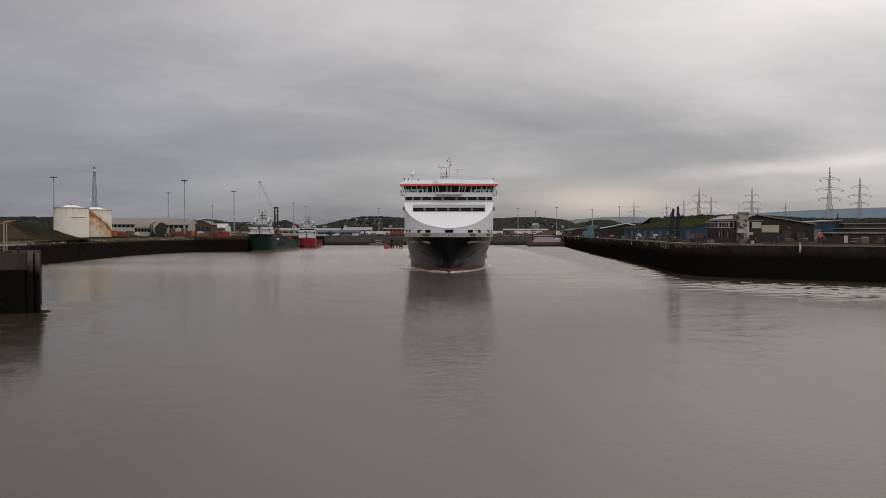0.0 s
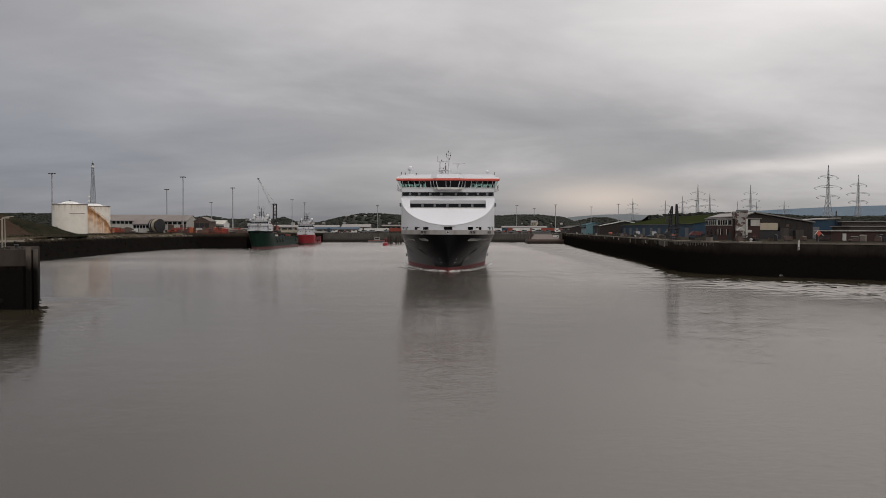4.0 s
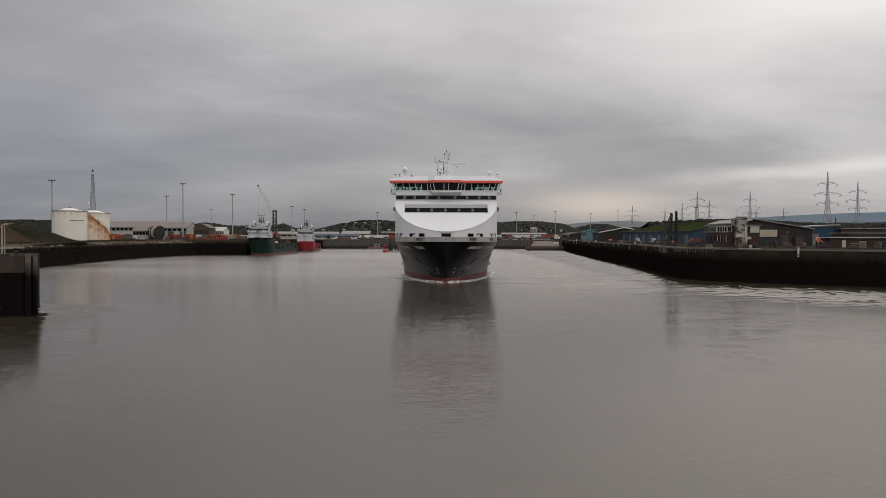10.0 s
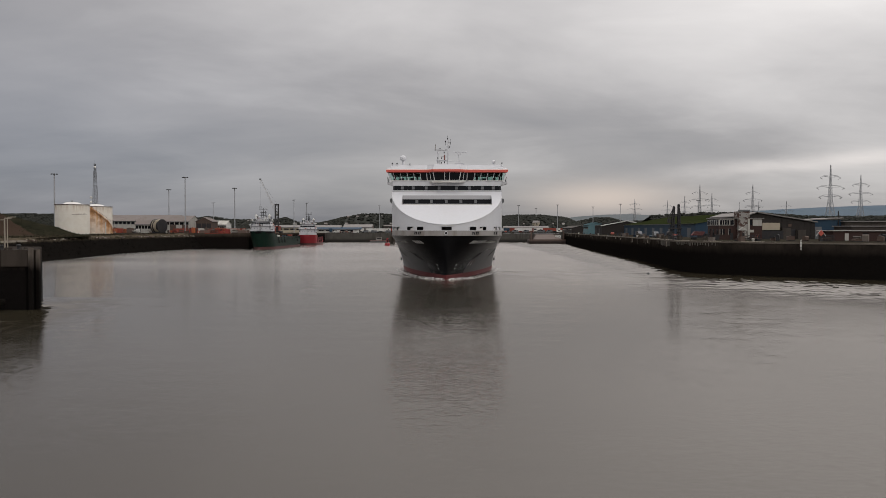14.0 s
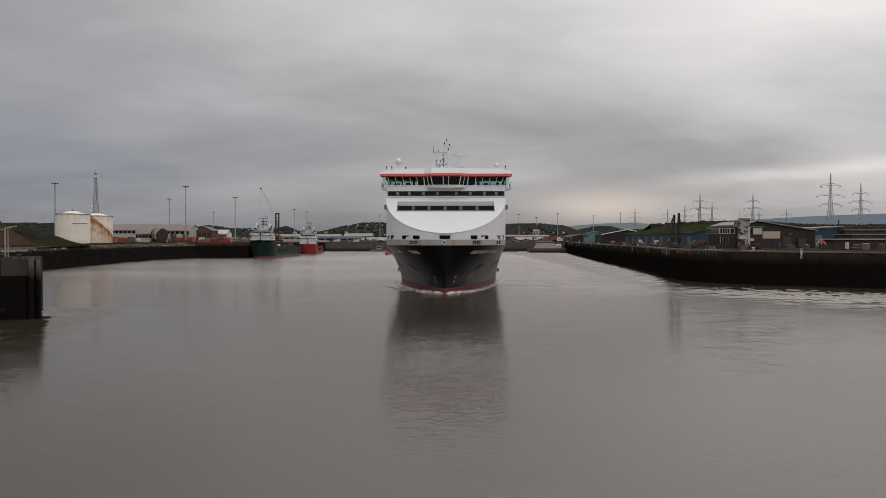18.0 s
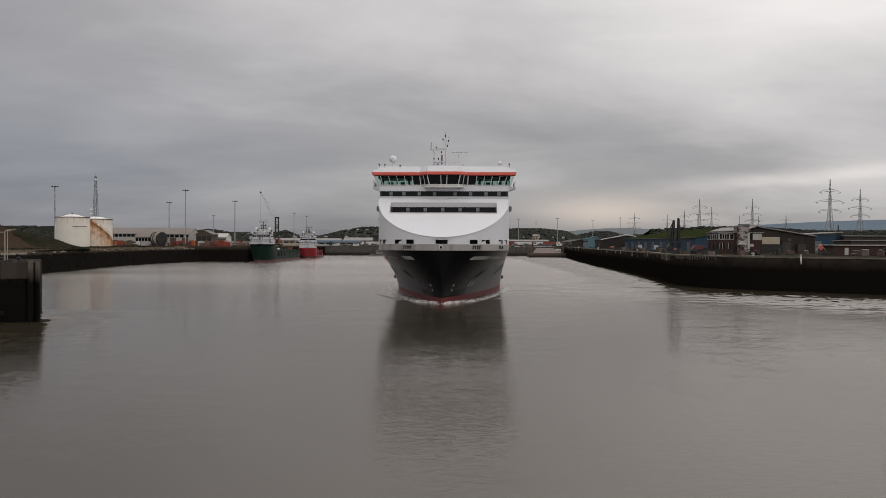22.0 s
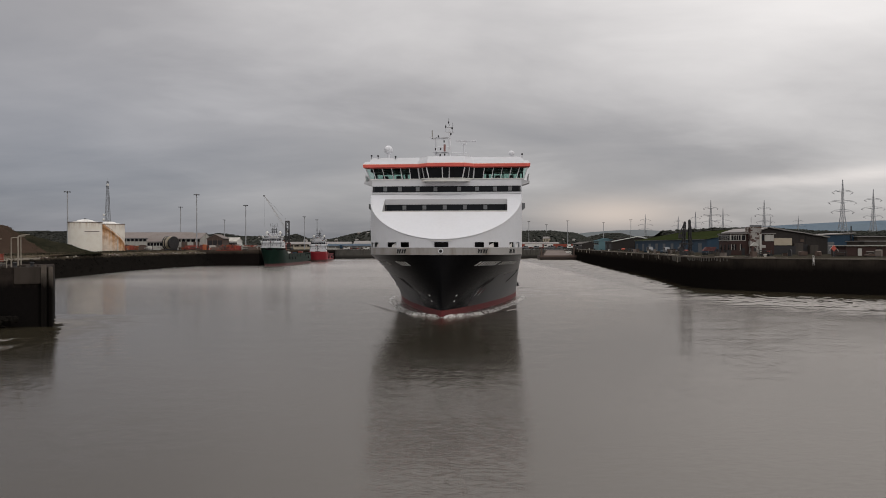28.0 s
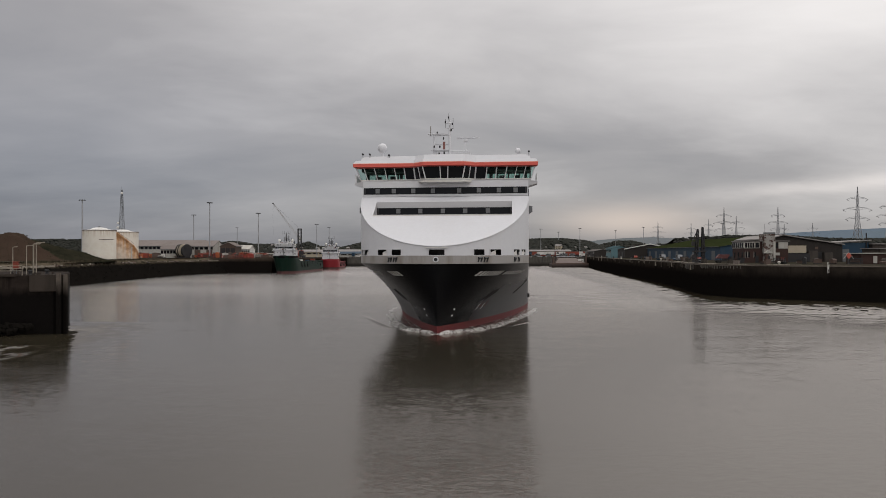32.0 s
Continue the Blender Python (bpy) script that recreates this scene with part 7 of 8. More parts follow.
woods("far_woods", "dark distant woodland along the skyline", [(-780, 1000, 29), (-585, 1000, 29), (-541, 1000, 30), (-500, 1000, 29), (-470, 1000, 27), (-430, 1000, 24), (-330, 1000, 23), (-305, 1000, 27), (-275, 1000, 23), (-215, 1000, 23), (-205, 1000, 26), (-190, 1000, 20), (-160, 1000, 19), (-130, 1000, 26), (-105, 1000, 30), (-80, 1000, 30.5), (-60, 1000, 29)], 90, 1, 30, 1.45)
woods("far_woods", "dark wooded hill behind the ferry yard", [(-60, 1010, 29), (20, 1010, 28), (60, 1010, 27.5), (95, 1010, 29), (126, 1010, 29.5), (160, 1010, 26), (172, 1010, 21)], 110, 2, 46, 1.7)
woods("far_woods", "clump of dark trees beyond the sheds", [(172, 1000, 21), (196, 1000, 26), (215, 1000, 26), (235, 1000, 21), (290, 1000, 24), (330, 1000, 30), (380, 1000, 31), (440, 1000, 27), (520, 1000, 28), (680, 1000, 30), (1000, 1000, 30)], 80, 3, 24, 1.7)
woods("tree_belt", "belt of dark trees behind the right-hand sheds", [(150, 560, 21), (190, 560, 23), (230, 560, 23), (262, 560, 21), (300, 560, 20), (345, 560, 21), (420, 560, 20)], 30, 5, 34, 1.0)


def ridge(name, y, line, material, label):
    g = Geo().grid([[(x, y - 500, 6) for x, h in line], [(x, y - 160, 6 + h * 0.6) for x, h in line], [(x, y, h) for x, h in line], [(x, y + 300, 0) for x, h in line]])
    return structure(name, g, material, label, "hill", True)


ridge("backdrop_pasture", 2300, [(-2600, 24), (-1200, 30), (-400, 26), (300, 34), (400, 48), (480, 54), (560, 56), (660, 50), (800, 40), (1200, 40)], LOWHILL, "distant pasture hills in a haze-paled colour")
ridge("backdrop_moor", 3600, [(820, 10), (1000, 40), (1150, 58), (1400, 92), (1560, 103), (1750, 113), (1950, 121), (2150, 126), (2400, 128), (2900, 110), (3600, 80)], MOOR, "long moorland ridge far behind, coloured blue-grey for haze")


# ---- sheds and buildings on the right-hand quay ----
YARDWALL = worn("sooty_yard_wall", (0.062, 0.052, 0.045), (0.03, 0.026, 0.022), 0.6, 0.85, 0.6, 0.0, True)
FENDER = worn("bleached_fender_timber", (0.125, 0.115, 0.100), (0.05, 0.045, 0.04), 0.5, 0.85, 0.9, 0.0, True, 0.7)
blue = shed("blue_shed", "long blue clad shed with a mossy green roof", 100, 150, 305, 425, 7.9, 13.3, 17.6, BLUE, GREENROOF, False, 0, "", None, 9, STEEL)
dark = shed("dark_shed", "dark brown gabled shed with white bargeboards", 89, 117, 432, 452, 7.9, 13.0, 15.6, DARKSHED, DARKSHED, False, 0, "", None, 2, DARKSTEEL)
for side in (-1, 1):
    part("bargeboard", Geo().across([(side * 14.6, 4.85), (side * 0.0, 7.6), (side * 0.0, 8.1), (side * 14.6, 5.35)], -10.6, -10.3), OFFWHITE, dark, "white bargeboard")
shed("teal_shed", "small pale teal clad shed", 87, 97, 462, 478, 7.9, 13.6, 14.9, TEAL, TEAL, False, 4)
shed("low_shed", "low brown shed by the inner quay", 96, 108, 575, 620, 7.9, 12.0, 13.4, DARKSHED, GREYROOF, False, 5)


def office():
    b = thing("brick_office", "two-storey dark brick harbour office with white window bands", "building", pose(86, 236, 8))
    part("brick_wall", Geo().box(-3.1, 9.9, -5, 5, 0, 6.3), BRICK, b, "dark red brick wall", False, 0.05)
    part("roof_slab", Geo().box(-3.5, 10.3, -5.4, 5.4, 6.3, 6.55), GREYROOF, b, "grey flat roof", False, 0.04)
    part("upper_band", Geo().box(-3.2, 1.4, -5.12, -4.98, 4.3, 6.1), PALE, b, "white panel band")
    for x0, x1 in ((-2.9, -2.3), (-2.1, -1.6), (-1.4, -0.9), (-0.7, -0.2), (0.2, 1.2)):
        part("upper_window", Geo().box(x0, x1, -5.2, -5.1, 4.5, 5.9), DARKGLASS, b)
    for x0 in (-2.8, -2.0, -0.2):
        part("lower_window", Geo().box(x0, x0 + 0.55, -5.1, -4.97, 1.6, 3.2), DARKGLASS, b)
        part("window_frame", Geo().box(x0 - 0.12, x0, -5.14, -4.96, 1.5, 3.3), PALE, b)
    part("side_band", Geo().box(-3.24, -3.08, -5.0, 5.0, 4.3, 6.1), PALE, b, "white panel band")
    for y0 in (-4.6, -2.9, -1.2, 0.5, 2.2, 3.6):
        part("side_window", Geo().box(-3.3, -3.2, y0, y0 + 1.15, 4.5, 5.9), DARKGLASS, b)
    for y0 in (-4.0, -0.6, 2.6):
        part("side_window", Geo().box(-3.18, -3.06, y0, y0 + 0.9, 1.5, 3.2), DARKGLASS, b)
    part("upper_panel", Geo().box(7.0, 9.7, -5.14, -4.98, 4.2, 6.1), PALE, b, "white upper panel")
    part("upper_window", Geo().box(5.4, 6.8, -5.12, -4.98, 4.4, 5.9), DARKGLASS, b)
    part("lower_window", Geo().box(5.8, 7.3, -5.12, -4.98, 2.2, 3.0), PALE, b)
    part("door", Geo().box(0.2, 1.1, -5.1, -4.97, 0, 2.1), DARKSTEEL, b)
    part("notice", Geo().box(7.6, 8.8, -5.14, -5.0, 0.4, 1.5), REDPAINT, b)
    part("tower_wall", Geo().box(2.2, 5.3, -6.4, -5, 0, 6.3), FLAKING, b, "brick stair tower with flaking white paint", False, 0.05)
    part("tower_cap", Geo().box(2.0, 5.5, -6.5, -3, 6.3, 8.5), FLAKING, b, "weathered white tower top", False, 0.06)
    part("tower_rail", Geo().box(2.0, 5.5, -6.55, -6.45, 8.5, 9.0), STEEL, b)
    part("tower_strip", Geo().box(4.9, 5.5, -6.6, -6.4, 0, 6.3), PALE, b, "white tower strip")
    part("porch", Geo().box(2.3, 4.2, -7.4, -6.4, 0, 2.8), FLAKING, b, "white porch", False, 0.05)
    part("porch_roof", Geo().across([(2.0, 2.8), (4.5, 2.8), (3.2, 3.9)], -7.6, -6.4), PALE, b)
    part("porch_door", Geo().box(2.9, 3.6, -7.46, -7.4, 0, 2.1), DARKSTEEL, b)
    for z in (6.8, 7.6):
        part("tower_window", Geo().box(2.3, 5.2, -6.56, -6.48, z, z + 0.4), BULWARK, b)
    part("aerial", Geo().tube((3, -5, 8.5), (3, -5, 11.5), 0.05, 5), STEEL, b)
    return b


office()

big = thing("gabled_warehouse", "large dark gabled warehouse with a cream loading panel", "building", pose(108, 250, 8))
part("gable_wall", Geo().across([(-11.5, 0), (11.0, 0), (11.0, 5.3), (-7.6, 8.3), (-11.5, 7.2)], -4, 26), DARKSHED, big, "dark brown gable wall")
part("roof_slope", Geo().across([(-8.0, 8.5), (11.6, 5.35), (11.6, 5.65), (-8.0, 8.85)], -4.6, 26.5), GREYROOF, big, "grey sheet roof")
part("roof_slope", Geo().across([(-12.2, 7.15), (-7.6, 8.5), (-7.6, 8.8), (-12.2, 7.45)], -4.6, 26.5), GREYROOF, big)
part("cream_panel", Geo().box(-7.6, -0.8, -5.3, -4.05, 2.9, 5.2), CREAM, big, "cream sheet canopy panel", False, 0.05)
# Plain dark block added where black shrubs stand before the wall.
part("loading_bay", Geo().box(-8.0, 0.0, -6.0, -4.05, 0, 2.7), DARKSTEEL, big, "dark block in place of black shrubs")
part("side_door", Geo().box(2.0, 4.6, -4.12, -4.0, 0, 3.2), DARKSTEEL, big)
part("vent_panel", Geo().box(2.4, 3.4, -4.1, -4.0, 4.0, 4.8), RUSTY, big)
part("buttress", Geo().box(-0.2, 2.6, -5.6, -4.05, 0, 3.6), YARDWALL, big, "", False, 0.08)
part("buttress", Geo().box(4.8, 7.4, -5.6, -4.05, 0, 3.0), YARDWALL, big, "", False, 0.08)
for i in range(12):
    x = -10.8 + i * 1.85
    part("cladding_rib", Geo().box(x, x + 0.1, -4.08, -4.0, 0, min(7.0, 8.1 - max(0, x + 7.6) * 0.161)), DARKSHED, big)

bs = thing("blue_workshop", "blue clad workshop with a flat grey roof", "building", pose(128, 258, 8))
part("wall", Geo().box(-8.5, 3.5, -4, 12, 0, 6.2), BLUE, bs)
part("roof_slab", Geo().across([(-9.0, 6.0), (4.0, 6.8), (4.0, 7.1), (-9.0, 6.3)], -4.5, 12.5), GREYROOF, bs)
part("roller_door", Geo().box(-6, -3, -4.1, -4, 0, 4), STEEL, bs)
part("flue", Geo().tube((2.4, -4.3, 0), (2.4, -4.3, 9.2), 0.2, 8), DARKSTEEL, bs)
gs = thing("grey_workshop", "grey block-walled workshop with a flat roof", "building", pose(138, 256, 8))
part("wall", Geo().box(-6.4, 12, -4, 12, 0, 5.6), YARDWALL, gs)
part("roof_slab", Geo().box(-6.8, 12.4, -4.5, 12.5, 5.6, 5.9), GREYROOF, gs)
part("window", Geo().box(-4, -1, -4.1, -4, 2.4, 3.6), DARKGLASS, gs)
wh = thing("white_block", "low pale rendered block behind the brick shed", "building", pose(128, 232, 8))
part("wall", Geo().box(-7, 14, -4, 6, 0, 4.0), YARDWALL, wh)
part("roof_slab", Geo().box(-7.4, 14.4, -4.4, 6.4, 4.0, 4.25), GREYROOF, wh)
part("window", Geo().box(-4, -2, -4.08, -4, 1.8, 2.9), DARKGLASS, wh)

low = thing("brick_store", "long low dark brick store with a white roof edge", "building", pose(116, 207, 8))
part("brick_wall", Geo().box(-12.5, 16, -3, 5, 0, 2.7), BRICK, low, "dark red brick wall", False, 0.04)
part("roof_slab", Geo().box(-13, 16.5, -3.4, 5.4, 2.7, 2.9), PALE, low, "white roof edge")
for x0, w, mat in ((-9.4, 1.0, PALE), (-4.6, 1.6, DARKGLASS), (0.2, 1.3, DARKGLASS), (4.5, 1.6, DARKGLASS), (8.5, 1.2, REDPAINT)):
    part("window" if mat is DARKGLASS else "door", Geo().box(x0, x0 + w, -3.1, -2.98, 0.2 if mat is not DARKGLASS else 1.0, 2.1), mat, low)

SIGNRED = worn("sun_faded_red_board", (0.42, 0.088, 0.062), (0.3, 0.14, 0.1), 0.4, 0.6, 0.9)
sign = thing("diamond_sign", "red diamond warning board on a post at the quay edge", "sign", pose(96.4, 196, 8) @ Matrix.Diagonal((0.66, 0.66, 0.76, 1)))
part("board", Geo().add([(-1.1, 0, 2.9), (0, 0, 1.8), (1.1, 0, 2.9), (0, 0, 4.0), (-1.1, 0.08, 2.9), (0, 0.08, 1.8), (1.1, 0.08, 2.9), (0, 0.08, 4.0)], [(0, 1, 2, 3), (7, 6, 5, 4), (0, 4, 5, 1), (1, 5, 6, 2), (2, 6, 7, 3), (3, 7, 4, 0)]), SIGNRED, sign, "faded red diamond board")
for x in (-1, 1):
    part("stay", Geo().tube((x * 1.9, 0.2, 1.9), (x * 0.1, 0.2, 4.0), 0.07, 5), OFFWHITE, sign)
part("post", Geo().tube((0, 0.15, 0), (0, 0.15, 3.6), 0.08, 6), STEEL, sign)

# ---- quay fittings ----
lad = thing("quay_ladder", "white-painted ladder head on the quay wall", "ladder", pose(82.1, 176.2, 0, 0, 0, -33) @ Matrix.Diagonal((0.42, 1, 1, 1)))
for x in (-0.35, 0.35):
    part("stile", Geo().tube((x, -0.25, 6.4), (x, -0.25, 8.8), 0.07, 6), OFFWHITE, lad)
part("back_plate", Geo().box(-0.4, 0.4, -0.2, -0.1, 7.2, 8.2), OFFWHITE, lad, "white back plate")
for i in range(8):
    part("rung", Geo().tube((-0.35, -0.25, 6.5 + i * 0.31), (0.35, -0.25, 6.5 + i * 0.31), 0.03, 5), OFFWHITE, lad)

line = [Vector((x, y, 0)) for x, y in INNER_QUAY]


def along_quay(s):
    """The point s metres from the head of the inner quay, with the direction."""
    for a, b in zip(line, line[1:]):
        d = (b - a).length
        if s <= d:
            return a + (b - a) * (s / d), (b - a).normalized()
        s -= d
    return line[-1], (line[-1] - line[-2]).normalized()


rng = random.Random(77)
total = sum((b - a).length for a, b in zip(line, line[1:]))
s = 6.0
while s < total - 5:
    p, d = along_quay(s)
    near = p.y < 330
    out = Vector((d.y, -d.x, 0)) * -1.0
    q = p - Vector((-d.y, d.x, 0)) * 0.3
    if p.y > 215:
        tall = rng.uniform(0.5, 1.7)
        part("rubbing_pile", Geo().slab(0, 0, -tall, 0.24, 0.26, tall), TIMBER if rng.random() < 0.85 else COPING, right_wall, "", False, 0.03, pose(q.x, q.y, 7.7, 0, 0, math.degrees(math.atan2(d.y, d.x))))
    s += (rng.choice((1.2, 1.3, 1.6, 12.0)) if near else rng.choice((2.5, 16.0)))
for i in range(34):
    p, d = along_quay(430 + i * 0.95 + (7 if i > 14 else 0))
    q = p - Vector((-d.y, d.x, 0)) * 0.2
    tall = rng.uniform(0.7, 1.5) * (1.0 if i < 15 else 0.6)
    part("fender_post", Geo().slab(0, 0, -tall, 0.13, 0.3, tall), FENDER, right_wall, "bleached timber fender post" if i == 0 else "", False, 0.03, pose(q.x, q.y, 7.75, 0, 0, math.degrees(math.atan2(d.y, d.x))))
for i in range(16):
    p, d = along_quay(60 + i * (total - 90) / 16)
    q = p + Vector((-d.y, d.x, 0)) * 1.7
    bol = thing("bollard", "squat iron bollard on the quay edge", "bollard", pose(q.x, q.y, RIGHT_Z), "quay bollards")
    part("bollard_post", Geo().lathe(0, 0, ((0.4, 0), (0.3, 0.1), (0.26, 0.5), (0.4, 0.7), (0.4, 0.85), (0.2, 0.95)), 12), PALE if i % 3 == 0 else DARKSTEEL, bol, "", True)
for i in range(40):
    p, d = along_quay(380 + i * 2.6)
    q = p + Vector((-d.y, d.x, 0)) * 0.5
    part("coping_stone", Geo().slab(0, 0, -0.14, 2.5, 1.1, 0.2), EDGESTONE if rng.random() < 0.45 else COPING, right_wall, "", False, 0.05, pose(q.x, q.y, RIGHT_Z + 0.16 + rng.uniform(0, 0.05), 0, 0, math.degrees(math.atan2(d.y, d.x))))

# old black quay crane
qc = thing("quay_crane", "old black quayside crane with a folded jib", "crane", pose(68.1, 226, 8, 0, 0, 0))
part("crane_base", Geo().box(-1.6, 1.6, -1.6, 1.6, 0, 1.3), DARKSTEEL, qc, "", False, 0.08)
for x0, x1, z1 in ((-1.3, -0.55, 9.6), (-0.5, -0.15, 9.6), (0.8, 0.85, 10.2), (1.4, 1.2, 10.2)):
    for y in (-0.6, 0.6):
        part("crane_leg", Geo().tube((x0, y, 1.2), (x1, y * 0.4, z1), 0.13, 6), DARKSTEEL, qc)
for a0, a1, b0, b1, z1 in ((-1.3, -0.55, -0.5, -0.15, 9.6), (0.8, 0.85, 1.4, 1.2, 10.2)):
    g = Geo()
    for i in range(9):
        k, k2 = i / 9, (i + 1) / 9
        za, zb = 1.2 + (z1 - 1.2) * k, 1.2 + (z1 - 1.2) * k2
        g.tube((a0 + (a1 - a0) * k, 0, za), (b0 + (b1 - b0) * k2, 0, zb), 0.08, 4).tube((b0 + (b1 - b0) * k, 0, za), (a0 + (a1 - a0) * k2, 0, zb), 0.08, 4)
    part("leg_bracing", g, DARKSTEEL, qc)
part("crane_cab", Geo().box(-2.1, -1.2, -0.5, 0.5, 5.0, 6.3), DARKSTEEL, qc, "", False, 0.06)
part("crane_gantry", Geo().box(-1.8, 1.9, -0.8, 0.8, 3.2, 3.6), DARKSTEEL, qc)
part("jib_link", Geo().tube((-0.4, 0, 9.6), (-1.9, 0, 6.4), 0.16, 6), DARKSTEEL, qc)
part("head_sheave", Geo().tube((-0.4, -0.3, 9.7), (-0.4, 0.3, 9.7), 0.28, 12), DARKSTEEL, qc)
part("head_sheave", Geo().tube((1.0, -0.3, 10.3), (1.0, 0.3, 10.3), 0.26, 12), DARKSTEEL, qc)
part("winch", Geo().tube((-1.6, -0.9, 1.9), (-1.6, 0.9, 1.9), 0.7, 14), DARKSTEEL, qc)
part("crane_ladder", Geo().tube((1.5, 0, 0), (1.3, 0, 8.5), 0.06, 4).tube((1.75, 0, 0), (1.55, 0, 8.5), 0.06, 4), DARKSTEEL, qc)
part("hook_block", Geo().box(-2.1, -1.6, -0.2, 0.2, 4.9, 5.7), DARKSTEEL, qc, "", False, 0.04)
part("counter_jib", Geo().tube((-1.2, 0, 2.2), (-3.0, 0, 1.0), 0.16, 6), DARKSTEEL, qc)
SKIPRED = worn("chalky_dull_red_paint", (0.10, 0.034, 0.032), (0.14, 0.12, 0.11), 0.6, 0.7, 0.9)
skip = thing("tipper_trailer", "faded red tipper body on a dark trailer", "trailer", pose(76.8, 232, 8) @ Matrix.Diagonal((0.64, 0.64, 0.64, 1)))
part("tipper_body", Geo().across([(-3.2, 2.0), (2.0, 2.0), (3.2, 3.6), (2.6, 3.9), (-1.6, 3.9)], -1.2, 1.2), SKIPRED, skip, "", False, 0.06)
part("chassis", Geo().box(-3.4, 3.4, -0.9, 0.9, 0.9, 1.3), DARKSTEEL, skip)
part("cab", Geo().box(3.5, 5.2, -1.1, 1.1, 0.8, 2.9), DARKSTEEL, skip, "", False, 0.1)
for x in (-2.4, -1.2, 4.2):
    for y in (-1.0, 1.0):
        part("wheel", Geo().tube((x, y - 0.15, 0.5), (x, y + 0.15, 0.5), 0.5, 12), RUBBER, skip)
rng = random.Random(9)
for i in range(26):
    p, d = along_quay(300 + i * 11.5)
    q = p + Vector((-d.y, d.x, 0)) * rng.uniform(3.5, 8)
    if not 186 < q.y < 420:
        continue
    w, dd, h = rng.uniform(0.6, 2.0), rng.uniform(0.6, 1.4), rng.uniform(0.5, 1.5)
    k = i % 4
    crate = thing("pallet_stack" if k < 2 else "crate", ("stack of weathered timber pallets on the quay", "stack of weathered timber pallets on the quay", "grey plastic crate on the quay", "rusty steel crate on the quay")[k], "pallets" if k < 2 else "crate", pose(q.x, q.y, RIGHT_Z, 0, 0, rng.uniform(0, 90)), "quay clutter")
    if k < 2:
        for j in range(rng.randint(4, 9)):
            part("pallet", Geo().box(-0.6, 0.6, -0.5, 0.5, j * 0.16, j * 0.16 + 0.12), TIMBER, crate)
    else:
        part("crate_body", Geo().box(-w / 2, w / 2, -dd / 2, dd / 2, 0, h), CONCRETE if k == 2 else RUSTY, crate, "", False, 0.04)
        part("crate_lid", Geo().box(-w / 2 - 0.04, w / 2 + 0.04, -dd / 2 - 0.04, dd / 2 + 0.04, h, h + 0.08), CONCRETE if k == 2 else RUSTY, crate)


rng = random.Random(41)
for i in range(46):
    if i < 26:
        x, y = rng.uniform(76, 128), rng.uniform(208, 225)
        if x > 100:
            y = rng.uniform(194, 202) + (x - 100) * -0.15
    else:
        y = rng.uniform(240, 400)
        x = 67 + (y - 240) * 0.065 + rng.uniform(6, 22)
    mat = rng.choice((DARKSTEEL, DARKSTEEL, RUSTY, BLUE, YARDWALL, RUSTY, DARKRUST, CONCRETE))
    gear = build_basket(rng.choice((0, 1, 2, 2)), rng.uniform(0.4, 1.5), rng.uniform(0.4, 1.0), rng.uniform(0.5, 1.7), mat)
    gear.matrix_basis = pose(x, y, RIGHT_Z, 0, 0, rng.uniform(-60, 60))

# ---- pylons ----
def build_pylon():
    p = thing("pylon", "tall grey steel lattice electricity pylon", "pylon", None, "electricity pylons")
    for sx, sy in ((-1, -1), (1, -1), (1, 1), (-1, 1)):
        part("leg", Geo().tube((sx * 3.6, sy * 3.6, 0), (sx * 1.1, sy * 1.1, 24), 0.26, 5, 0.20).tube((sx * 1.1, sy * 1.1, 24), (sx * 0.15, sy * 0.15, 50), 0.16, 5, 0.1), GALVANISED, p)
    g = Geo()
    lattice(g, 0, 24, 3.6, 1.1, 6, 0.085)
    lattice(g, 24, 47, 1.1, 0.3, 9, 0.075)
    part("bracing", g, GALVANISED, p)
    for z, w in ((26.8, 9.2), (33.6, 11.2), (41.0, 8.2)):
        for s in (-1, 1):
            arm = Geo()
            tip = Vector((s * w, 0, z - 0.35))
            for sy in (-0.9, 0.9):
                knee = Vector((s * w * 0.72, 0, z + 0.75))
                arm.tube((s * 0.8, sy, z), knee, 0.12, 4).tube(knee, tip, 0.12, 4).tube((s * 0.7, sy, z + 1.7), knee + Vector((0, 0, 0.35)), 0.11, 4)
            for k in (0.25, 0.5, 0.75):
                a = Vector((s * 0.8, -0.9, z)).lerp(tip, k)
                b = Vector((s * 0.7, -0.9, z + 2.0)).lerp(tip, k)
                arm.tube(a, b, 0.06, 4)
            cross = part("crossarm", arm, GALVANISED, p)
            part("insulator", Geo().tube((s * w, 0, z - 0.35), (s * (w - 1.9), 0, z - 1.5), 0.2, 6, 0.12), DARKSTEEL, cross)
    return p


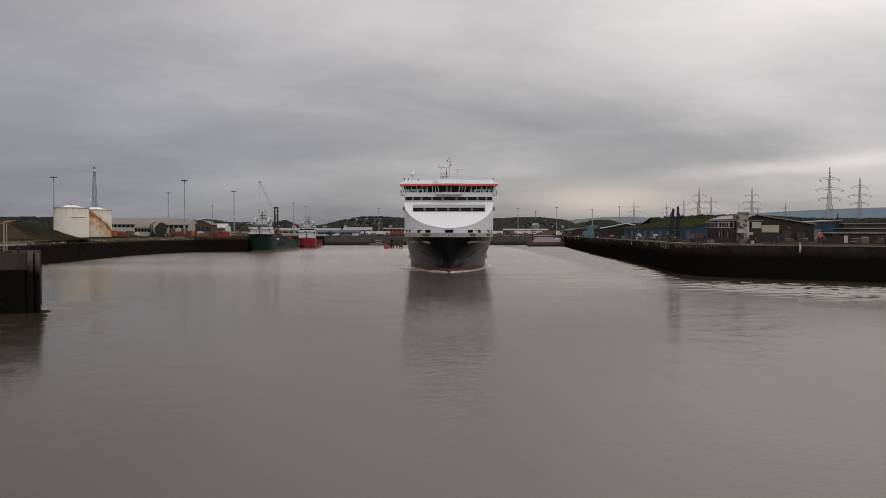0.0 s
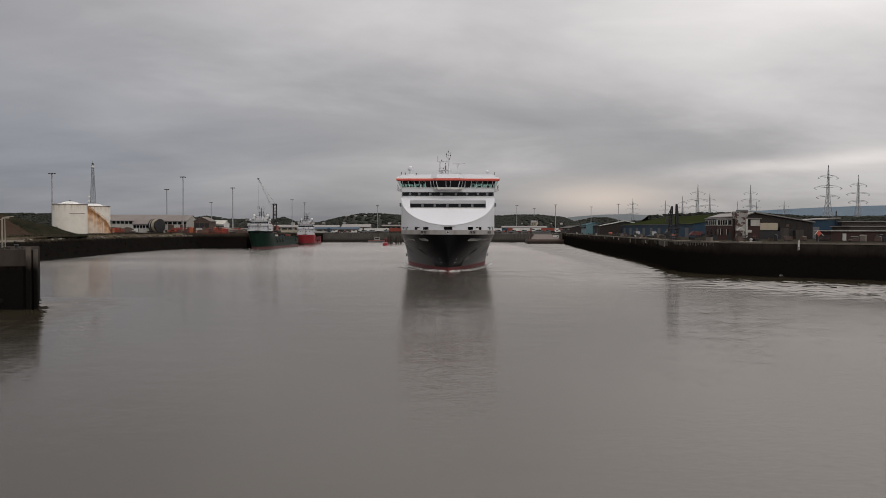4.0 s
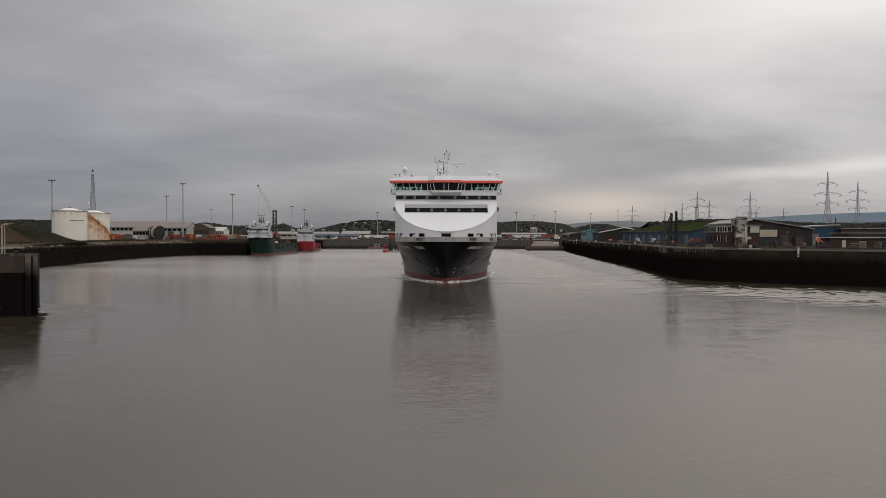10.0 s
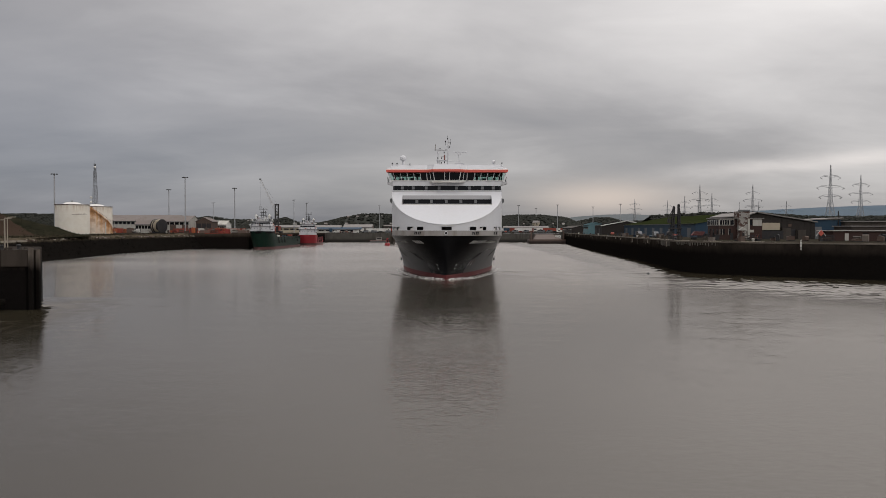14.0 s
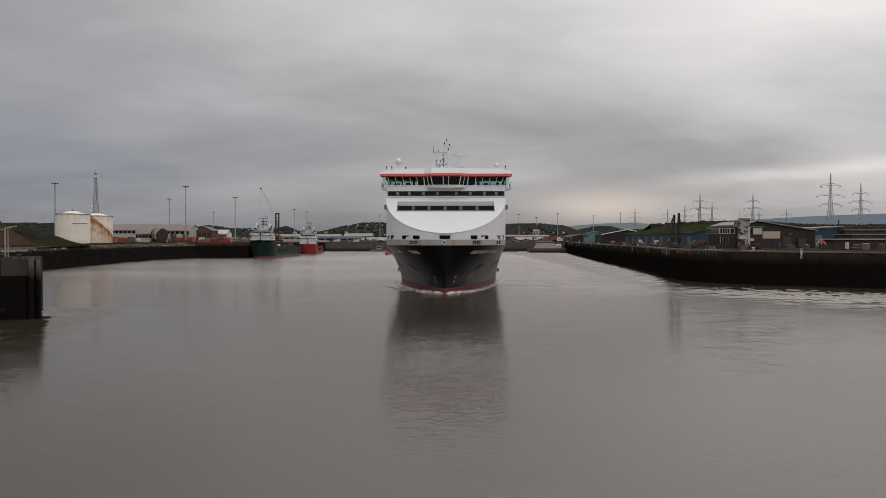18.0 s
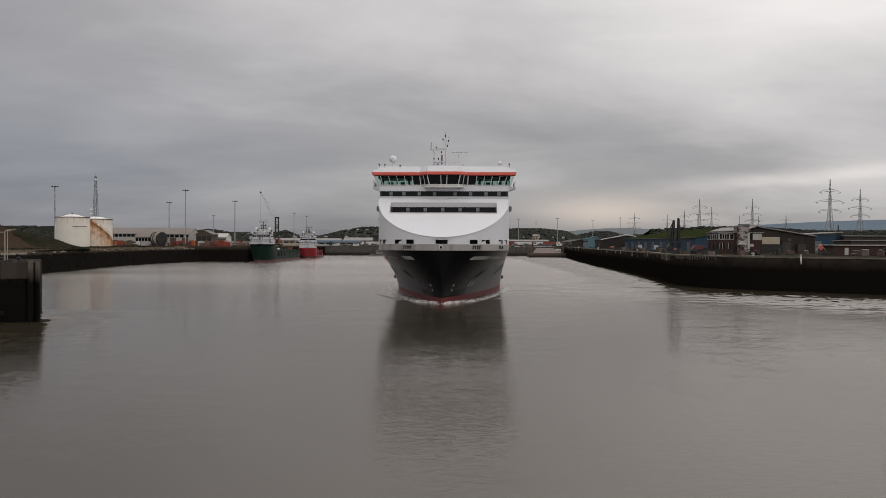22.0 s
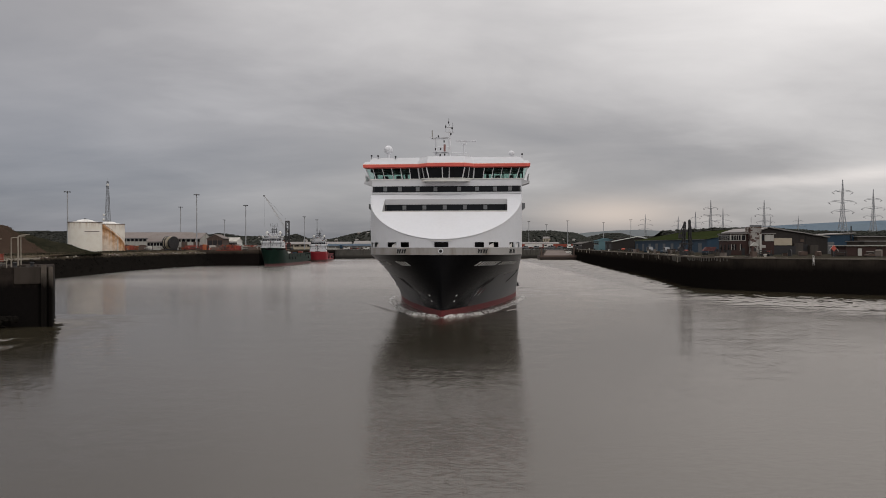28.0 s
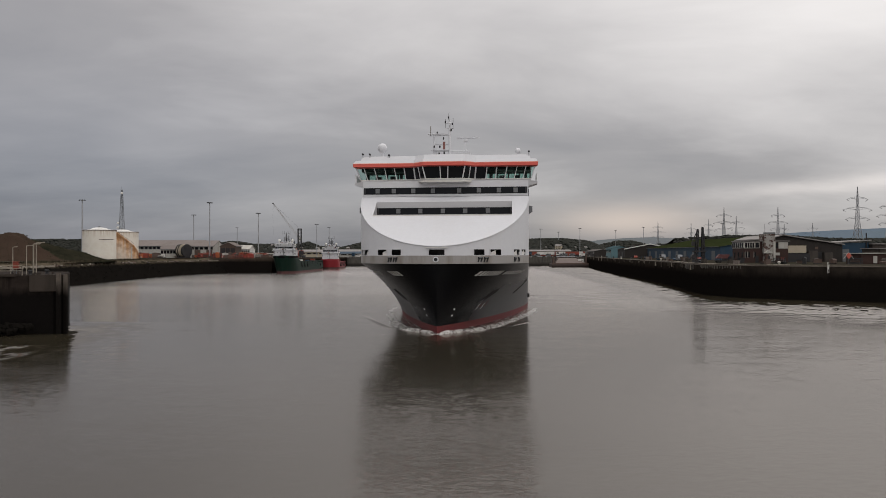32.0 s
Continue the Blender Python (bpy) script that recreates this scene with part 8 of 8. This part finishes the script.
pylon = build_pylon()
pylon.matrix_basis = pose(281.7, 560, 8, 0, 0, 8)
for x, y, a, k in ((358, 660, 8, 1), (325.7, 810, 12, 1), (270, 810, 4, 1), (349, 1000, 0, 1), (345, 1100, 20, 1), (367, 1260, 10, 1), (296, 1190, 0, 1), (562, 1260, 0, 1), (533, 1300, 6, 1)):
    copy_thing(pylon, pose(x, y, 8, 0, 0, a))

# gull that swings in from the right, wheels off the ferry's bow and goes back
FLIGHT = [(0, 150, 138, 5.0, 175), (2, 106, 148, 3.0, 172), (4, 70, 158, 1.6, 170), (6, 46.6, 168, 0.9, 150), (7, 36.8, 176, 1.6, 145), (7.5, 30.2, 180, 1.8, 145), (8, 23.2, 185, 1.5, 142), (8.5, 15.8, 190, 1.4, 135), (9.2, 9.9, 196, 1.4, 90), (9.7, 8.9, 197, 1.2, 20), (10.2, 9.6, 196, 1.0, -40), (11, 17.0, 188, 0.55, -43), (12, 26.0, 178, 0.6, -43), (13, 34.7, 170, 0.6, -40), (14, 43.8, 164, 1.6, -30), (16, 72, 152, 2.4, -20), (18, 106, 144, 4.0, -15), (22, 176, 132, 7.0, -12), (32, 340, 110, 14.0, -10)]
gull = thing("gull", "small dark-winged gull flying low over the water", "bird")
part("body", Geo().lathe(0, 0, ((0.02, -0.38), (0.13, -0.14), (0.15, 0.1), (0.08, 0.3), (0.02, 0.42)), 10), STEEL, gull, "", True, 0, pose(0, 0, 0, 0, 90, 0))
for s in (-1, 1):
    part("wing", Geo().add([(-0.16, 0, 0.06), (0.18, 0, 0.06), (0.1, s * 0.45, 0.30), (-0.12, s * 0.85, 0.14), (-0.18, s * 0.5, 0.26)], [(0, 1, 2, 4), (2, 3, 4)]), DARKSTEEL, gull)


# ---- what moves ----
def motions():
    sail = [(t, pose(x, y, 0, 0, 0, -turn)) for t, x, y, turn in COURSE]
    walk(ferry, sail)
    walk(bow_wave, sail)
    walk(slew, [(0, pose(0, 0, 0)), (22.5, pose(0, 0, 0)), (25, pose(0, 0, 0, 0, 0, 8)), (28, pose(0, 0, 0, 0, 0, 12.5)), (32, pose(0, 0, 0, 0, 0, 20))])
    walk(gull, [(t, pose(x, y, z, 0, 0, turn)) for t, x, y, z, turn in FLIGHT])


motions()
